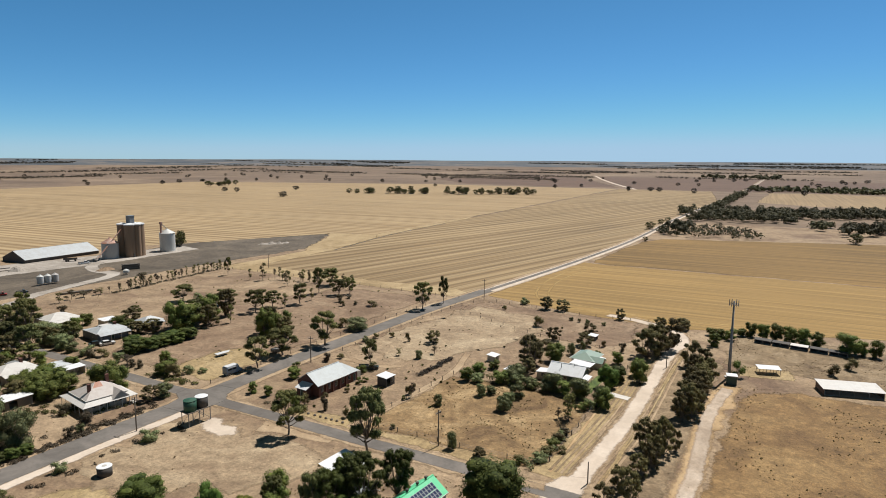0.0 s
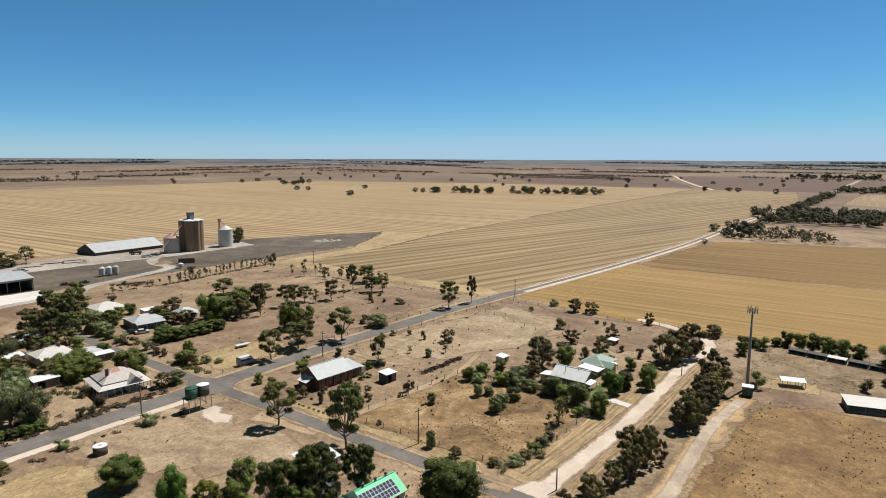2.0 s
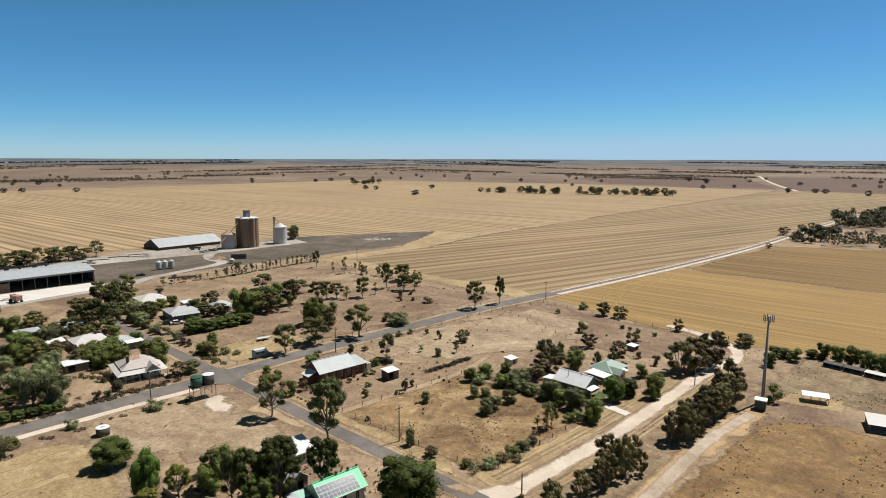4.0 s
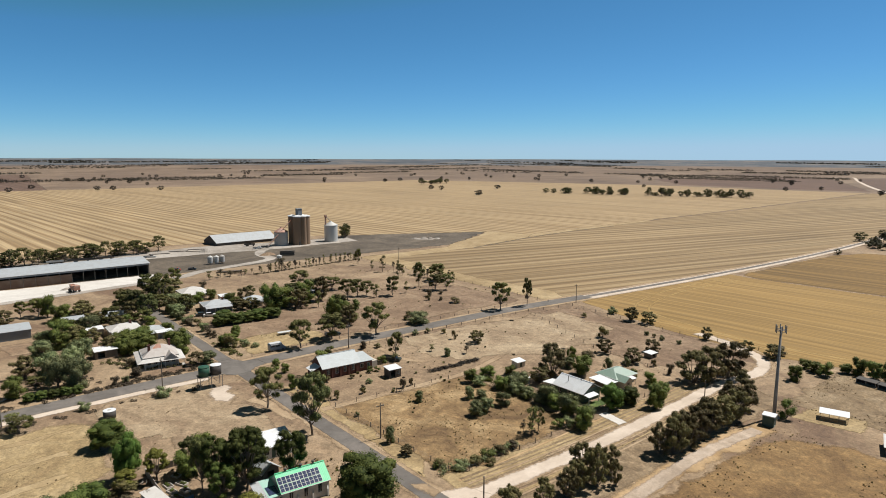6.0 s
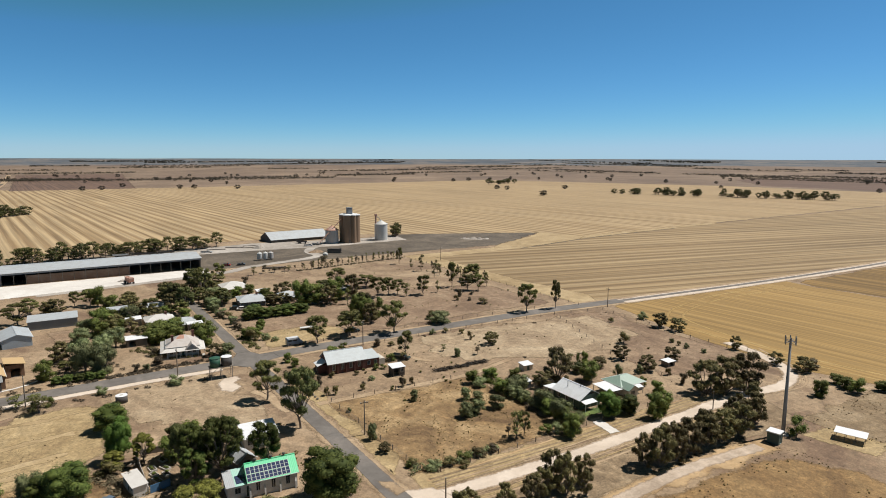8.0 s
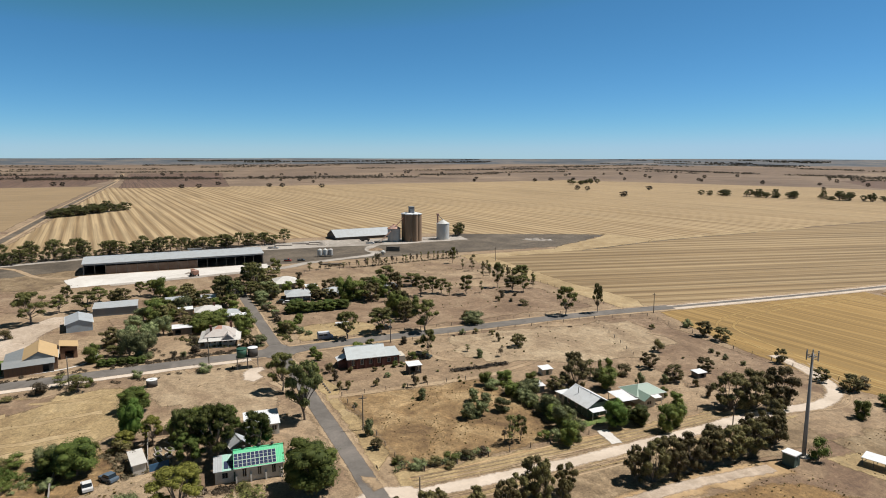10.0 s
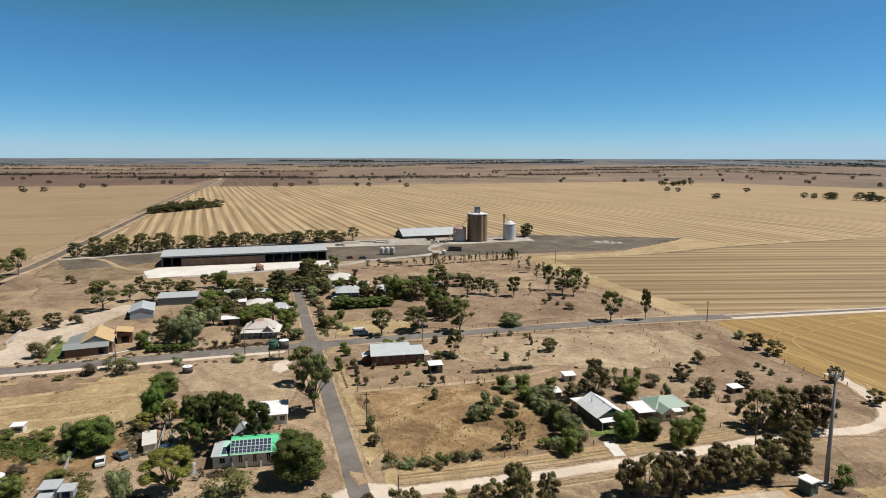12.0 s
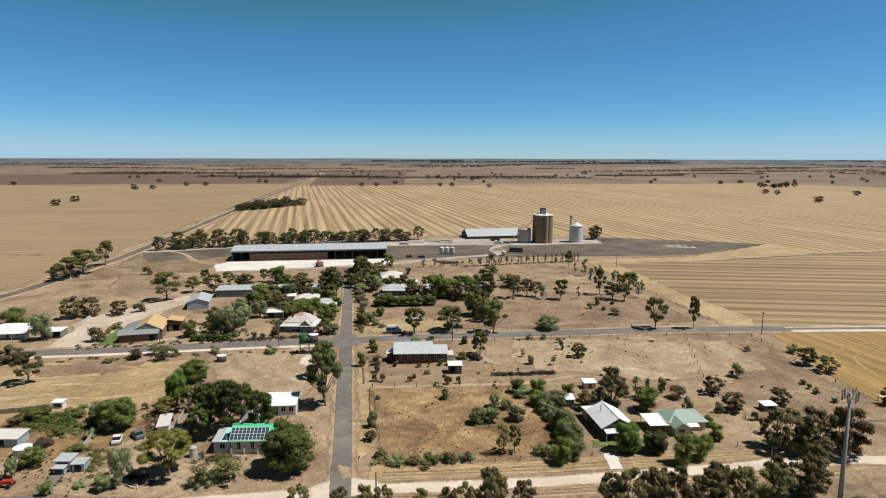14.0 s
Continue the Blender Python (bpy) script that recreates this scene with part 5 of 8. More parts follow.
# blocks north-east of the junction: bush
for x, y, h, w in (
        (-117.0, 135.1, 2.4, 3.3), (-114.1, 145.8, 2.6, 3.3), (-111.9, 149.8, 1.5, 2.6), (-94.6, 134.4, 1.8, 2.3),
        (-78.3, 130.2, 1.2, 1.4), (-82.8, 124.0, 1.8, 1.8), (-71.9, 114.5, 1.4, 1.4), (-115.2, 168.2, 2.0, 2.7),
        (-114.4, 172.8, 1.8, 2.4), (-110.0, 176.4, 1.8, 2.0), (-102.9, 174.6, 3.1, 1.9), (-62.5, 226.9, 1.7, 2.0),
        (-59.2, 226.1, 1.5, 1.6), (-55.9, 225.4, 1.9, 2.0), (-50.0, 225.4, 1.6, 1.9), (-86.9, 244.3, 3.0, 4.5), (-90.9, 231.1, 1.8, 2.4),
):
    plant("bush", x, y, h, w)
for x, y, h, w in (
        (-99.0, 142.0, 2.5, 3.3),
):
    plant("bush", x, y, h, w)
# garden blocks by the old chapel and the shrubs along the street
for x, y, h, w in (
        (-76.4, 66.2, 9.2, 5.2),
):
    plant("lush", x, y, h, w)
for x, y, h, w in (
        (-38.8, 64.8, 7.6, 5.0), (-37.2, 62.2, 3.4, 3.4), (-70.1, 51.1, 4.4, 6.1), (-45.2, 43.8, 4.2, 2.6),
):
    plant("pepper", x, y, h, w)
for x, y, h, w in (
        (-74.0, 45.4, 2.3, 4.7), (-73.7, 43.5, 2.2, 3.6), (-74.1, 33.7, 2.7, 5.1), (-71.0, 33.6, 2.1, 4.7), (-58.4, 44.0, 2.0, 5.6),
        (-39.4, 57.7, 1.5, 2.8), (-54.5, 51.6, 1.7, 4.2), (-61.0, 52.0, 2.1, 3.3), (-63.7, 44.9, 1.8, 2.9), (-71.4, 63.8, 3.0, 5.2),
        (-75.5, 59.3, 1.7, 1.9), (-65.1, 67.1, 2.3, 3.8), (-35.7, 78.8, 3.0, 3.7), (-36.1, 80.9, 3.3, 3.7), (-98.2, 116.2, 3.0, 2.9),
        (-84.6, 114.7, 2.5, 1.9), (-83.9, 116.8, 2.5, 1.8), (-91.5, 115.8, 3.1, 2.3), (-78.9, 133.9, 2.5, 2.2), (-79.0, 136.6, 2.2, 1.6),
):
    plant("bush", x, y, h, w)
for x, y, h, w in (
        (-73.5, 37.1, 3.1, 6.4), (-49.3, 45.5, 3.7, 5.3), (-37.6, 52.7, 2.4, 2.9), (-97.5, 111.8, 4.3, 2.8),
        (-114.9, 116.2, 3.1, 2.9), (-110.1, 116.4, 2.9, 2.8),
):
    plant("green", x, y, h, w)
for x, y, h, w in (
        (-38.3, 82.6, 5.2, 2.7),
):
    plant("thin", x, y, h, w)
# trees and shrubs round the gabled house
for x, y, h, w in (
        (-34.8, 162.9, 6.5, 5.7),
):
    plant("lush", x, y, h, w)
for x, y, h, w in (
        (-33.8, 168.4, 4.6, 5.6),
):
    plant("lushdark", x, y, h, w)
for x, y, h, w in (
        (-33.7, 150.9, 4.4, 4.7), (-39.7, 152.3, 5.2, 5.9), (-47.0, 153.8, 5.1, 5.5), (-58.3, 156.2, 4.6, 6.9), (-53.6, 144.9, 3.6, 4.2),
        (-59.6, 179.4, 3.2, 3.7),
):
    plant("pepper", x, y, h, w)
for x, y, h, w in (
        (-68.8, 155.2, 3.9, 5.2), (-70.2, 150.4, 3.9, 4.4), (-29.4, 175.8, 5.1, 5.0), (-36.7, 184.0, 3.8, 3.9), (-43.0, 186.4, 2.5, 2.4),
        (-63.6, 186.6, 4.2, 2.5), (-53.5, 177.1, 6.0, 6.6), (-67.1, 162.8, 2.7, 4.0),
):
    plant("green", x, y, h, w)
for x, y, h, w in (
        (-38.5, 139.9, 6.0, 2.9),
):
    plant("gum", x, y, h, w)
for x, y, h, w in (
        (-36.9, 144.8, 2.2, 3.2), (-36.0, 146.9, 2.7, 3.7), (-34.4, 148.0, 2.2, 2.1), (-61.2, 181.2, 5.2, 1.7), (-59.5, 188.5, 3.1, 5.2),
        (-51.3, 186.3, 4.5, 3.0), (-49.7, 193.6, 3.1, 2.4), (-70.9, 213.2, 3.9, 4.3), (-44.1, 199.1, 2.2, 2.0), (-37.7, 196.3, 3.2, 2.7),
):
    plant("bush", x, y, h, w)
for x, y, h, w in (
        (-58.6, 170.5, 9.7, 8.0), (-60.7, 199.4, 4.6, 5.0), (-50.0, 197.6, 4.6, 5.4), (-57.7, 164.0, 4.6, 5.6),
):
    plant("mallee", x, y, h, w)
for x, y, h, w in (
        (-62.0, 178.7, 5.8, 3.0),
):
    plant("thin", x, y, h, w)
for x, y, h, w in (
        (-150.5, 66.5, 7.0, 7.4), (-135.6, 70.9, 8.2, 7.2),
):
    plant("pepper", x, y, h, w)
# green hedge from the paddock corner to the gabled house
for x, y, h, w in (
        (-61.5, 153.1, 3.4, 5.2), (-56.5, 153.3, 3.2, 5.0), (-52.7, 153.3, 2.8, 4.2), (-48.0, 153.0, 3.2, 5.0), (-43.6, 152.7, 3.8, 5.4), (-39.2, 152.3, 4.0, 5.0), (-67.0, 150.5, 2.4, 4.2), (-60.6, 144.4, 2.2, 3.6), (-54.0, 137.7, 2.2, 3.8),
):
    plant("pepper" if h < 3.3 else "green", x, y, h, w)
# low clipped dark hedge along the main road
for x, y, h, w in (
        (-132.8, 59.2, 2.2, 3.2), (-132.4, 61.8, 2.3, 3.2), (-132.0, 64.4, 2.2, 3.2), (-131.6, 67.0, 2.3, 3.2), (-131.2, 69.6, 2.1, 3.0),
):
    ob = tagged(plant("lushdark", x, y, h, w, "low hedge by the main road"), "low dark-green clipped hedge shrub beside the main road", "shrub")
    ob.name = "hedge_shrub"
# dense dark hedge before the street houses
for x, y, h, w in (
        (-170.4, 123.4, 5.2, 6.4), (-170.0, 128.2, 5.0, 7.0), (-170.2, 133.0, 4.6, 7.0), (-169.6, 138.0, 4.7, 7.2), (-169.4, 143.0, 4.6, 6.6), (-174.0, 126.0, 5.4, 6.6),
):
    ob = tagged(plant("lushdark", x, y, h * 0.85, w, "dark hedge by the houses"), "dense dark-green hedge shrub before the street houses", "shrub")
    ob.name = "hedge_shrub"
for x, y, h, w in (
        (-57.2, 80.6, 12.4, 8.0), (-54.6, 88.2, 10.8, 6.2), (-60.6, 76.8, 10.8, 6.4), (-62.0, 83.4, 10.0, 6.0), (-56.0, 75.6, 8.0, 5.4),
):
    plant("lushgum", x, y, h, w)
# the dense tall trees by the street, the side street's far end and the yard
for x, y, h, w in (
        (-70.1, 101.7, 14.2, 8.4), (-194.0, 105.8, 10.5, 7.4), (-238.1, 118.8, 10.0, 8.0), (-201.5, 103.6, 11.0, 8.0), (-183.4, 158.6, 9.0, 8.5), (-62.6, 74.8, 10.6, 4.4), (-71.6, 75.8, 7.0, 4.4),
):
    plant("darkgum", x, y, h, w)
for x, y, h, w in (
        (-41.0, 72.6, 9.2, 9.8), (-72.2, 70.0, 6.4, 4.8), (-72.4, 64.6, 3.8, 4.4),
):
    plant("wattle", x, y, h, w)
# garden trees and shrubs crowding the house blocks
for x, y, h, w in (
        (-219.6, 90.0, 6.2, 7.0), (-221.8, 62.8, 5.6, 6.4), (-171.4, 8.0, 8.4, 8.2), (-173.2, 13.8, 7.8, 7.6), (-178.8, 84.0, 4.6, 6.0),
        (-186.0, 80.8, 5.0, 6.6), (-199.0, 90.2, 5.4, 6.2), (-189.0, 138.5, 4.6, 6.4), (-205.0, 148.0, 5.2, 7.0), (-186.2, 143.0, 5.0, 6.6),
):
    plant("mallee", x, y, h, w)
for x, y, h, w in (
        (-217.4, 83.6, 6.0, 7.0), (-176.8, 74.5, 5.6, 6.6), (-178.8, 80.4, 4.6, 5.8), (-160.3, 87.9, 4.8, 6.2), (-167.4, 94.2, 4.6, 6.6), (-173.6, 106.0, 3.8, 4.8),
        (-190.8, 97.6, 4.8, 5.6), (-184.8, 103.8, 4.4, 5.4), (-211.0, 131.0, 4.6, 6.0), (-199.4, 139.4, 5.2, 5.8),
):
    plant("green", x, y, h, w)
for x, y, h, w in (
        (-132.8, 104.0, 3.6, 4.6), (-199.8, 116.4, 4.2, 5.4), (-205.2, 117.2, 4.4, 5.2), (-188.6, 115.6, 3.4, 4.4), (-183.6, 71.6, 5.2, 6.8), (-171.8, 68.4, 5.0, 6.6),
):
    plant("pepper", x, y, h, w)
for x, y, h, w in (
        (-14.9, 182.6, 7.0, 5.4), (-14.7, 170.0, 7.4, 5.0), (-15.1, 159.0, 7.0, 5.0),
):
    plant("mallee", x, y, h, w)
# low grey shrubs at the paddock corner and round the hall
for x, y, h, w in (
        (-37.8, 115.6, 1.9, 3.6), (-37.4, 119.0, 1.7, 3.2), (-37.0, 122.4, 2.0, 3.8), (-37.0, 126.2, 1.8, 3.4), (-36.6, 129.6, 1.6, 3.0),
        (-34.8, 121.0, 1.4, 2.4), (-41.2, 113.2, 1.5, 2.8), (-96.2, 121.6, 1.6, 2.2), (-85.3, 125.5, 1.2, 2.0), (-93.9, 128.0, 1.3, 1.8),
        (-88.0, 129.4, 1.5, 2.2), (-94.0, 136.5, 1.4, 2.0), (-4.4, 188.4, 4.6, 4.2),
):
    plant("bush", x, y, h, w)
# tall trees at the far end of the side street
for x, y, h, w in (
        (-208.2, 103.2, 9.5, 9.6), (-208.8, 114.6, 6.4, 6.8), (-230.3, 119.4, 9.3, 9.0), (-194.1, 93.5, 7.6, 7.6), (-189.8, 103.6, 5.6, 6.4),
):
    plant("gum", x, y, h, w)


def belt(kind, a, b, n, h, w, spread=4.0, seed=1, put=None):
    """A row of trees between two places."""
    r = random.Random(seed)
    for i in range(n):
        t = (i + r.uniform(-0.6, 1.6)) / n
        (put or plant_far)(kind if kind == "thin" or r.random() < 0.8 else "mallee", a[0] + (b[0] - a[0]) * t + r.uniform(-spread, spread), a[1] + (b[1] - a[1]) * t + r.uniform(-spread, spread) * 0.4,
              h * r.uniform(0.7, 1.25), w * r.uniform(0.75, 1.3))


belt("gum", (-350, -2), (-363, 40), 9, 9.5, 9, 5, 1)
belt("mallee", (-346, -4), (-360, 40), 8, 6, 8, 4, 2)
belt("gum", (-363, 44), (-370, 168), 26, 8.5, 9, 5, 3)
belt("mallee", (-362, 44), (-369, 165), 14, 4.2, 7, 4, 12)
belt("thin", (-255, 176), (-261, 246), 34, 4.6, 1.9, 1.6, 4, plant)
belt("thin", (-214, 236), (-176, 240), 16, 5.6, 2.2, 4, 13, plant)
belt("thin", (-258, 150), (-256, 176), 6, 4, 3.0, 2, 5, plant)
belt("darkgum", (-648, 4), (-722, 64), 14, 10, 14, 10, 6)
belt("mallee", (-650, 8), (-716, 62), 12, 8, 12, 9, 7)
belt("darkgum", (-630, 895), (-350, 1022), 34, 11, 13, 14, 8)
belt("mallee", (-600, 900), (-360, 1020), 14, 8, 12, 10, 9)
belt("darkgum", (-1030, 940), (-1030, 1015), 12, 10, 14, 14, 10)
for x, y, h in ((-88, 568, 7), (-86, 619, 5), (-82, 640, 5), (61, 540, 8), (-77.5, 482, 3.5)):
    plant_far("mallee", x, y, h, h * 1.3)
belt("gum", (-352, 292), (-356, 303), 4, 8.5, 7, 3, 11)

join_far("far_timber", "rows and clumps of paddock trees standing far off")


def woods(name, corners, spacing, height, seed, label, material=None, gap=0.22):
    """A far wood as one mass: leaf clumps over a four-cornered piece of land."""
    r = random.Random(seed)
    a, b, c, d = (Vector((*p, 0)) for p in corners)
    blobs = []
    long, wide = ((b - a).length + (c - d).length) / 2, ((d - a).length + (c - b).length) / 2
    nu, nv = max(1, int(long / spacing)), max(1, int(wide / spacing))
    for i in range(nu):
        for j in range(nv):
            if r.random() < gap:
                continue
            u, v = (i + r.random()) / nu, (j + r.random()) / nv
            p = (a.lerp(b, u)).lerp(d.lerp(c, u), v)
            h = height * r.uniform(0.55, 1.25)
            z = rise(p.length)
            s = spacing * r.uniform(0.38, 0.72)
            blobs.append(((p.x, p.y, z + h * 0.42), (s, s, h * 0.45)))
            blobs.append(((p.x + r.uniform(-s, s) * .6, p.y + r.uniform(-s, s) * .6, z + h * 0.72), (s * 0.6, s * 0.6, h * 0.30)))
    me = leaf_mass(name, blobs, min(60000, len(blobs) * (46 if material is None and spacing > 7 and height < 10.5 and spacing < 13 else 12)), spacing * (0.125 if spacing < 13 else 0.24), material or M_L_WOOD, seed)
    return tagged(new(name, me), label, "trees", kind="stuff")


woods("wood", ((-79, 528), (-55, 526), (-57, 618), (-72, 622)), 8, 7, 21, "dense olive mallee scrub beside the main road", gap=0.15)
woods("wood", ((-53, 524), (1, 524), (-4, 578), (-58, 618)), 6.5, 5, 22, "broken mallee scrub with bare pale ground between", gap=0.45)
woods("wood", ((-53, 522), (1, 522), (0, 536), (-52, 540)), 7, 6, 30, "line of olive mallee along the paddock edge", gap=0.15)
woods("wood", ((-67, 655), (31, 682), (36, 812), (-60, 800)), 8.6, 9, 23, "broad belt of olive mallee wood", gap=0.12)
woods("wood", ((34, 735), (129, 775), (148, 880), (36, 805)), 8.6, 9, 24, "broad belt of olive mallee wood", gap=0.12)
woods("wood", ((129, 775), (420, 880), (440, 970), (148, 870)), 12, 9, 29, "broad belt of olive mallee wood")
woods("wood", ((-58, 815), (-48, 843), (-27, 1205), (-39, 1200)), 8.5, 9, 25, "roadside belt of dark trees")
woods("wood", ((-81, 718), (-74, 735), (-72, 790), (-84, 770)), 8, 8.5, 31, "clump of trees on the far side of the road", gap=0.1)
woods("wood", ((57, 587), (330, 560), (330, 660), (63, 655)), 9, 9, 26, "olive mallee wood across the paddock")
woods("wood", ((32, 637), (51, 614), (56, 668), (36, 672)), 8, 7, 32, "low olive mallee scrub", gap=0.25)
woods("wood", ((-22, 1376), (520, 1310), (530, 1400), (-24, 1430)), 14, 10, 27, "far belt of dark trees", gap=0.1)
woods("wood", ((-189, 2300), (35, 2280), (40, 2360), (-195, 2400)), 20, 12, 28, "far belt of dark trees")
far_rng = random.Random(5)
for i in range(66):
    # broken rows and clumps on the far plain, all round the view
    ang = radians(84 + i * 1.8 + far_rng.uniform(-1, 1))
    dist = far_rng.choice((1750, 2100, 2500, 2900, 3300, 3700, 4200)) * far_rng.uniform(0.95, 1.08)
    length, deep = dist * far_rng.uniform(0.03, 0.14), far_rng.uniform(18, 60)
    c = Vector((math.cos(ang), math.sin(ang), 0)) * dist
    u = Vector((0.05, 1, 0)) if far_rng.random() < 0.55 else Vector((1, -0.05, 0))
    u = (u if abs(u.dot(c.normalized())) < 0.75 else Vector((-u.y, u.x, 0))).normalized()
    w = Vector((-u.y, u.x, 0))
    p = [c - u * length, c + u * length, c + u * length + w * deep, c - u * length + w * deep]
    woods("far_trees", [(q.x, q.y) for q in p], dist * 0.0034, 6.8, 100 + i, "dark broken line of trees on the far plain", M_L_FAR, far_rng.uniform(0.08, 0.55))
for i in range(150):
    # lone paddock trees
    ang = radians(70 + far_rng.random() * 125)
    dist = 1150 + 1150 * far_rng.random() ** 0.8
    x, y = dist * math.cos(ang), dist * math.sin(ang)
    if x < -420 and y > 20 and dist < 1350 and far_rng.random() < 0.8:
        continue
    plant_far("mallee", x, y, far_rng.uniform(6, 10), far_rng.uniform(8, 14))
for x, y, w in ((-667, 757, 15), (-1233, 1042, 14), (-857, 821, 12), (-825, 818, 10), (-832, -230, 13), (-762, -226, 13), (-1158, -216, 13), (-1369, -542, 14), (-1132, 416, 12), (-1190, 353, 12), (-1216, 200, 12), (-1216, 170, 12), (-1200, 330, 12)):
    plant_far("mallee", x, y, 8, w)
join_far("paddock_trees", "lone trees scattered over the far plain")


# ---- buildings: local x runs along the ridge; with a turn near 90 the side at y0 faces the camera's side ----
def hall():
    h = thing("brick_hall", -100.9, 129.1, 82.8, "red-brick hall with a white corrugated gable roof", "hall")
    wins = [win(s, 0.9, 1.0, 2.7) for s in (1.2, 3.7, 6.2, 8.7)]
    four_walls(h, -7.2, 3.8, -3.6, 3.6, 3.2, M_BRICK, south=wins, north=wins, gable=2.4)
    gable_roof(h, -7.2, 3.8, -3.6, 3.6, 3.2, 5.6, M_HALL_ROOF, 0.35)
    for s in (-7.1, -4.75, -2.25, 0.25, 2.7):
        part("buttress", boxes((s, s + 0.45, -4.0, -3.61, 0, 2.6)), M_BRICK, h)
    four_walls(h, 3.81, 8.2, -3.0, 3.0, 2.7, M_BRICK, south=[win(0.7), door(2.8)], east=[win(2.0)])
    part("annex_roof", slab(((3.4, -3.4, 2.75), (8.6, -3.4, 2.75), (8.6, 3.4, 3.5), (3.4, 3.4, 3.5)), 0.09), M_HALL_ROOF, h, "white skillion annex roof")
    four_walls(h, -9.4, -7.21, -1.6, 1.6, 2.3, M_BRICK, west=[(0.9, 1.0, 0.02, 2.05, "door")])
    part("porch_roof", slab(((-9.8, -2.0, 2.3), (-7.2, -2.0, 3.3), (-7.2, 2.0, 3.3), (-9.8, 2.0, 2.3)), 0.08), M_WHITE_ROOF, h, "white porch roof")
    part("lean_to_wall", boxes((8.21, 10.2, -2.4, 2.4, 0, 2.0)), M_CREAM, h)


def simple_shed(name, x, y, turn, L, W, h, rise_, wall_mat, roof_mat, label, category, front=(), open_front=False, over=0.25, posts=0):
    """A shed with a skillion roof; its front is the side at y0."""
    s = thing(name, x, y, turn, label, category)
    x0, x1, y0, y1 = -L / 2, L / 2, -W / 2, W / 2
    if not open_front:
        wall(s, (x0, y0), (x1, y0), h, wall_mat, front, 0.1)
    wall(s, (x1, y0 + 0.1), (x1, y1 - 0.1), h, wall_mat, (), 0.1)
    wall(s, (x1, y1), (x0, y1), h, wall_mat, (), 0.1)
    wall(s, (x0, y1 - 0.1), (x0, y0 + 0.1), h, wall_mat, (), 0.1)
    part("roof", slab(((x0 - over, y0 - over, h + 0.1), (x1 + over, y0 - over, h + 0.1), (x1 + over, y1 + over, h + rise_ + 0.1), (x0 - over, y1 + over, h + rise_ + 0.1)), 0.08), roof_mat, s)
    part("floor", boxes((x0 + 0.1, x1 - 0.1, y0 + 0.1, y1 - 0.1, 0, 0.08)), M_CONC2, s)
    for i in range(posts):
        px = x0 + 0.1 + (L - 0.3) * i / max(1, posts - 1)
        part("post", boxes((px, px + 0.14, y0 + 0.02, y0 + 0.16, 0.08, h)), M_STEELPOST, s)
    return s


def gable_shed(name, x, y, turn, L, W, h, ridge, wall_mat, roof_mat, label, category, south=(), east=(), north=(), west=(), over=0.3):
    s = thing(name, x, y, turn, label, category)
    four_walls(s, -L / 2, L / 2, -W / 2, W / 2, h, wall_mat, south, east, north, west, ridge - h, 0.12)
    gable_roof(s, -L / 2, L / 2, -W / 2, W / 2, h, ridge, roof_mat, over)
    return s


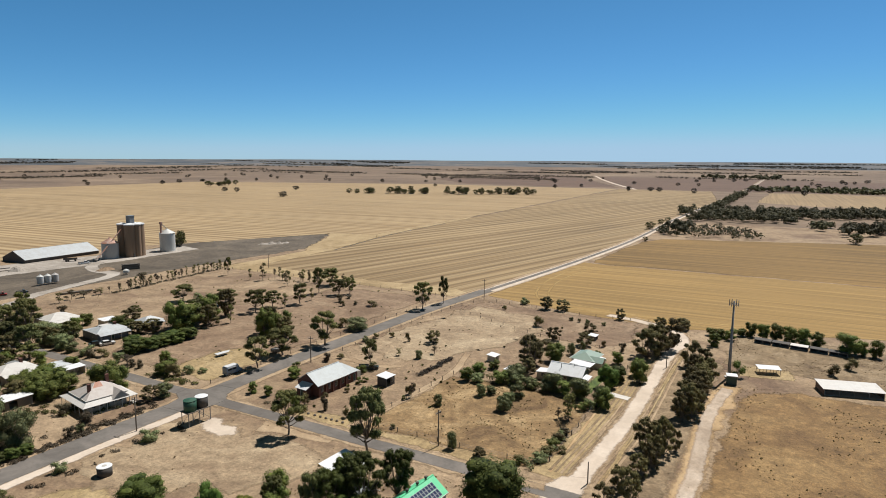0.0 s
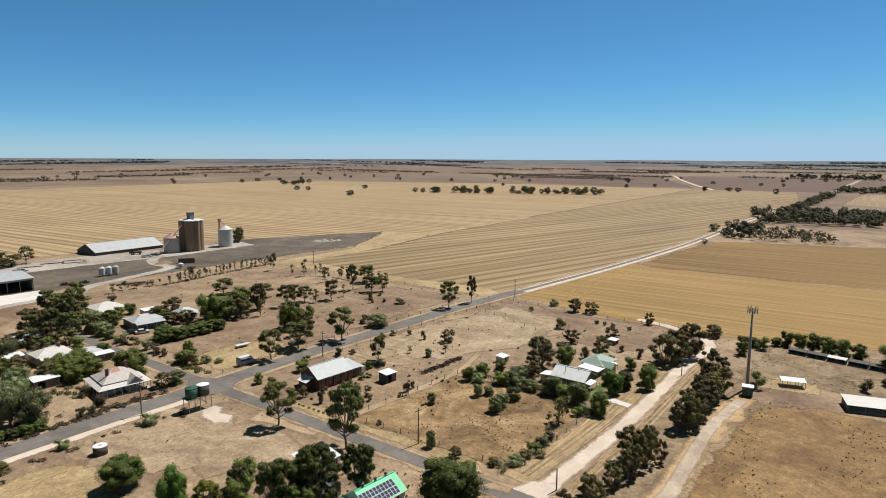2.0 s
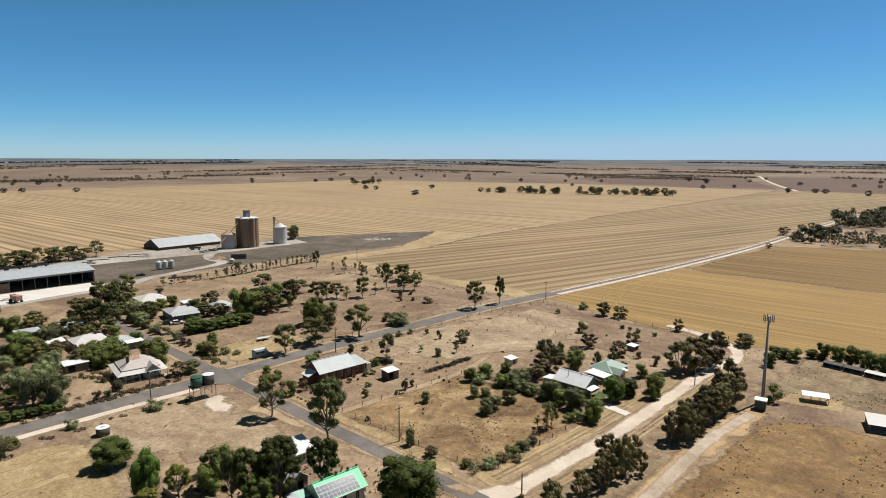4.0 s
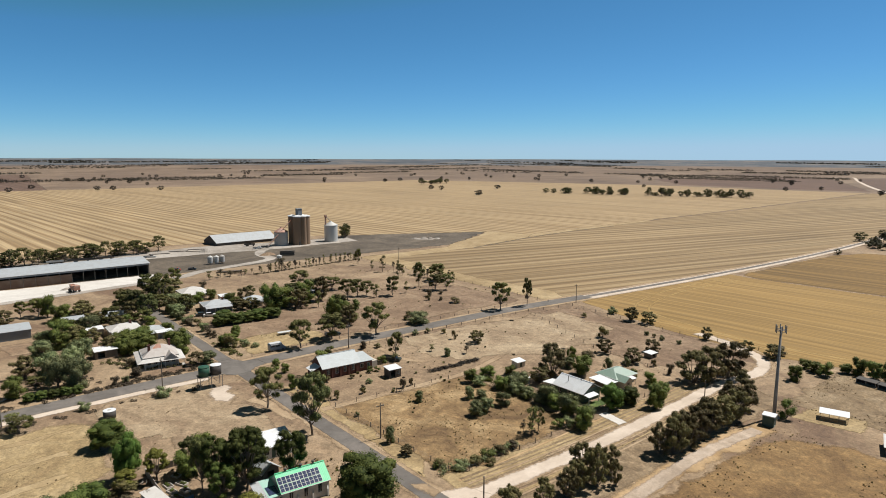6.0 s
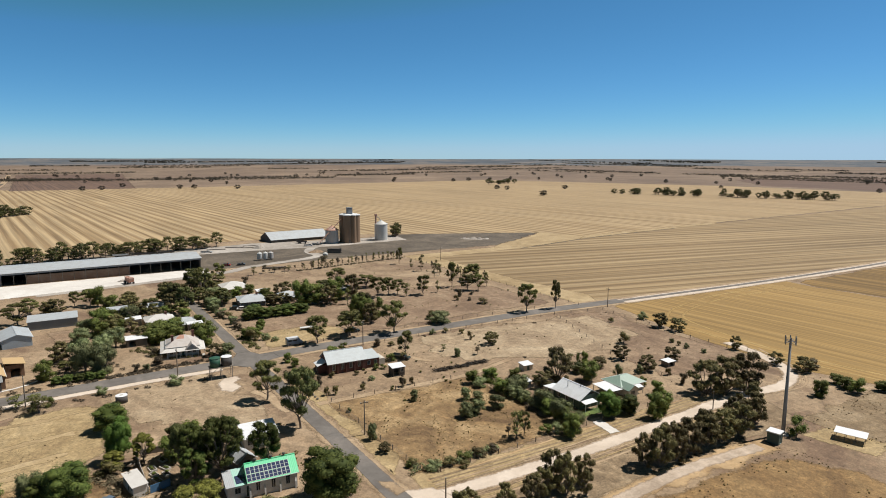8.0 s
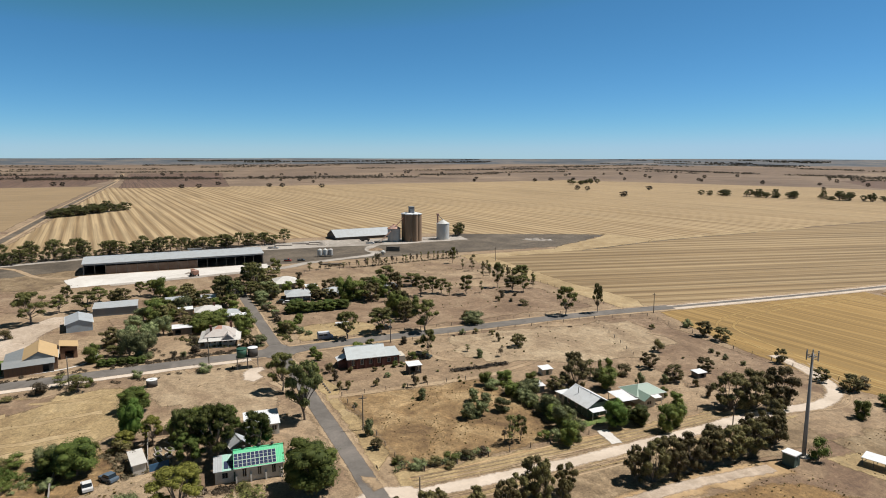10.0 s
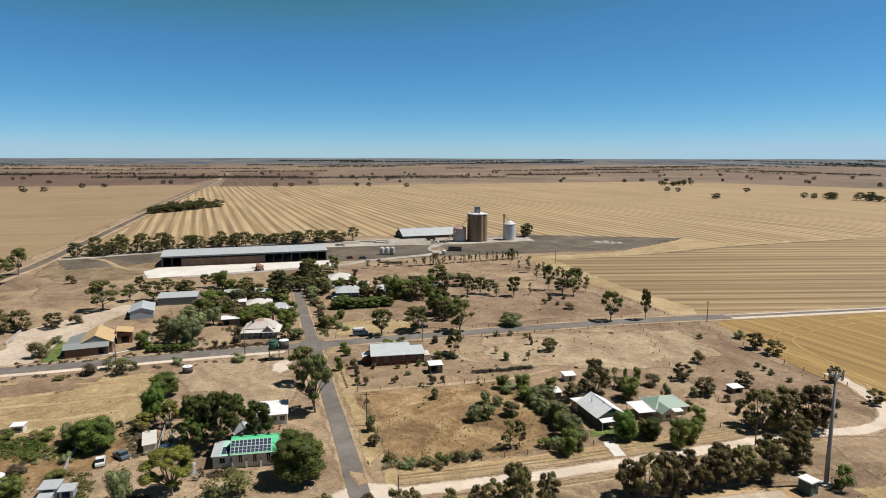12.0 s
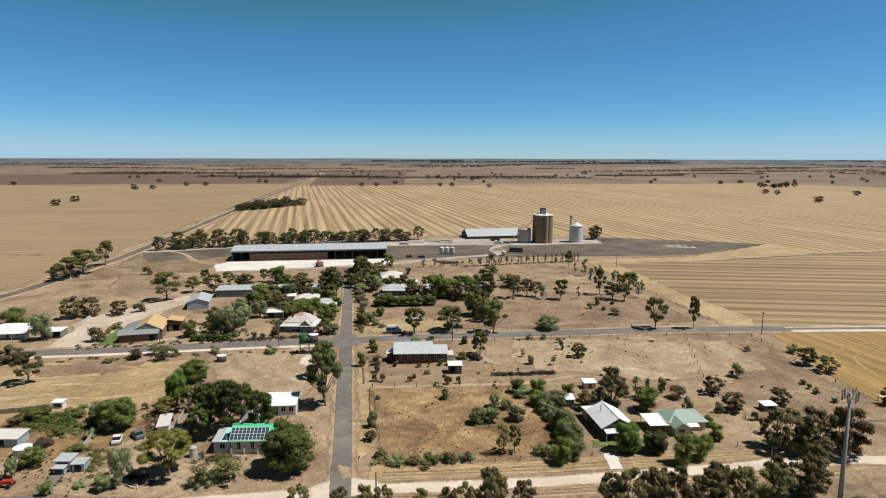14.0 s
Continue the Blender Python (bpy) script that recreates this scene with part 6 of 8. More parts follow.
def solar_house():
    h = thing("old_chapel_house", -50.4, 87.6, 82, "white stone former chapel with bright green roof and solar panels", "house")
    wins = [(s, 0.8, 0.9, 2.4, "window") for s in (1.2, 3.9, 6.5)]
    four_walls(h, -4.3, 4.3, -3.0, 3.0, 3.0, M_STONE, south=wins, north=wins, gable=2.0)
    gable_roof(h, -4.3, 4.3, -3.0, 3.0, 3.0, 5.0, M_BRIGHT_GREEN, 0.3)
    for s in (1.2, 3.9, 6.5):
        for r, y0, mat_, name in ((0.52, -3.03, M_FRAME, "arch_surround"), (0.40, -3.045, M_GLASS, "arch_pane")):
            rim = [(-4.3 + s + 0.4 + r * math.cos(i * math.pi / 8), 2.38 + r * math.sin(i * math.pi / 8)) for i in range(9)]
            part(name, solid([(px, y0, pz) for px, pz in rim] + [(px, -2.995, pz) for px, pz in rim], [tuple(range(9)), tuple(range(17, 8, -1))] + [(i, i + 1, 10 + i, 9 + i) for i in range(8)] + [(8, 0, 9, 17)]), mat_, h)
    for s in (-4.3, -1.7, 1.0, 3.8):
        part("buttress", solid(((s, -3.5, 0), (s + .3, -3.5, 0), (s + .3, -3.01, 0), (s, -3.01, 0), (s, -3.35, 1.3), (s + .3, -3.35, 1.3), (s + .3, -3.01, 1.8), (s, -3.01, 1.8)), ((3, 2, 1, 0), (4, 5, 6, 7), (0, 1, 5, 4), (1, 2, 6, 5), (2, 3, 7, 6), (3, 0, 4, 7))), M_STONE, h)
    k = 2.0 / 3.0

    def panel(x, y, w, d):
        def z(q):
            return 3.0 + k * (q + 3.0) + 0.15
        p = part("solar_panel", slab(((x, y, z(y)), (x + w, y, z(y)), (x + w, y + d, z(y + d)), (x, y + d, z(y + d))), 0.04), M_FRAME, h, "dark blue solar panel in a pale frame")
        for i in range(2):
            q0, q1 = y + 0.04 + i * (d / 2 - 0.02), y + d / 2 - 0.02 + i * (d / 2 - 0.02)
            part("cell_sheet", slab(((x + .04, q0, z(q0) + .012), (x + w - .04, q0, z(q0) + .012), (x + w - .04, q1, z(q1) + .012), (x + .04, q1, z(q1) + .012)), 0.01), M_PANEL, p)
    for i in range(10):
        for j in range(2):
            panel(-4.5 + i * 0.765, -3.16 + j * 1.22, 0.72, 1.16)
    four_walls(h, -7.9, -4.31, -2.6, 2.6, 2.5, M_STONE, south=[win(1.2), door(3.2)], gable=0)
    part("annex_roof", slab(((-8.2, -2.9, 2.55), (-6.6, -2.9, 2.55), (-6.6, 2.9, 3.1), (-8.2, 2.9, 3.1)), 0.08), M_ZINC, h, "grey corrugated annex roof")
    part("annex_roof", slab(((-6.59, -2.9, 2.55), (-4.4, -2.9, 2.55), (-4.4, 2.9, 3.1), (-6.59, 2.9, 3.1)), 0.08), M_AQUA_ROOF, h, "faded aqua annex roof")
    for px in (-2.6, 0.2, 2.6):
        part("ridge_vent", turned(px, 0.1, ((0.16, 4.9), (0.16, 5.3), (0.3, 5.36), (0.3, 5.6), (0.1, 5.7)), 10), M_DARK_WALL, h, "dark roof ventilator")
    for i in range(2):
        for j in range(2):
            x, y = -6.3 + i * 0.9, -2.2 + j * 1.3
            z0, z1 = 2.55 + (y + 2.9) * 0.095 + 0.08, 2.55 + (y + 4.1) * 0.095 + 0.08
            part("solar_panel", slab(((x, y, z0), (x + .82, y, z0), (x + .82, y + 1.2, z1), (x, y + 1.2, z1)), 0.04), M_PANEL, h)
    t = thing("rainwater_tank", -48.2, 75.6, 0, "small pale concrete rainwater tank beside the house", "tank")
    part("tank_wall", turned(0, 0, ((0.75, 0), (0.75, 1.9))), M_CONC2, t)
    part("lid", turned(0, 0, ((0.8, 1.9), (0.8, 1.98), (0.1, 2.15))), M_ZINC, t)


def gable_house():
    h = thing("gabled_house", -45.7, 164.1, -2.7, "dark green weatherboard house under a broad white gable roof", "house")
    four_walls(h, -4.7, 4.5, -3.4, 3.4, 2.6, M_DKGREEN, south=[win(1.2), win(4.2), door(6.9)], east=[win(0.7, 0.9), door(2.4), win(4.6, 0.9)], gable=1.8)
    gable_roof(h, -4.7, 4.5, -3.4, 3.4, 2.6, 4.45, M_WHITE_ROOF, 0.4)
    part("gable_boards", solid(((4.53, -1.5, 3.3), (4.53, 1.5, 3.3), (4.53, 0.9, 3.75), (4.53, -0.9, 3.75), (4.57, -1.5, 3.3), (4.57, 1.5, 3.3), (4.57, 0.9, 3.75), (4.57, -0.9, 3.75)), ((0, 3, 2, 1), (4, 5, 6, 7), (0, 1, 5, 4), (1, 2, 6, 5), (2, 3, 7, 6), (3, 0, 4, 7))), M_GLASS, h, "dark gable vent boards")
    part("flue", rod((-1.6, -1.6, 3.4), (-1.6, -1.6, 5.0), 0.09), M_STEELPOST, h)
    part("flue", rod((1.6, -0.4, 4.1), (1.6, -0.4, 4.9), 0.09), M_STEELPOST, h)
    part("awning", slab(((4.6, -3.4, 2.25), (6.4, -3.4, 1.95), (6.4, 0.6, 1.95), (4.6, 0.6, 2.25)), 0.06), M_WHITE_ROOF, h, "white front awning")
    for px, py in ((6.3, -3.3), (6.3, 0.5)):
        part("post", boxes((px - .06, px + .06, py - .06, py + .06, 0, 1.97)), M_FRAME, h)
    four_walls(h, -7.9, -4.71, -3.6, -0.4, 2.1, M_CREAM, south=[win(1.2)])
    part("lean_to_roof", slab(((-8.2, -3.9, 2.15), (-4.72, -3.9, 2.45), (-4.72, -0.1, 2.45), (-8.2, -0.1, 2.15)), 0.08), M_WHITE_ROOF, h, "white lean-to roof")


def green_house():
    h = thing("green_roofed_house", -44.4, 180.6, 84, "cream cottage with a sage-green hipped roof", "house")
    h.scale = (0.92, 1.0, 0.76)
    four_walls(h, -4.2, 4.8, -2.6, 3.8, 2.8, M_CREAM, south=[win(4.6), win(6.6)], east=[win(1.5), win(4)])
    hip_roof(h, -4.2, 4.8, -2.6, 3.8, 2.8, 4.9, M_GREEN_ROOF)
    four_walls(h, -4.0, -0.6, -5.2, -2.61, 2.7, M_CREAM, south=[win(0.9, 1.5)], gable=1.2, gable_ends="y")
    part("gable_roof_slope", slab(((-4.4, -5.6, 2.45), (-4.4, -1.0, 2.45), (-2.3, -1.0, 4.05), (-2.3, -5.6, 4.05)), 0.08), M_GREEN_ROOF, h)
    part("gable_roof_slope", slab(((-2.3, -5.6, 4.05), (-2.3, -1.0, 4.05), (-0.2, -1.0, 2.45), (-0.2, -5.6, 2.45)), 0.08), M_GREEN_ROOF, h)
    part("porch_roof", slab(((-0.2, -4.6, 2.3), (2.4, -4.6, 2.3), (2.4, -2.7, 2.75), (-0.2, -2.7, 2.75)), 0.07), M_WHITE_ROOF, h, "white porch roof")
    for px in (0.0, 2.2):
        part("post", boxes((px, px + .12, -4.5, -4.38, 0, 2.25)), M_FRAME, h)
    part("carport_roof", slab(((-9.4, -3.6, 2.4), (-4.5, -3.6, 2.4), (-4.5, 2.6, 2.75), (-9.4, 2.6, 2.75)), 0.08), M_WHITE_ROOF, h, "flat white carport roof with rust stains")
    for px, py in ((-9.2, -3.4), (-9.2, 2.4), (-6.8, -3.4), (-6.8, 2.4)):
        part("post", boxes((px, px + .1, py, py + .1, 0, 2.35)), M_STEELPOST, h)


def villa():
    h = thing("villa", -143.2, 93.4, 78.6, "old villa with a faded grey hipped roof, rusty patch and verandah", "house")
    h.scale = (0.87, 1.0, 0.97)
    four_walls(h, -5.2, 5.2, -4.6, 4.6, 3.2, M_CREAM, south=[win(1.0), win(3.0), door(4.8), win(6.6), win(8.4)], east=[win(2), win(6)], west=[win(2), win(6)], north=[win(2), win(7)])
    hip_roof(h, -5.2, 5.2, -4.6, 4.6, 3.25, 5.7, M_OLD_ROOF, 0.3)
    part("rusty_patch", slab(((-3.0, -2.6, 4.35), (0.6, -2.6, 4.35), (0.6, -0.1, 5.74), (-0.8, -0.1, 5.74)), 0.03), M_RUST, h, "rust-red roof sheets")
    v = []
    for quad in (((-7.3, -6.9, 2.3), (7.3, -6.9, 2.3), (5.5, -4.9, 2.95), (-5.5, -4.9, 2.95)), ((7.3, -6.9, 2.3), (7.3, 6.6, 2.3), (5.5, 4.8, 2.95), (5.5, -4.9, 2.95)), ((-7.3, 6.6, 2.3), (-7.3, -6.9, 2.3), (-5.5, -4.9, 2.95), (-5.5, 4.8, 2.95))):
        part("verandah_roof", slab(quad, 0.06), M_FADED_ROOF, h)
    part("verandah_floor", boxes((-7.1, 7.1, -6.7, -4.61, 0, 0.2)), M_CONC2, h)
    for i in range(8):
        px = -7.0 + i * 2.0
        part("post", boxes((px - .07, px + .07, -6.75, -6.61, 0.2, 2.3)), M_FRAME, h)
    for i in range(5):
        for px in (-7.1, 7.0):
            part("post", boxes((px, px + .12, -4.2 + i * 2.5, -4.08 + i * 2.5, 0, 2.3)), M_FRAME, h)
    g0 = ((0.6, -6.6, 2.5), (5.2, -6.6, 2.5), (2.9, -6.6, 4.4))
    part("gablet", solid((*g0, (2.9, -1.6, 4.4), (0.6, -3.6, 2.9), (5.2, -3.6, 2.9)), ((0, 1, 2), (0, 2, 3, 4), (1, 5, 3, 2), (0, 4, 5, 1), (4, 3, 5))), M_OLD_ROOF, h, "front gablet")
    part("gablet_face", solid(((1.15, -6.63, 2.62), (4.65, -6.63, 2.62), (2.9, -6.63, 4.1), (1.15, -6.605, 2.62), (4.65, -6.605, 2.62), (2.9, -6.605, 4.1)), ((0, 1, 2), (5, 4, 3), (0, 3, 4, 1), (1, 4, 5, 2), (2, 5, 3, 0))), M_GREY_ROOF, h, "grey gable infill")
    for px, py in ((-3.6, -2.2), (3.2, 2.0)):
        part("chimney", boxes((px, px + .8, py, py + .6, 3.4, 6.1), (px - .08, px + .88, py - .08, py + .68, 6.1, 6.3)), M_BRICK, h)


def tan_house():
    h = thing("tan_roofed_house", -142.0, 43.4, 4, "brown brick building with a tan gabled roof", "house")
    four_walls(h, -7.5, 5.6, -4.4, 4.4, 3.4, M_BROWN_WALL, north=[win(2), win(6), win(10)], gable=2.3)
    gable_roof(h, -7.5, 5.6, -4.4, 4.4, 3.4, 5.7, M_TAN_ROOF, 0.3)
    four_walls(h, 5.61, 7.6, -8.2, 3.4, 2.6, M_DARK_WALL, east=[gap(8.6, 1.6, 2.2)])
    for i in range(9):
        part("verandah_screen", boxes((7.63, 7.67, -8.1 + i * 1.0, -7.16 + i * 1.0, 0.05, 2.5)), M_BROWN_WALL, h)
    part("front_roof", slab(((5.3, -8.6, 3.9), (8.1, -8.6, 2.65), (8.1, 3.8, 2.65), (5.3, 3.8, 3.9)), 0.09), M_GREY_ROOF, h, "blue-grey front roof")
    four_walls(h, -7.0, 5.6, -8.2, -4.41, 2.6, M_BROWN_WALL, south=[win(2), win(6)])
    part("side_roof", slab(((-7.4, -8.6, 2.7), (5.29, -8.6, 2.7), (5.29, -4.0, 3.9), (-7.4, -4.0, 3.9)), 0.09), M_GREY_ROOF, h, "blue-grey side roof")
    part("gable_infill", solid(((5.64, -4.0, 3.75), (5.64, 4.0, 3.75), (5.64, 0, 5.55), (5.72, -4.0, 3.75), (5.72, 4.0, 3.75), (5.72, 0, 5.55)), ((0, 2, 1), (3, 4, 5), (0, 1, 4, 3), (1, 2, 5, 4), (2, 0, 3, 5))), M_GREY_ROOF, h, "dark grey gable infill")
    w = thing("side_wing", -148.6, 49.4, 4, "brown brick wing with a tan roof", "house")
    four_walls(w, -3, 3, -1.4, 3.0, 3.5, M_BROWN_WALL, east=[gap(1.0, 2.2, 2.4)])
    part("roof", slab(((-3.4, -1.6, 4.4), (3.4, -1.6, 4.4), (3.4, 3.4, 3.55), (-3.4, 3.4, 3.55)), 0.1), M_TAN_ROOF, w)


def cottage(x, y, turn, L, W, roof, wall_mat, label, eave=2.7, ridge=4.4, verandah=True, additions=(), chimney=False):
    h = thing("cottage", x, y, turn, label, "house")
    four_walls(h, -L / 2, L / 2, -W / 2, W / 2, eave, wall_mat, south=[win(1.0), door(L * 0.45), win(L * 0.68)], east=[win(W * 0.4)], west=[win(W * 0.4)], north=[win(L * 0.3), win(L * 0.6)])
    hip_roof(h, -L / 2, L / 2, -W / 2, W / 2, eave, ridge, roof)
    if verandah:
        part("verandah_roof", slab(((-L / 2, -W / 2 - 2.4, eave - 0.55), (L / 2, -W / 2 - 2.4, eave - 0.55), (L / 2, -W / 2 - 0.4, eave - 0.02), (-L / 2, -W / 2 - 0.4, eave - 0.02)), 0.06), roof, h)
        for i in range(4):
            px = -L / 2 + 0.1 + i * (L - 0.3) / 3
            part("post", boxes((px, px + .1, -W / 2 - 2.3, -W / 2 - 2.2, 0, eave - 0.55)), M_FRAME, h)
    for i, (ax, aw, ad, ah, mat_) in enumerate(additions):
        # skillion rooms built on behind
        y0 = W / 2 + 0.01
        four_walls(h, ax, ax + aw, y0, y0 + ad, ah, wall_mat, north=[win(aw * 0.4)])
        part("skillion_roof", slab(((ax - .25, y0 - 0.1, ah + 0.45), (ax + aw + .25, y0 - 0.1, ah + 0.45), (ax + aw + .25, y0 + ad + .3, ah + 0.06), (ax - .25, y0 + ad + .3, ah + 0.06)), 0.08), mat_, h)
    if chimney:
        part("chimney", boxes((L * 0.2, L * 0.2 + 0.7, -0.4, 0.3, eave, ridge + 0.6), (L * 0.2 - 0.08, L * 0.2 + 0.78, -0.48, 0.38, ridge + 0.6, ridge + 0.75)), M_BRICK, h)
    return h


def long_shed():
    L, W, e, r = 89.0, 26.0, 5.9, 7.5
    s = thing("grain_shed", -306.0, 92.6, 88, "very long open-fronted grain shed with a pale metal roof", "shed")
    x0, x1, y0, y1 = -L / 2, L / 2, -W / 2, W / 2
    gable_roof(s, x0, x1, y0, y1, e, r, M_ZINC, 0.5, 0.12)
    wall(s, (x1, y0), (x1, y1), e, M_DARK_WALL, (), 0.15, r - e)
    wall(s, (x0, y1), (x0, y0), e, M_STEEL_WALL, (), 0.15, r - e)
    wall(s, (x1, y1), (x0, y1), e, M_DARK_WALL, (), 0.15)
    part("floor", boxes((x0 + .15, x1 - .15, y0, y1 - .15, 0, 0.1)), M_BARE, s)
    bays = 18
    for i in range(bays + 1):
        px = x0 + 0.2 + (L - 0.7) * i / bays
        part("column", boxes((px, px + .22, y0 + .02, y0 + .24, 0.1, e - 0.05)), M_TIMBER, s)
    for i in range(bays):
        a, b = x0 + 0.5 + (L - 0.7) * i / bays, x0 + 0.2 + (L - 0.7) * (i + 1) / bays
        if 2 <= i <= 10:
            part("bay_wall", boxes((a, b, y0 + .1, y0 + .2, 0.1, 4.2)), M_RUSTWALL, s, "rust-brown sheet wall")
    part("fascia", boxes((x0, x1, y0 - .02, y0 + .1, e - 0.9, e - 0.06)), M_STEEL_WALL, s, "grey front fascia")


def silos():
    s = thing("concrete_silo", -343.0, 252.0, 0, "tall cluster of weathered concrete grain silo cells", "silo")
    for cx, cy in ((-3.15, -3.15), (-3.15, 3.15), (3.15, -3.15), (3.15, 3.15)):
        part("cell", turned(cx, cy, ((3.1, 0), (3.1, 19.2)), 48), M_CONCRETE, s)
        part("cell_roof", turned(cx, cy, ((3.35, 19.2), (3.35, 19.75), (0.8, 20.4)), 40), M_WHITE_ROOF, s, "white rimmed cell roof")
    part("star_cell", turned(5.2, 0.2, ((2.1, 0), (2.1, 19.2)), 36), M_CONCRETE, s)
    part("cell_roof", turned(5.2, 0.2, ((2.3, 19.2), (2.3, 19.7), (0.3, 20.2)), 28), M_WHITE_ROOF, s)
    part("core", boxes((-3.3, 3.3, -1.6, 1.6, 0, 19.4), (-1.6, 1.6, -3.3, 3.3, 0, 19.3)), M_CONCRETE, s)
    part("headhouse", boxes((-1.6, 1.8, -1.7, 1.5, 20.0, 24.4)), M_STEEL_WALL, s, "dark grey head house")
    part("headhouse_roof", boxes((-1.8, 2.0, -1.9, 1.7, 24.41, 24.65)), M_GREY_ROOF, s)
    part("loading_door", boxes((6.2, 6.62, -3.8, -2.9, 0.0, 2.2)), M_DARK_WALL, s)
    b = thing("steel_grain_bin", -345.2, 239.2, 0, "old corrugated grain bin with a rusty red cone roof", "grain bin")
    part("bin_wall", turned(0, 0, ((4.6, 0), (4.6, 9.3)), 48), M_GALV, b)
    part("cone_roof", turned(0, 0, ((4.9, 9.2), (4.9, 9.35), (0.6, 12.0), (0.6, 12.4)), 40), M_RUST, b, "rust-red cone roof")
    a = thing("grain_auger", -340.5, 233.0, 0, "long inclined grain conveyor reaching up to the silo", "conveyor")
    part("tube", rod((0, -6, 0.9), (-3.2, 13.5, 17.2), 0.32, 8), M_RUST, a)
    part("truss", rod((0, -6, 2.1), (-3.2, 13.5, 17.0), 0.09, 5), M_STEELPOST, a)
    part("frame", rod((-0.4, -3.4, 0), (-0.6, -2.8, 3.5), 0.1, 5), M_STEELPOST, a)
    part("hopper", turned(0.0, -6.2, ((0.4, 0.2), (1.2, 1.3)), 10), M_STEELPOST, a)
    w = thing("white_grain_bin", -341.2, 276.4, 0, "white steel grain bin with a cone roof and elevator leg", "grain bin")
    part("bin_wall", turned(0, 0, ((4.7, 0), (4.7, 11.6)), 48), M_BINWHITE, w)
    part("cone_roof", turned(0, 0, ((4.95, 11.5), (4.95, 11.65), (0.6, 14.2), (0.6, 14.5)), 40), M_BINWHITE, w)
    part("elevator_leg", boxes((-1.0, 0.0, -4.4, -3.6, 0, 17.6), (-1.2, 0.3, -4.7, -3.3, 17.6, 18.9)), M_RUST, w, "rusty elevator leg")
    part("spout", rod((-0.4, -3.6, 17.8), (0, -0.4, 14.6), 0.22, 6), M_STEELPOST, w)
    part("plinth", turned(0, 0, ((5.1, 0.0), (5.1, 0.35)), 40), M_CONC2, w)
    first = None
    for i in range(3):
        f = thing("field_bin", -300.3 + i * 0.55, 171.9 + i * 3.15, 0, "small silver cone-topped field bin on short legs", "grain bin", "row of field bins")
        part("bin_wall", turned(0, 0, ((0.5, 0.5), (1.5, 1.0), (1.5, 4.2), (0.3, 4.9), (0.3, 5.1)), 28), M_BINWHITE if i < 2 else M_GALV, f)
        for k in range(4):
            q = k * math.pi / 2 + 0.78
            part("leg", rod((1.45 * math.cos(q), 1.45 * math.sin(q), 0), (1.45 * math.cos(q), 1.45 * math.sin(q), 1.6), 0.06, 5), M_STEELPOST, f)


def bulk_shed():
    s = gable_shed("bulk_shed", -379.5, 225.6, 90, 44, 22, 2.0, 6.4, M_DARK_WALL, M_ZINC, "low bulk grain shed with a wide white gable roof", "shed")


def tank_stand():
    s = thing("tank_stand", -113.2, 96.6, 84, "steel tank stand carrying two rainwater tanks", "stand")
    for px in (-2.9, -0.1, 2.7):
        for py in (-1.3, 1.2):
            part("leg", boxes((px, px + .14, py, py + .14, 0, 3.2)), M_STEELPOST, s)
    for py in (-1.3, 1.2):
        part("brace", rod((-2.8, py + .07, 0.4), (0.0, py + .07, 3.0), 0.04, 5), M_STEELPOST, s)
        part("brace", rod((2.8, py + .07, 0.4), (0.0, py + .07, 3.0), 0.04, 5), M_STEELPOST, s)
    part("deck", boxes((-3.1, 3.1, -1.5, 1.5, 3.2, 3.35)), M_TIMBER, s)
    for px, mat_, top, lab in ((-1.5, M_TANKGREEN, M_TANKGREEN, "dark green corrugated rainwater tank on the stand"), (1.5, M_DARK_WALL, M_WHITE_ROOF, "dark rainwater tank with a white lid on the stand")):
        q = pose(-113.2, 96.6, 0, 0, 0, 84) @ Vector((px, 0, 3.35))
        t = thing("water_tank", q.x, q.y, 0, lab, "tank", "tanks on the stand", q.z)
        part("tank_wall", turned(0, 0, ((1.4, 0), (1.4, 2.4)), 28), mat_, t, smooth=True)
        part("lid", turned(0, 0, ((1.45, 2.4), (1.45, 2.5), (0.2, 2.75)), 28), top, t)
    d = thing("concrete_tank", -109.4, 71.4, 0, "round dark concrete tank with a white lid on the grass", "tank")
    part("tank_wall", turned(0, 0, ((1.35, 0), (1.35, 1.75)), 28), M_DARK_WALL, d, smooth=True)
    part("lid", turned(0, 0, ((1.15, 1.72), (1.38, 1.75), (1.38, 1.86), (1.1, 1.9)), 28), M_WHITE_ROOF, d, "white rim of the tank")
    part("cover", turned(0, 0, ((1.1, 1.8), (0.9, 1.84), (0.1, 1.95)), 24), M_CONC2, d, "grey sagging cover")


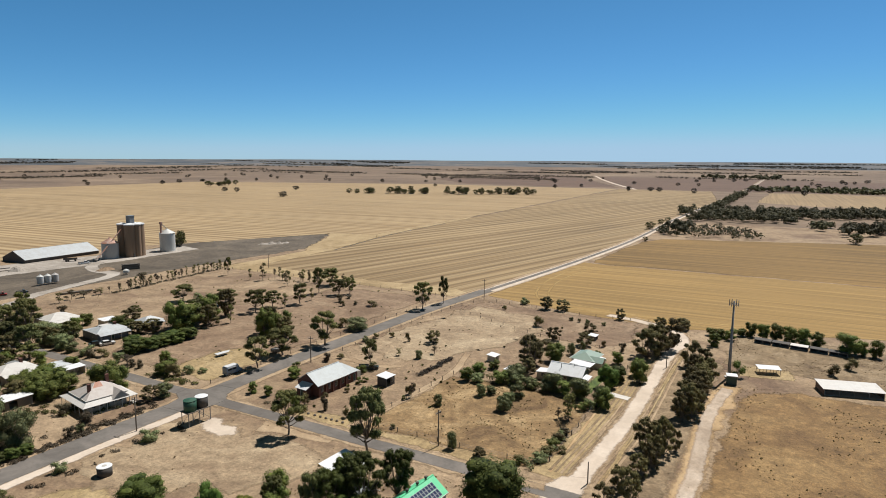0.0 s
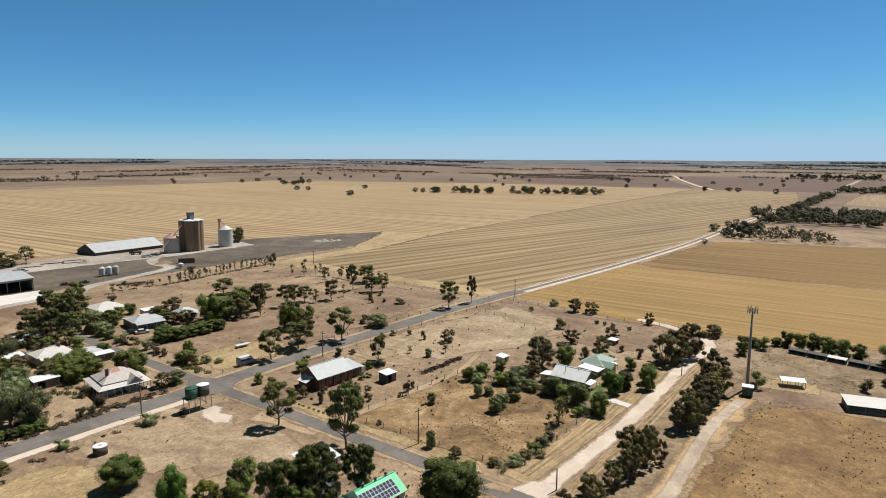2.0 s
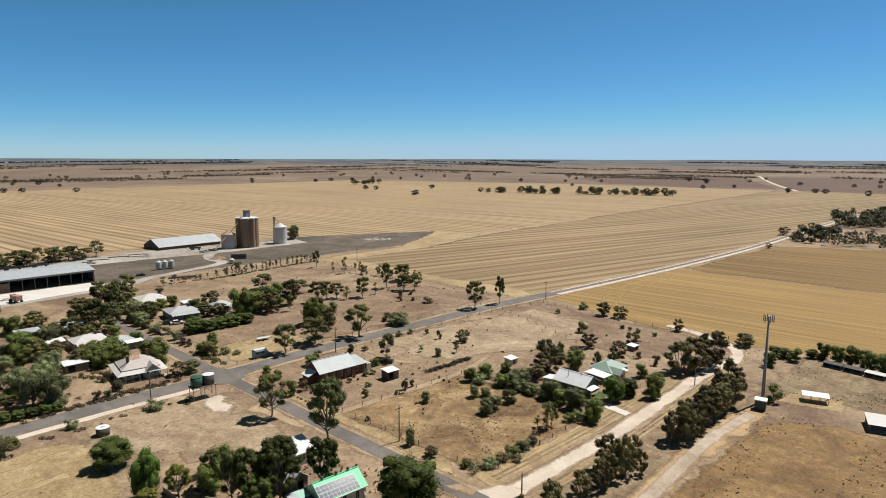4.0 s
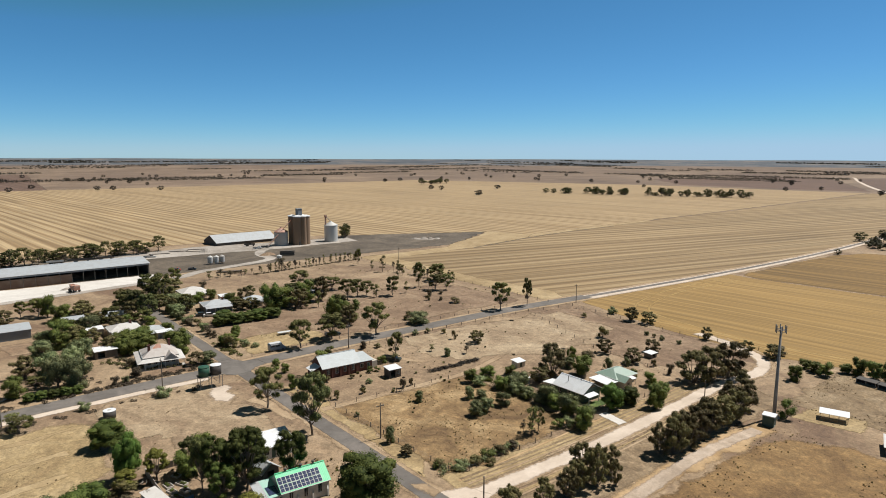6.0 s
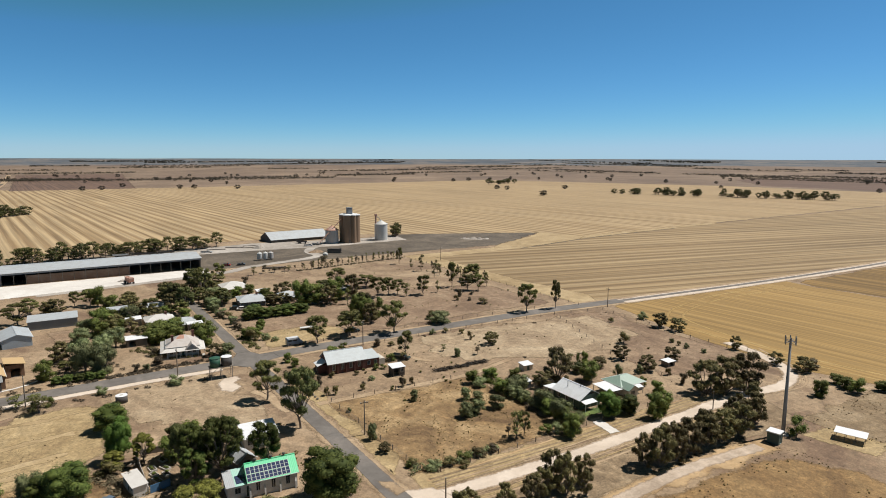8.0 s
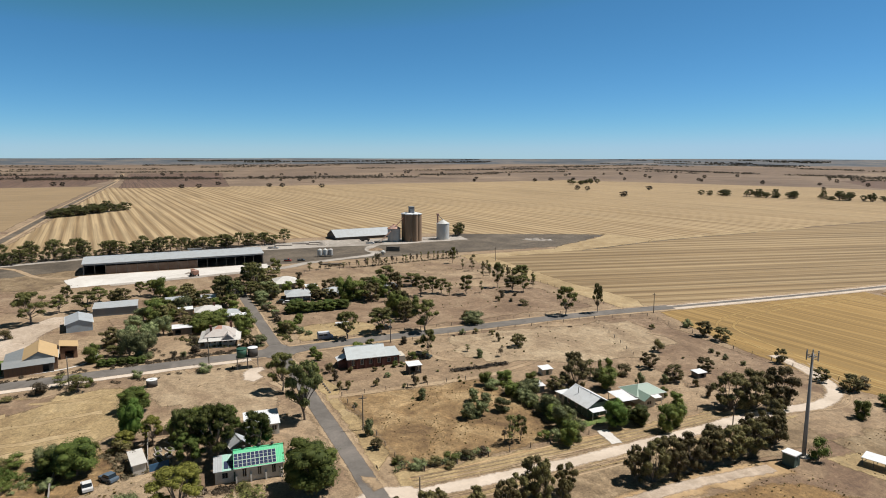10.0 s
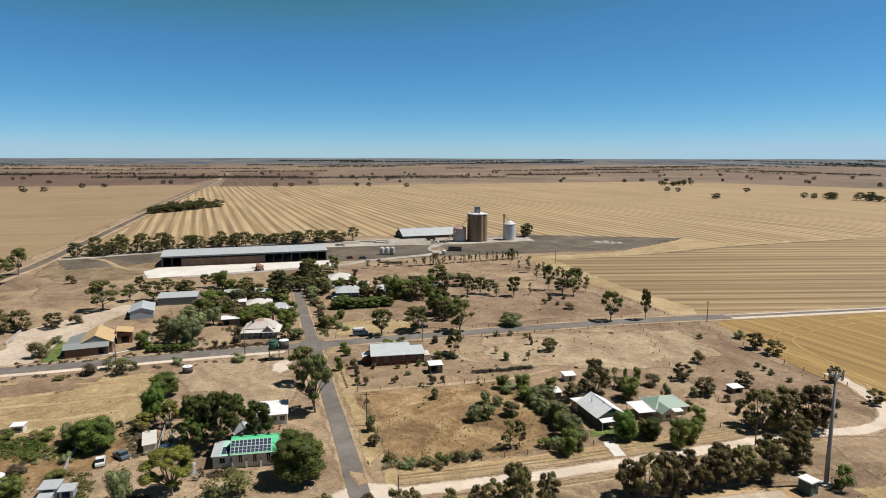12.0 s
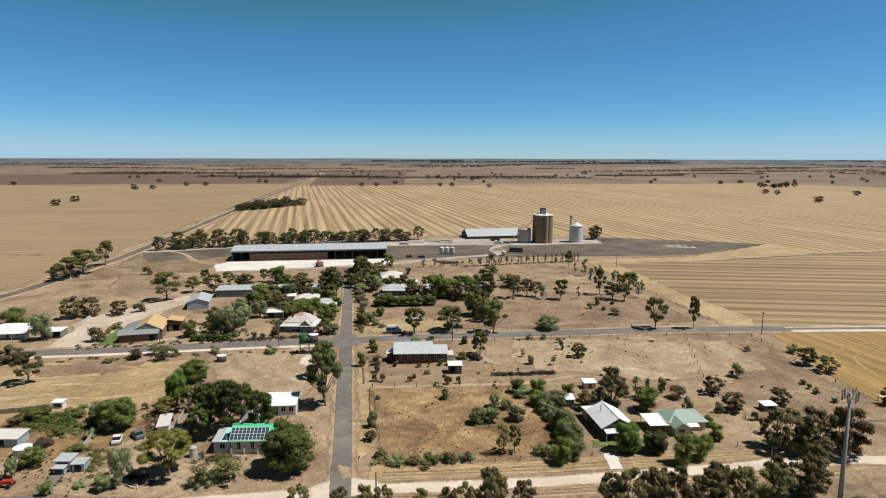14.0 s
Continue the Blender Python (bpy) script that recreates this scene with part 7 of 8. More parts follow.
def mast():
    m = thing("radio_mast", -6.6, 187.0, 0, "tall grey steel monopole mast with antennas", "mast")
    part("pole", turned(0, 0, ((0.42, 0), (0.38, 6), (0.22, 21.8)), 16), M_STEELPOST, m, smooth=True)
    part("base_plate", turned(0, 0, ((1.2, 0), (1.2, 0.3)), 16), M_CONC2, m)
    part("head_frame", boxes((-1.2, 1.2, -0.05, 0.05, 21.2, 21.32), (-0.05, 0.05, -1.2, 1.2, 21.2, 21.32), (-1.2, 1.2, -0.04, 0.04, 20.6, 20.7)), M_STEELPOST, m)
    for a in range(6):
        q = a * math.tau / 6
        x, y = 1.15 * math.cos(q), 1.15 * math.sin(q)
        part("antenna_panel", boxes((x - .09, x + .09, y - .09, y + .09, 20.4, 22.2)), M_STEELPOST, m)
        part("antenna_arm", rod((0, 0, 21.0), (x, y, 21.0), 0.06, 5), M_STEELPOST, m)
    h = thing("equipment_hut", -5.7, 181.6, 8, "small green equipment hut with a white roof", "hut")
    four_walls(h, -1.2, 1.2, -1.1, 1.1, 2.4, M_DKGREEN, east=[door(0.5)])
    part("roof", boxes((-1.4, 1.4, -1.3, 1.3, 2.42, 2.62)), M_WHITE_ROOF, h)


def east_sheds():
    s = thing("open_shelter", 3.2, 196.0, 15, "low open shelter with a white roof on posts", "shelter")
    s.scale = (1, 1, 0.78)
    part("roof", slab(((-3.0, -1.7, 2.2), (3.0, -1.7, 2.2), (3.0, 1.7, 2.45), (-3.0, 1.7, 2.45)), 0.08), M_WHITE_ROOF, s)
    for px in (-2.8, -0.95, 0.95, 2.7):
        for py in (-1.55, 1.45):
            part("post", boxes((px, px + .1, py, py + .1, 0, 2.15)), M_TIMBER, s)
    part("rail", boxes((-2.8, 2.8, 1.36, 1.44, 0.9, 1.0)), M_TIMBER, s)
    simple_shed("machinery_shed", 22.0, 188.6, 14, 14, 6.2, 1.7, 0.4, M_RUSTWALL, M_FADED_ROOF, "long low machinery shed with a weathered off-white roof and open front", "shed", (), True, 0.3, 5)
    for i, (x, y) in enumerate(((1.8, 228.4), (7.0, 227.4), (12.2, 226.3), (17.6, 225.4), (22.8, 224.4))):
        simple_shed("stock_pen", x, y, -10, 4.9, 2.2, 1.2, 0.2, M_DARK_WALL, M_FADED_ROOF if i == 2 else M_DARK_WALL, "low dark sheet-iron stock pen under the trees", "pen", (), True, 0.1, 3)


hall()
simple_shed("garden_shed", -88.0, 137.4, 83, 3.6, 3.0, 2.4, 0.3, M_DARK_WALL, M_WHITE_ROOF, "dark garden shed with a flat white roof", "shed", [gap(0.4, 1.4, 2.1), win(2.3, 0.9)])
solar_house()
simple_shed("cottage", -68.6, 91.7, 84, 7.0, 5.4, 2.4, 1.1, M_STONE, M_WHITE_ROOF, "white-roofed stone cottage behind trees", "house", [win(0.6), door(2.1), win(3.6), win(5.4)])
gable_shed("old_shed", -60.2, 85.4, 10, 4.4, 3.6, 2.2, 3.5, M_TIMBER, M_ZINC, "weathered timber shed with a grey iron roof", "shed", east=[gap(1.0, 1.4, 2.0)])
gable_house()
green_house()
simple_shed("white_shed", -60.6, 159.6, 82, 3.4, 3.0, 1.8, 0.3, M_STEEL_WALL, M_WHITE_ROOF, "small grey shed with a white roof", "shed", [door(1.0)])
simple_shed("white_shed", -70.4, 169.8, 84, 3.0, 2.5, 1.6, 0.3, M_CREAM, M_WHITE_ROOF, "small pale shed with a white roof", "shed", [door(1.0)])
simple_shed("fowl_shed", -49.2, 206.2, 86, 3.0, 2.4, 1.4, 0.2, M_TIMBER, M_WHITE_ROOF, "small timber shed with a white roof", "shed", [gap(0.8, 1.4, 1.7)])
villa()
simple_shed("outhouse", -159.6, 83.0, 86, 6.0, 4.2, 2.3, 0.3, M_TIMBER, M_WHITE_ROOF, "low shed with a flat white roof", "shed", [gap(0.8, 1.8, 2.0)])
tan_house()
gable_shed("steel_shed", -184.0, 51.2, 4, 13, 8, 2.9, 4.2, M_PALE_STEEL, M_ZINC, "blue-grey steel shed with a pale gable roof", "shed")
simple_shed("farm_shed", -201.6, 62.8, 86, 15, 8, 3.0, 0.7, M_STEEL_WALL, M_ZINC, "long blue-grey steel shed with a pale roof", "shed")
cottage(-180.5, 94.0, 86, 9, 7, M_FADED_ROOF, M_CREAM, "pale-roofed cottage crowded by garden trees", 2.7, 4.2, True, ((-4, 4, 3.4, 2.2, M_ZINC), (0.6, 3.4, 4.2, 2.3, M_GREY_ROOF)), True)
cottage(-173.5, 101.0, 86, 6, 5, M_ZINC, M_CREAM, "small white-roofed cottage beside the street", 2.5, 3.6)
simple_shed("carport", -203.0, 97.0, 86, 10, 6, 2.6, 0.3, M_DARK_WALL, M_ZINC, "open carport with a flat grey roof", "shed", (), True, 0.3, 4)
cottage(-224.0, 133.2, 86, 10, 9, M_FADED_ROOF, M_CREAM, "cream cottage with a broad faded hipped roof", 2.8, 4.6, True, ((-4.5, 4.5, 3.0, 2.2, M_OLD_ROOF),))
cottage(-194.0, 131.5, 80, 10, 7, M_ZINC, M_STEEL_WALL, "pale-roofed house with a blue-shaded verandah", 2.8, 4.2, True, ((-5, 5, 3.6, 2.3, M_ZINC), (0.8, 4.2, 5.0, 2.4, M_FADED_ROOF)), True)
cottage(-193.5, 147.0, 84, 6.5, 5.5, M_ZINC, M_CREAM, "small house with a grey iron roof", 2.6, 3.9)
long_shed()
silos()
bulk_shed()
tank_stand()
mast()
east_sheds()


for kind, stock in VARIANTS.items():
    # trees of the stock that were never planted go
    for root, _, _, used in stock:
        if not used:
            for ob in (*root.children, root):
                bpy.data.objects.remove(ob)


# ---- fences, poles, vehicles, clutter ----
def fence(points, gap_=4.5, h=1.15, label="grey timber post-and-wire fence", lean=0.06):
    f = thing("fence", points[0][0], points[0][1], 0, label, "fence")
    r = random.Random(len(points) * 7 + int(points[0][0]))
    o = Vector((*points[0], 0))
    shared = mesh_from("post", [(x, y, z) for z in (-0.1, h) for x, y in ((-.07, -.07), (.07, -.07), (.07, .07), (-.07, .07))], ((0, 3, 2, 1), (4, 5, 6, 7), (0, 1, 5, 4), (1, 2, 6, 5), (2, 3, 7, 6), (3, 0, 4, 7)), M_TIMBER)
    for a, b in zip(points, points[1:]):
        a, b = Vector((*a, 0)) - o, Vector((*b, 0)) - o
        k = max(1, int((b - a).length / gap_))
        for i in range(k + 1):
            p = new("post", shared)
            p.parent = f
            q = a.lerp(b, i / k)
            p.matrix_basis = pose(q.x, q.y, 0, r.uniform(-4, 4), r.uniform(-4, 4), r.uniform(0, 90))
        for z in (0.45, 0.8, 1.08):
            part("wire", rod(a + Vector((0, 0, z)), b + Vector((0, 0, z)), 0.012, 3), M_STEELPOST, f)


def power_pole(x, y, turn, h=8.0):
    if h < 6:
        p = thing("marker_post", x, y, turn, "plain grey timber post beside the gravel road", "post", "roadside posts")
        part("pole", turned(0, 0, ((0.13, -0.2), (0.13, 2), (0.10, h)), 8), M_TIMBER, p)
        part("cap", turned(0, 0, ((0.12, h), (0.12, h + 0.06)), 8), M_STEELPOST, p)
        return
    p = thing("power_pole", x, y, turn, "slim grey timber power pole with a cross-arm", "power pole", "street poles")
    part("pole", turned(0, 0, ((0.16, -0.2), (0.15, 2), (0.10, h)), 8), M_TIMBER, p)
    part("cross_arm", boxes((-0.9, 0.9, -0.06, 0.06, h - 0.75, h - 0.6)), M_TIMBER, p)
    for s in (-0.8, -0.3, 0.3, 0.8):
        part("insulator", turned(s, 0, ((0.05, h - 0.6), (0.06, h - 0.45)), 6), M_FRAME, p)


def vehicle(x, y, turn, paint, label, length=4.6, tray=False, category="car"):
    v = thing("car" if not tray else "utility_truck", x, y, turn, label, category)
    L, W = length, 1.75
    hull = [(-L / 2, 0.35), (L / 2, 0.35), (L / 2, 0.78), (L / 2 - 0.25, 0.92), (-L / 2 + 0.1, 0.95), (-L / 2, 0.8)]
    if tray:
        cab = [(L * 0.02, 0.92), (L * 0.30, 0.92), (L * 0.20, 1.55), (L * 0.06, 1.6)]
    else:
        cab = [(-L * 0.36, 0.92), (L * 0.26, 0.92), (L * 0.10, 1.48), (-L * 0.28, 1.48)]

    def prism(profile, w):
        n = len(profile)
        return solid([(px, -w / 2, pz) for px, pz in profile] + [(px, w / 2, pz) for px, pz in profile],
                     [tuple(range(n)), tuple(range(2 * n - 1, n - 1, -1))] + [(i, n + i, n + (i + 1) % n, (i + 1) % n) for i in range(n)])
    part("body", prism(hull, W), paint, v)
    part("window_band", prism(cab, W * 0.86), M_GLASS, v)
    part("roof", boxes((cab[3][0] + .05, cab[2][0] - .05, -W * 0.42, W * 0.42, cab[2][1] + 0.02, cab[3][1] + 0.06)), paint, v)
    if tray:
        part("tray", boxes((-L / 2, L * 0.0, -0.9, 0.9, 0.96, 1.04), (-L / 2, L * 0.0, -0.9, -0.85, 1.04, 1.3), (-L / 2, L * 0.0, 0.85, 0.9, 1.04, 1.3), (-L / 2, -L / 2 + .05, -0.85, 0.85, 1.04, 1.3)), M_STEELPOST, v)
    for wx in (-L * 0.31, L * 0.31):
        for wy in (-W / 2 + 0.05, W / 2 - 0.05):
            wheel = part("wheel", rod((wx, wy - 0.11, 0.33), (wx, wy + 0.11, 0.33), 0.33, 14), M_TYRE, v)
            part("rim", rod((wx, wy - 0.12, 0.33), (wx, wy + 0.12, 0.33), 0.17, 10), M_STEELPOST, wheel)
    return v


def camper():
    v = thing("camper_van", -130.6, 124.6, 84, "white and slate-blue camper van parked on the verge", "van")
    prof = [(-2.6, 0.4), (2.5, 0.4), (2.6, 1.1), (2.3, 1.25), (1.9, 1.3), (1.35, 2.35), (-2.5, 2.4), (-2.6, 2.2)]
    n = len(prof)
    part("body", solid([(a, -0.95, c) for a, c in prof] + [(a, 0.95, c) for a, c in prof], [tuple(range(n)), tuple(range(2 * n - 1, n - 1, -1))] + [(i, n + i, n + (i + 1) % n, (i + 1) % n) for i in range(n)]), M_PAINT_SLATE, v)
    part("pop_top", boxes((-2.4, 1.3, -0.9, 0.9, 2.41, 2.6)), M_PAINT_WHITE, v, "white raised roof")
    part("awning_bag", boxes((-2.2, 1.0, -1.1, -0.96, 2.1, 2.3)), M_PAINT_WHITE, v)
    for a, b in ((-2.2, -0.9), (-0.7, 0.6)):
        for y in (-0.97, 0.955):
            part("window", boxes((a, b, y, y + 0.015, 1.45, 2.0)), M_GLASS, v)
    part("windscreen", solid(((1.93, -0.8, 1.36), (1.93, 0.8, 1.36), (1.42, 0.8, 2.28), (1.42, -0.8, 2.28), (1.96, -0.8, 1.37), (1.96, 0.8, 1.37), (1.45, 0.8, 2.29), (1.45, -0.8, 2.29)), ((0, 3, 2, 1), (4, 5, 6, 7), (0, 1, 5, 4), (1, 2, 6, 5), (2, 3, 7, 6), (3, 0, 4, 7))), M_GLASS, v)
    for wx in (-1.6, 1.6):
        for wy in (-0.85, 0.85):
            wheel = part("wheel", rod((wx, wy - 0.12, 0.36), (wx, wy + 0.12, 0.36), 0.36, 14), M_TYRE, v)
            part("rim", rod((wx, wy - 0.13, 0.36), (wx, wy + 0.13, 0.36), 0.18, 10), M_STEELPOST, wheel)


M_PAINT_SLATE = plain("slate_blue_paint", (0.144, 0.198, 0.270), 0.3)
M_TYRE = plain("tyre_rubber", (0.018, 0.018, 0.018), 0.9)
M_PAINT_WHITE = plain("white_car_paint", (0.648, 0.648, 0.648), 0.25)
M_PAINT_BLUE = plain("blue_car_paint", (0.10, 0.135, 0.18), 0.25)
M_PAINT_DARK = plain("dark_car_paint", (0.027, 0.041, 0.045), 0.3)
M_PAINT_RED = plain("red_machine_paint", (0.378, 0.036, 0.018), 0.4)
M_BLUE_SHEET = weathered("blue_painted_sheet", (0.053, 0.141, 0.264), (0.088, 0.158, 0.229), 0.6, 0, 0.6, 0.6, 0.2)

fence([(-38.6, 112.4), (-36.0, 116), (-35.4, 130), (-34.6, 150), (-33.6, 170), (-32.4, 198)], 5)
fence([(-38.6, 113), (-60, 113.4), (-80, 113.8)], 5)
fence([(-80, 113.8), (-78, 131), (-75.5, 153)], 5)
fence([(-253.5, 150), (-255, 176), (-261, 247), (-200, 246), (-116, 241)], 6)
fence([(-116.4, 150), (-114.6, 182), (-110.8, 222), (-105, 243), (-62, 236.5), (-30, 238)], 6)
fence([(-110.8, 222), (-66, 201), (-38, 196)], 6, 1.1, "low sagging wire fence")
fence([(-129.8, 116), (-128.6, 140), (-126, 182), (-122, 222)], 6)

for x, y, a in ((-121.0, 87.0, 5), (-58.9, 111.8, 80), (-107.4, 248.6, 5), (-27.0, 110.8, 80), (-23.2, 187.0, 5), (-119.6, 51.9, 5), (-240.5, 259.2, 5), (-117.4, 142.5, 5)):
    power_pole(x, y, a, 4.4 if x > -30 else 8.0)

camper()
vehicle(-58.0, 58.4, 188, M_PAINT_WHITE, "white station wagon parked in a dirt yard", 3.8)
vehicle(-59.6, 61.9, 215, M_PAINT_BLUE, "blue-grey hatchback parked under a tree", 3.8)
vehicle(-186.0, 125.6, 70, M_PAINT_WHITE, "white sedan parked before the house", 4.6)
vehicle(-188.5, 123.6, 70, M_PAINT_DARK, "dark sedan parked before the house", 4.6)
vehicle(-99.0, 145.6, 30, M_PAINT_DARK, "old dark truck standing under a gum tree", 5.6, True, "truck")
vehicle(-133.0, 146.5, 80, M_PAINT_DARK, "dark wreck of a truck under the trees", 5.4, True, "truck")


def boat():
    b = thing("boat_on_trailer", -145.4, 135.2, 80, "small white boat on a trailer in yellow grass", "boat")
    part("hull", solid(((-2.4, -0.9, 0.9), (1.4, -0.9, 0.9), (2.6, 0, 1.1), (1.4, 0.9, 0.9), (-2.4, 0.9, 0.9), (-2.3, -0.5, 0.4), (1.2, -0.4, 0.4), (2.0, 0, 0.55), (1.2, 0.4, 0.4), (-2.3, 0.5, 0.4)),
                       ((0, 1, 2, 3, 4), (9, 8, 7, 6, 5), (0, 5, 6, 1), (1, 6, 7, 2), (2, 7, 8, 3), (3, 8, 9, 4), (4, 9, 5, 0))), M_PAINT_WHITE, b)
    part("trailer_frame", boxes((-2.2, 3.4, -0.05, 0.05, 0.3, 0.4), (-0.6, -0.5, -0.95, 0.95, 0.28, 0.38)), M_STEELPOST, b)
    for y in (-0.95, 0.95):
        part("wheel", rod((-0.55, y - .09, 0.28), (-0.55, y + .09, 0.28), 0.28, 12), M_TYRE, b)


def tractor():
    t = thing("red_tractor", -41.8, 43.6, 85, "red farm machine parked on a sealed pad", "tractor")
    part("bonnet", boxes((0.2, 2.0, -0.45, 0.45, 0.7, 1.35)), M_PAINT_RED, t)
    part("seat_frame", boxes((-1.0, 0.2, -0.5, 0.5, 0.6, 1.0)), M_PAINT_RED, t)
    part("boom", rod((-1.0, 0, 1.0), (-3.4, 0, 0.7), 0.16), M_PAINT_RED, t)
    for x, r in ((-0.7, 0.75), (1.5, 0.42)):
        for y in (-0.8, 0.8):
            part("wheel", rod((x, y - .17, r), (x, y + .17, r), r, 16), M_TYRE, t)


boat()
tractor()
simple_shed("shed", -47.6, 52.4, 80, 2.9, 2.5, 2.0, 0.3, M_PALE_STEEL, M_ZINC, "small pale blue-grey iron shed in a dirt yard", "shed", [gap(0.5, 1.8, 1.8)])
simple_shed("lean_to", -45.6, 52.0, 80, 2.0, 1.3, 1.2, 0.2, M_PALE_STEEL, M_ZINC, "low grey iron lean-to", "shed", (), True)
simple_shed("shed", -46.4, 55.3, 84, 2.2, 2.0, 1.6, 0.25, M_PALE_STEEL, M_ZINC, "small grey iron shed beside a yard", "shed", [gap(0.4, 1.3, 1.5)])
simple_shed("shed", -61.2, 36.2, 80, 6.0, 3.8, 1.8, 0.4, M_PALE_STEEL, M_FADED_ROOF, "pale shed with a white roof among shrubs", "shed", [gap(1, 2.2, 1.6)])
tk = thing("rainwater_tank", -54.8, 41.6, 0, "squat pale rainwater tank beside the shed", "tank")
part("tank_wall", turned(0, 0, ((1.7, 0), (1.7, 1.7)), 24), M_CONC2, tk)
part("lid", turned(0, 0, ((1.75, 1.7), (1.75, 1.8), (0.2, 2.0)), 24), M_WHITE_ROOF, tk)
simple_shed("cubby", -80.2, 38.6, 80, 2.4, 1.6, 1.5, 0.2, M_FRAME, M_WHITE_ROOF, "small white cubby with a dark opening by the fence", "hut", [gap(0.3, 1.8, 1.2, 0.3)])
simple_shed("old_caravan", -62.6, 66.8, 6, 6.6, 2.3, 2.1, 0.1, M_STONE, M_FADED_ROOF, "long faded caravan standing in the yard", "caravan", [win(0.8, 1.2), door(2.8), win(4.6, 1.2)])
cottage(-150, -2, 88, 13, 8, M_WHITE_ROOF, M_CREAM, "pale house with a long white roof behind trees", 2.7, 4.2)
simple_shed("carport", -146, 12, 88, 6, 5, 2.3, 0.2, M_TIMBER, M_WHITE_ROOF, "white-roofed open carport beside a house", "shed", (), True, 0.3, 3)
simple_shed("hay_shed", -204.5, 84, 86, 7, 5, 2.6, 0.4, M_DARK_WALL, M_ZINC, "dark open shed with a grey roof", "shed", (), True, 0.2, 3)
simple_shed("shed", -187, 86.5, 86, 5, 4, 2.2, 0.3, M_CREAM, M_WHITE_ROOF, "small pale shed with a white roof", "shed", [door(1)])
simple_shed("verandah_shade", -168.5, 103.2, 86, 5, 3, 2.2, 0.2, M_CREAM, M_WHITE_ROOF, "white-roofed porch beside the street", "shed", (), True, 0.2, 3)
simple_shed("shade_house", -193.0, 171.5, 86, 9, 6, 2.6, 0.1, M_BLUE_SHEET, M_GREY_ROOF, "blue-grey shade-cloth shelter among trees", "shelter", (), True, 0.2, 4)
simple_shed("bus_shelter", -207.5, 141.0, 84, 5, 4, 2.3, 0.3, M_CREAM, M_WHITE_ROOF, "small shed with a pale roof behind the house", "shed", [door(1.5)])


# low dark brush heaped along the old fence line, and dead timber in the yards
def brush(name, a, b, n, width, h, seed, material, label, category="brush"):
    r = random.Random(seed)
    blobs = []
    for i in range(n):
        t = (i + r.random()) / n
        blobs.append(((a[0] + (b[0] - a[0]) * t + r.uniform(-1, 1) * width, a[1] + (b[1] - a[1]) * t + r.uniform(-1, 1) * width, h * r.uniform(0.2, 0.5)), (r.uniform(0.5, 1.1), r.uniform(0.5, 1.1), h * r.uniform(0.35, 0.6))))
    tagged(new(name, leaf_mass(name, blobs, n * 60, 0.16, material, seed)), label, category, kind="stuff")


brush("brush_heap", (-83.4, 147.6), (-82.0, 164.5), 40, 0.5, 1.0, 41, M_L_BRUSH, "low heap of dark brush along a fence")
brush("brush_heap", (-110.8, 92), (-116, 94), 5, 0.8, 0.4, 42, M_L_DRY, "low dry weeds under the tank stand")
brush("hedge", (-38.6, 111.8), (-36.8, 131), 34, 0.9, 1.6, 43, M_L_PEPPER, "rough grey-green hedge along the paddock fence", "hedge")
brush("reeds", (-75.5, 35), (-68.5, 47), 60, 2.4, 1.5, 75, M_L_BRIGHT, "bed of bright green reeds behind the yard", "reeds")
brush("hedge", (-64.5, 152.5), (-48, 152.8), 26, 1.3, 2.6, 44, M_L_GREEN, "green garden hedge by the house", "hedge")
brush("weeds", (-70, 33), (-64, 52), 34, 2.6, 0.7, 45, M_L_GREEN, "dense low green weeds", "weeds")
brush("weeds", (-104, 114), (-100, 140), 34, 3.2, 0.7, 47, M_L_DRY, "low dry garden shrubs round the hall", "weeds")
brush("weeds", (-131, 22), (-131, 100), 60, 2.2, 0.6, 48, M_L_DRY, "low weeds along the road verge", "weeds")
brush("weeds", (-118, 4), (-116, 90), 30, 1.6, 0.5, 49, M_L_DRY, "low weeds along the road verge", "weeds")


brush("weeds", (-72, 62), (-58, 66), 30, 2.2, 0.9, 50, M_L_DRY, "dry garden shrubs and dead stalks by the yard fence", "weeds")
brush("weeds", (-55, 55), (-44, 58), 22, 1.6, 0.6, 51, M_L_GUM, "low scrubby weeds between the sheds", "weeds")
brush("weeds", (-47, 76), (-46, 84), 16, 1.5, 0.7, 52, M_L_DRY, "dry shrubs before the chapel wall", "weeds")


brush("weeds", (-130.5, 66), (-130, 96), 60, 1.2, 0.7, 53, M_L_DRY, "grey-brown low shrubs along the house fronts", "weeds")
brush("weeds", (-152, 82), (-136, 95), 46, 3.0, 0.8, 54, M_L_GUM, "low olive garden shrubs before the villa", "weeds")
brush("weeds", (-150, 60), (-138, 74), 40, 3.0, 0.8, 55, M_L_DRY, "low grey garden shrubs among the trees", "weeds")
brush("weeds", (-150, 113.5), (-134, 113), 36, 1.4, 0.8, 56, M_L_GUM, "low olive shrubs along the side street", "weeds")


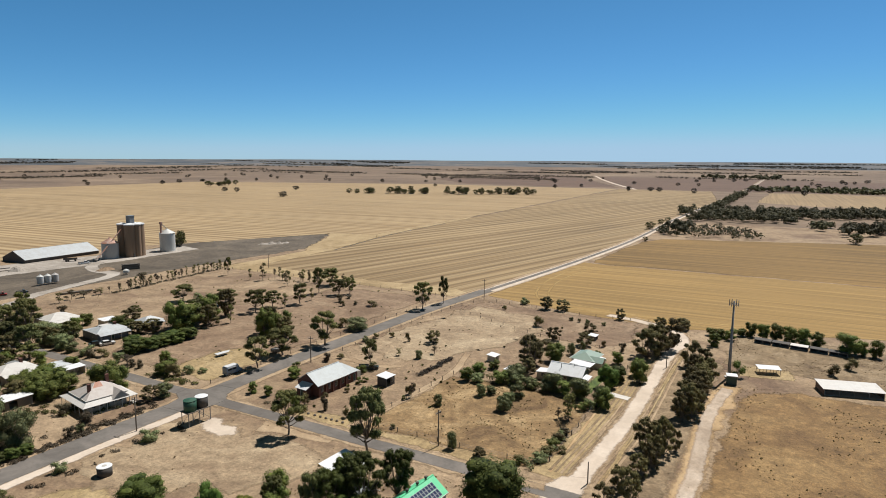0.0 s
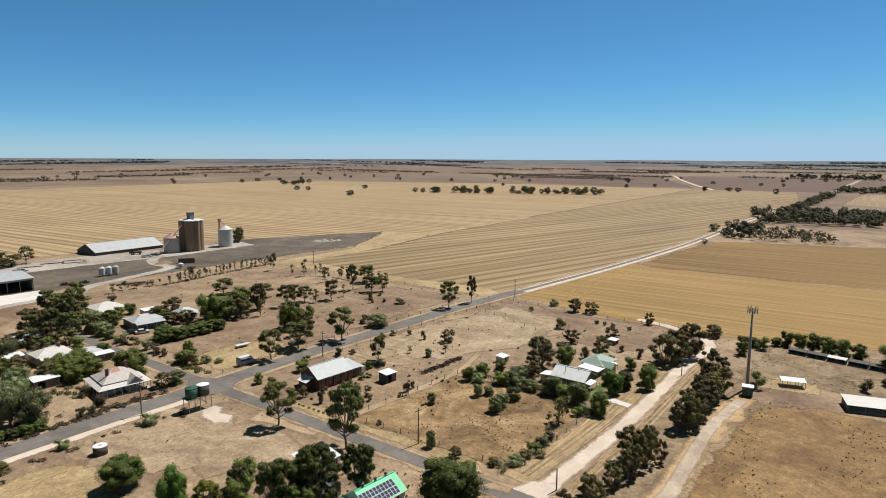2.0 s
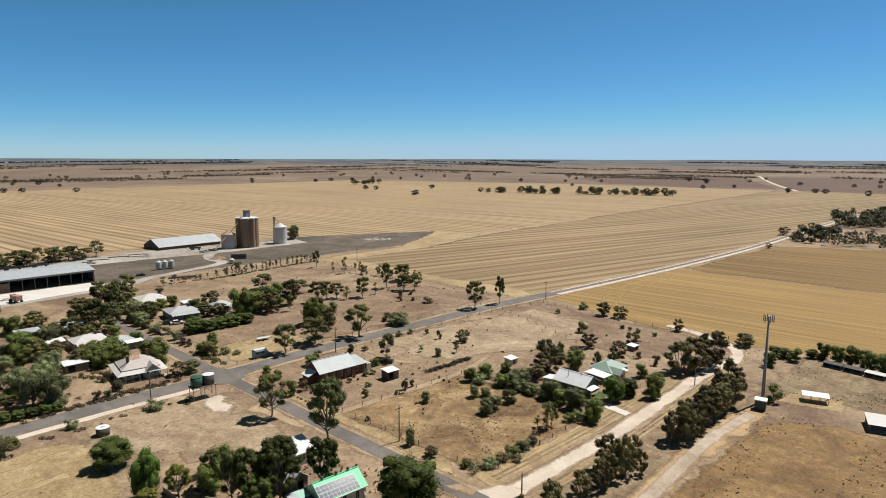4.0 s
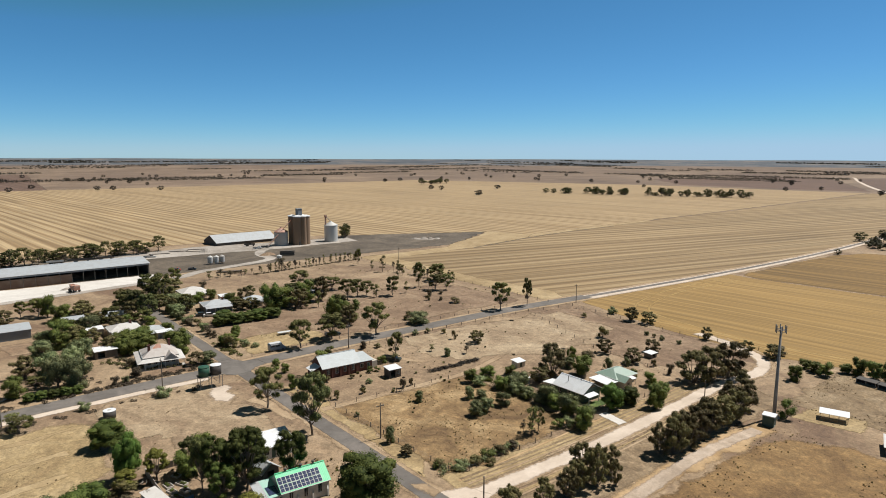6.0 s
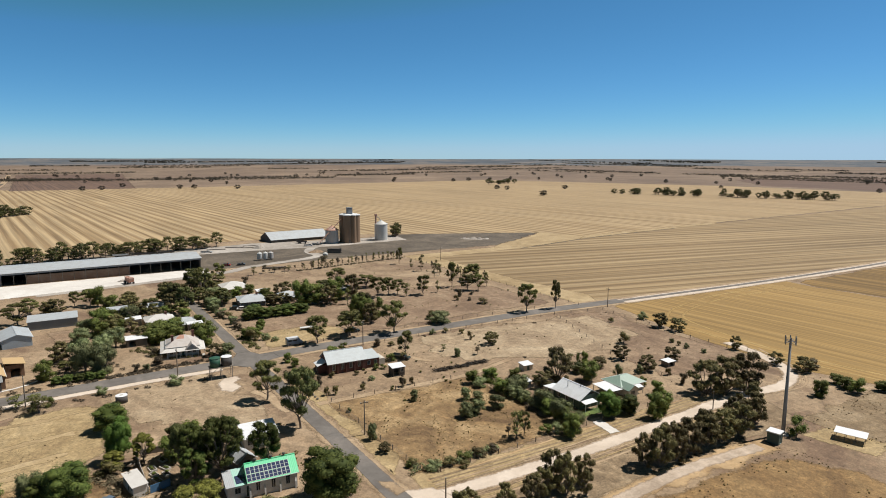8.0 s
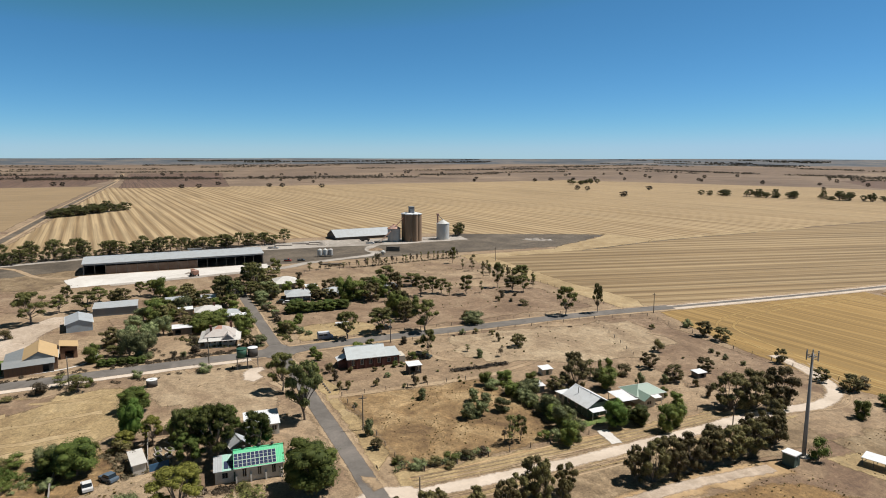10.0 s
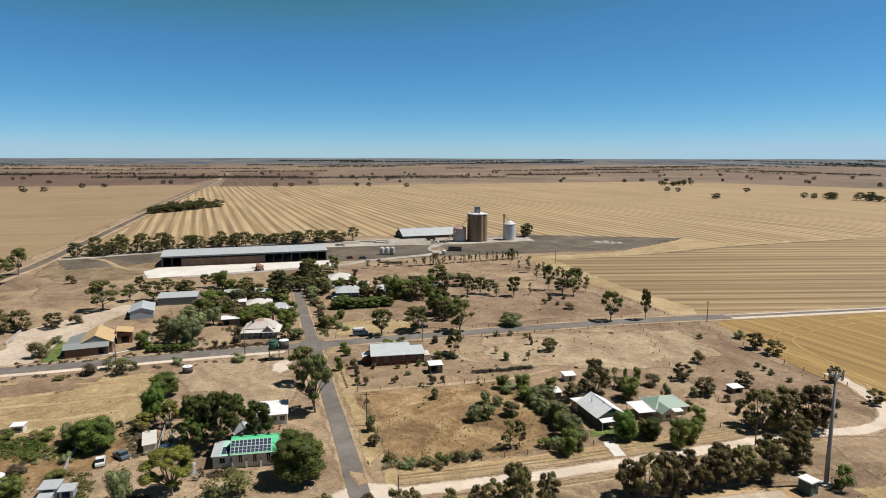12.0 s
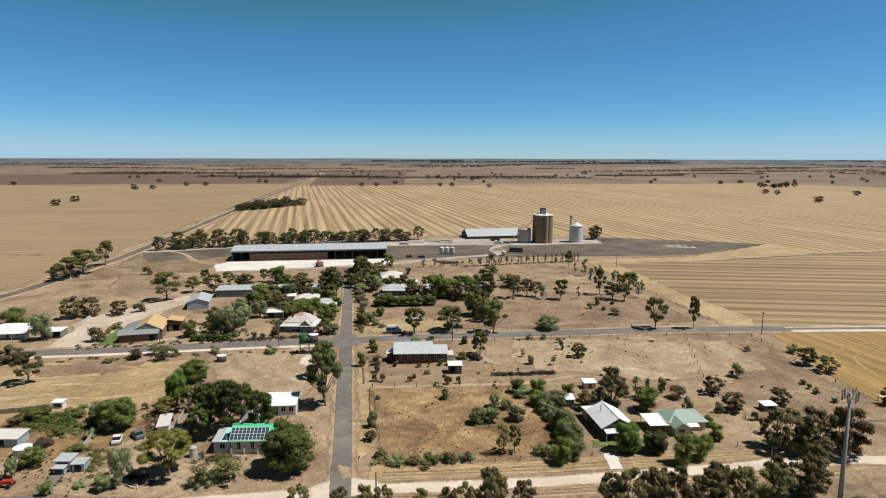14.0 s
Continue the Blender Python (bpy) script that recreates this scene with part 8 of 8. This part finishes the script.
def tufts(name, zone, n, size, seed, material, label):
    """Dry tussocks scattered over a rectangle, thick in places and thin in others."""
    r = np.random.default_rng(seed)
    x0, x1, y0, y1 = zone
    pts = np.stack([r.uniform(x0, x1, n * 3), r.uniform(y0, y1, n * 3)], 1)
    keep = [p for p in pts if noise.noise(Vector((p[0] * 0.07, p[1] * 0.07, seed))) > 0.05 * r.normal() and not (-130 < p[0] < -118 and p[1] < 260) and not (104 < p[1] < 110.5 and -230 < p[0] < -25) and not -33 < p[0] < -26.5][:n]
    p = np.array(keep)
    k = len(p)
    s = size * (0.4 + r.random((k, 1)) ** 2 * 1.4)
    quads = 5
    v = []
    for q in range(quads):
        a = r.uniform(0, math.tau, (k, 1))
        tilt = r.uniform(0.2, 0.8, (k, 1))
        d = np.concatenate([np.cos(a), np.sin(a), np.zeros((k, 1))], 1)
        side = np.concatenate([-np.sin(a), np.cos(a), np.zeros((k, 1))], 1)
        base = np.concatenate([p, np.zeros((k, 1))], 1)
        up = np.array([[0, 0, 1.0]])
        v.append(np.stack([base - side * s * 0.35, base + side * s * 0.35, base + side * s * 0.5 + d * s * tilt + up * s * 0.7, base - side * s * 0.5 + d * s * tilt + up * s * 0.7], 1))
    v = np.concatenate(v).reshape(-1, 3)
    c = len(v) // 4
    me = bpy.data.meshes.new(name)
    me.vertices.add(len(v)); me.vertices.foreach_set("co", v.ravel())
    me.loops.add(c * 4); me.loops.foreach_set("vertex_index", np.arange(c * 4))
    me.polygons.add(c); me.polygons.foreach_set("loop_start", np.arange(c) * 4); me.polygons.foreach_set("loop_total", np.full(c, 4))
    me.update(calc_edges=True)
    me.materials.append(material)
    tagged(new(name, me), label, "tussocks", kind="stuff")


tufts("tussocks", (-118, -38, 112, 245), 900, 0.14, 61, M_TUFT, "scattered dry tussocks on bare ground")
tufts("tussocks", (-120, -36, 0, 104), 350, 0.14, 62, M_TUFT, "scattered dry tussocks on bare ground")
tufts("tussocks", (-24, 45, 90, 232), 260, 0.14, 63, M_TUFT, "scattered dry tussocks on bare ground")
tufts("tussocks", (-255, -130, 112, 245), 900, 0.14, 64, M_TUFT, "scattered dry tussocks on bare ground")
tufts("tussocks", (-76, -36, 30, 100), 900, 0.26, 70, M_TUFT, "dry grass clumps over the house yard")
tufts("tussocks", (-5, 45, 95, 182), 1400, 0.17, 71, M_TUFT, "dry grass clumps over the brown paddock")
tufts("tussocks", (-78, -38, 112, 150), 700, 0.17, 72, M_TUFT, "dry grass clumps over the house paddock")
tufts("saltbush", (-6, 45, 198, 232), 1100, 0.15, 66, M_TUFT, "low grey saltbush across the bare ground")
tufts("low_shrubs", (-114, -62, 116, 222), 130, 0.42, 67, M_L_GUM, "small olive shrubs dotted over the bare paddock")
tufts("low_shrubs", (-250, -132, 120, 240), 160, 0.4, 68, M_L_GUM, "small olive shrubs dotted over the house blocks")
tufts("tussocks", (-340, -130, -40, 104), 900, 0.14, 65, M_TUFT, "scattered dry tussocks on bare ground")


# depot clutter
def heap(name, x, y, rx, ry, h, material, label, seed):
    r = random.Random(seed)
    bm = bmesh.new()
    n, rings = 18, []
    for k in range(4):
        s = 1 - k / 4
        rings.append([bm.verts.new((x + rx * s * math.cos(i * math.tau / n) * r.uniform(0.85, 1.12), y + ry * s * math.sin(i * math.tau / n) * r.uniform(0.85, 1.12), 0.02 + h * (1 - s * s) * r.uniform(0.85, 1.1) * (k > 0))) for i in range(n)])
    for a, b in zip(rings, rings[1:]):
        for i in range(n):
            bm.faces.new((a[i], a[(i + 1) % n], b[(i + 1) % n], b[i]))
    bm.faces.new(rings[-1])
    me = bpy.data.meshes.new(name)
    bm.to_mesh(me); bm.free()
    me.materials.append(material)
    tagged(new(name, me), label, "heap")


heap("soil_heap", -311, 212, 3.5, 5.0, 1.6, M_RED, "dark reddish mound of soil beside the silos", 1)
heap("gravel_heap", -348.6, 188, 3.2, 4.0, 2.6, M_YARD, "grey heap of crushed rock in the yard", 2)
heap("gravel_heap", -276, 96.5, 1.6, 3.0, 1.0, M_YARD, "small heap of rubble on the apron edge", 3)
for i, (x, y) in enumerate(((-311, 330), (-307, 334), (-303, 338), (-300, 342), (-309, 337))):
    heap("rubble_heap", x, y, 1.8, 2.4, 1.0 + 0.2 * (i % 3), M_YARD, "pale broken rubble heaped on dark soil", 10 + i)
vehicle(-347.0, 154.0, 80, M_PAINT_WHITE, "white farm truck behind the long shed", 7.0, True, "truck")


def grain_header(x, y, turn):
    h = thing("grain_header", x, y, turn, "boxy rust-brown harvester parked on the white apron", "harvester")
    part("body", solid(((-1.9, -1.3, 0.9), (1.6, -1.3, 0.9), (1.6, 1.3, 0.9), (-1.9, 1.3, 0.9), (-2.2, -1.4, 2.9), (0.9, -1.4, 3.1), (0.9, 1.4, 3.1), (-2.2, 1.4, 2.9)), ((0, 3, 2, 1), (4, 5, 6, 7), (0, 1, 5, 4), (1, 2, 6, 5), (2, 3, 7, 6), (3, 0, 4, 7))), M_RUST, h)
    part("cab", boxes((1.0, 2.3, -0.8, 0.8, 1.6, 3.2)), M_GLASS, h, "dark glazed cab")
    part("cab_roof", boxes((0.9, 2.5, -0.95, 0.95, 3.21, 3.35)), M_RUST, h)
    part("auger", rod((-0.5, 1.4, 2.8), (-3.2, 1.7, 3.2), 0.18, 8), M_RUST, h)
    for wx, r in ((-1.4, 0.6), (1.3, 0.9)):
        for wy in (-1.3, 1.3):
            part("wheel", rod((wx, wy - .25, r), (wx, wy + .25, r), r, 16), M_TYRE, h)


def flat_trailer(x, y, turn, length, paint, label):
    t = thing("flat_trailer", x, y, turn, label, "trailer")
    L = length / 2
    part("deck", boxes((-L, L, -1.2, 1.2, 1.0, 1.2)), M_TIMBER, t)
    part("side_boards", boxes((-L, L, -1.2, -1.1, 1.2, 1.9), (-L, L, 1.1, 1.2, 1.2, 1.9), (-L, -L + .1, -1.1, 1.1, 1.2, 1.9), (L - .1, L, -1.1, 1.1, 1.2, 1.9)), paint, t)
    part("drawbar", boxes((L, L + 1.8, -0.08, 0.08, 0.8, 0.95)), M_STEELPOST, t)
    for wx in (-L * 0.6, -L * 0.6 + 1.1, L * 0.7):
        for wy in (-1.0, 1.0):
            part("wheel", rod((wx, wy - .15, 0.5), (wx, wy + .15, 0.5), 0.5, 14), M_TYRE, t)


grain_header(-268.6, 97.8, 200)
flat_trailer(-358.2, 107.0, 84, 8.5, M_BINWHITE, "pale high-sided trailer behind the long shed")
flat_trailer(-356.8, 119.5, 84, 10.0, M_DARK_WALL, "dark high-sided trailer behind the long shed")
flat_trailer(-355.6, 132.0, 84, 9.0, M_DARK_WALL, "dark high-sided trailer behind the long shed")
flat_trailer(-354.2, 220.4, 60, 7.0, M_DARK_WALL, "dark trailer standing beside the bulk shed")
vehicle(-292.2, 150.5, 60, M_PAINT_RED, "red field machine parked by the depot road", 4.0, True, "machine")
vehicle(-289.4, 157.6, 75, M_PAINT_DARK, "dark field machine parked by the depot road", 4.2, True, "machine")
vehicle(-342.0, 226.0, 80, M_PAINT_DARK, "dark truck beside the grain conveyor", 6.0, True, "truck")
vehicle(-339.5, 219.0, 85, M_PAINT_WHITE, "pale trailer beside the grain conveyor", 6.0, True, "truck")
fb = thing("field_bin", -289.5, 208.5, 0, "squat white hopper bin on the bare yard", "grain bin")
part("bin_wall", turned(0, 0, ((0.3, 0.4), (1.5, 1.4), (1.5, 2.4), (0.3, 3.0)), 20), M_BINWHITE, fb)
for k in range(4):
    part("leg", rod((1.3 * math.cos(k * 1.57 + .8), 1.3 * math.sin(k * 1.57 + .8), 0), (1.3 * math.cos(k * 1.57 + .8), 1.3 * math.sin(k * 1.57 + .8), 1.4), 0.06, 5), M_STEELPOST, fb)
brush("brush_heap", (-264, 160), (-266, 178), 16, 1.0, 0.9, 52, M_L_DRY, "dark dry brush along the depot fence")


# yard walls, verge stones and dead timber
def low_wall(points, h, thick, material, label):
    w = thing("low_wall", points[0][0], points[0][1], 0, label, "wall")
    o = Vector((*points[0], 0))
    for a, b in zip(points, points[1:]):
        a, b = Vector((*a, 0)) - o, Vector((*b, 0)) - o
        n = max(1, round((b - a).length / 2.4))
        for i in range(n):
            p, q = a.lerp(b, i / n), a.lerp(b, (i + 0.97) / n)
            s = (q - p).normalized().cross(Vector((0, 0, 1))) * thick / 2
            up = Vector((0, 0, h * (0.92 + 0.12 * ((i * 7) % 3) / 2)))
            part("panel", solid([p - s, q - s, q + s, p + s, p - s + up, q - s + up, q + s + up, p + s + up], ((0, 3, 2, 1), (4, 5, 6, 7), (0, 1, 5, 4), (1, 2, 6, 5), (2, 3, 7, 6), (3, 0, 4, 7))), material, w)


low_wall([(-55.6, 52.6), (-61, 52.4), (-67.3, 52.9)], 1.3, 0.1, M_GALV, "leaning pale sheet-iron yard fence")
low_wall([(-77.6, 24), (-78.4, 30), (-79.4, 36)], 1.2, 0.1, M_TIMBER, "grey paling fence behind the garden")
low_wall([(-155.5, 14.4), (-163, 14.6), (-171.5, 14.4)], 0.9, 0.3, M_CONC2, "low grey block wall beside the yard")
for i in range(9):
    sr = random.Random(100 + i)
    st = thing("verge_stone", -97.0 + i * 1.7 + sr.uniform(-.15, .15), 112.3 - i * 0.07, sr.uniform(0, 180), "small dark stone set along the street verge", "stone", "stones along the street")
    part("stone", turned(0, 0, ((0.34, -0.05), (0.36, 0.2), (0.22, 0.42), (0.05, 0.48)), 7), M_TIMBER, st)
brush("brush_heap", (-41.5, 66.2), (-38.0, 69.6), 16, 1.2, 0.9, 71, M_L_BRUSH, "tangle of dead branches under the trees")
brush("weeds", (-70, 36), (-66.5, 46), 40, 1.5, 0.9, 72, M_L_GREEN, "bed of rank green growth behind the yard", "weeds")
brush("weeds", (-62, 46), (-70, 52), 20, 1.6, 0.7, 73, M_L_PEPPER, "grey-green weeds beside the yard fence", "weeds")
brush("hedge", (-136.3, 27.4), (-156, 29.2), 26, 0.8, 2.3, 74, M_L_MALLEE, "dark clipped shrubs along the lawn", "hedge")
tim_r = random.Random(8)
for i in range(9):
    a = tim_r.uniform(0, 3.1)
    tx, ty = -39.6 + tim_r.uniform(-2, 2), 67.8 + tim_r.uniform(-2, 2)
    lg = thing("dead_log", tx, ty, math.degrees(a), "bleached fallen branch lying in the yard", "log", "fallen branches")
    part("stem", rod((-tim_r.uniform(0.8, 1.6), 0, 0.12), (tim_r.uniform(0.8, 1.6), 0.2, 0.25), 0.11, 6), M_CONC2, lg)


def timber_stack(x, y, turn, length, width, rows, label):
    """Old sleepers laid in layers, each a little askew."""
    s = thing("timber_stack", x, y, turn, label, "stack")
    r = random.Random(int(x * 3 + y))
    for k in range(rows):
        n = int(width / 0.55)
        for i in range(n):
            y0 = -width / 2 + i * 0.55 + r.uniform(-.05, .05)
            a = r.uniform(0, 1.3)
            part("sleeper", boxes((-length / 2 + a, length / 2 - r.uniform(0, 1.3), y0, y0 + 0.45, k * 0.42, k * 0.42 + 0.40)), M_DARK_WALL if r.random() < 0.4 else M_TIMBER, s)


timber_stack(-302.0, 220.4, 57, 9.0, 3.0, 7, "tall dark stack of old railway sleepers")
timber_stack(-269.6, 169.4, 70, 13.0, 1.8, 2, "long low dark pile of old sleepers by the fence")
for sx, sy, sl, sw in ((-357.4, 163.0, 13, 1.3), (-360.6, 175.6, 12, 1.8), (-354.4, 182.4, 9, 1.3), (-362.0, 187.0, 10, 1.3)):
    timber_stack(sx, sy, 72, sl, sw, 1, "long low rack of rails and sleepers on the grey yard")
brush("brush_heap", (-255, 176), (-261, 246), 60, 0.9, 0.8, 81, M_L_DRY, "dry grass and dead brush under the sapling row")


# walled garden beside the caravan: pale earth, raised beds, sheet walls
def garden_bed(x, y, turn, length, width, seed):
    b = thing("garden_bed", x, y, turn, "raised garden bed with pale edging and leafy plants", "garden bed", "beds in the walled garden")
    r = random.Random(seed)
    L, W = length / 2, width / 2
    for x0, x1, y0, y1 in ((-L, L, -W, -W + .14), (-L, L, W - .14, W), (-L, -L + .14, -W + .14, W - .14), (L - .14, L, -W + .14, W - .14)):
        part("edging", boxes((x0, x1, y0, y1, 0, 0.38)), M_CONC2, b)
    part("soil", boxes((-L + .14, L - .14, -W + .14, W - .14, 0, 0.28)), M_BARE, b)
    blobs = [((r.uniform(-L + .3, L - .3), r.uniform(-W + .3, W - .3), 0.45), (0.32, 0.32, 0.28)) for _ in range(max(2, int(length * width * 0.9)))]
    leaves = new("plants", leaf_mass("plants", blobs, 90 * len(blobs), 0.09, M_L_GREEN, seed))
    leaves.parent = b


sheet("garden_yard", [(-75.4, 69.6), (-74.6, 75.2), (-68, 74.2), (-60.4, 72.2), (-60.2, 69.0)], 0.05, M_PALE, "pale trodden earth of a walled garden", "yard", 0.5, 1.5)
for k, (bx, by, bl, bw) in enumerate(((-68.6, 70.8, 2.0, 1.3), (-66.2, 70.6, 1.8, 1.2), (-67.8, 72.9, 2.2, 1.2), (-65.2, 72.6, 1.8, 1.2), (-63.2, 70.8, 3.0, 1.2), (-71.4, 73.2, 1.6, 1.2))):
    garden_bed(bx, by, 6 + 9 * (k % 3), bl, bw, 300 + k)
low_wall([(-59.6, 68.8), (-59.9, 70.4), (-60.4, 72.4)], 1.6, 0.12, M_BLUE_SHEET, "blue sheet wall along the walled garden")
low_wall([(-76.6, 69.2), (-70, 68.9), (-60.0, 68.6)], 1.2, 0.1, M_GALV, "pale sheet-iron wall between caravan and garden")
low_wall([(-76.4, 70.0), (-75.6, 76.4), (-73.6, 80.0)], 1.3, 0.12, M_TIMBER, "dark weathered paling fence behind the garden")


# fallen limbs and cut branches heaped under the yard trees
def fallen_branches(x, y, n, spread, seed):
    t = thing("fallen_branches", x, y, 0, "tangle of bleached fallen branches under the yard trees", "branches")
    r = random.Random(seed)
    for i in range(n):
        a, d, q = r.uniform(0, math.tau), spread * math.sqrt(r.random()), r.uniform(0, math.pi)
        ln = r.uniform(0.7, 2.2)
        c = Vector((d * math.cos(a), d * math.sin(a), 0.06))
        u = Vector((math.cos(q), math.sin(q), 0)) * ln / 2
        top = c + u + Vector((0, 0, r.uniform(0.05, 0.7)))
        bm = rod(c - u, top, 0.07, 5, None, 0.03)
        for _ in range(2):
            m = (c - u).lerp(top, r.uniform(0.4, 0.8))
            rod(m, m + Vector((r.uniform(-.6, .6), r.uniform(-.6, .6), r.uniform(0.02, 0.4))), 0.035, 4, bm, 0.015)
        part("branch", bm, M_DEADWOOD, t)


for k, (bx, by, bn, bs) in enumerate(((-39.6, 68.6, 26, 2.4), (-41.2, 70.4, 16, 1.8), (-46.5, 76.0, 12, 1.5), (-73.0, 68.0, 10, 1.4))):
    fallen_branches(bx, by, bn, bs, 500 + k)
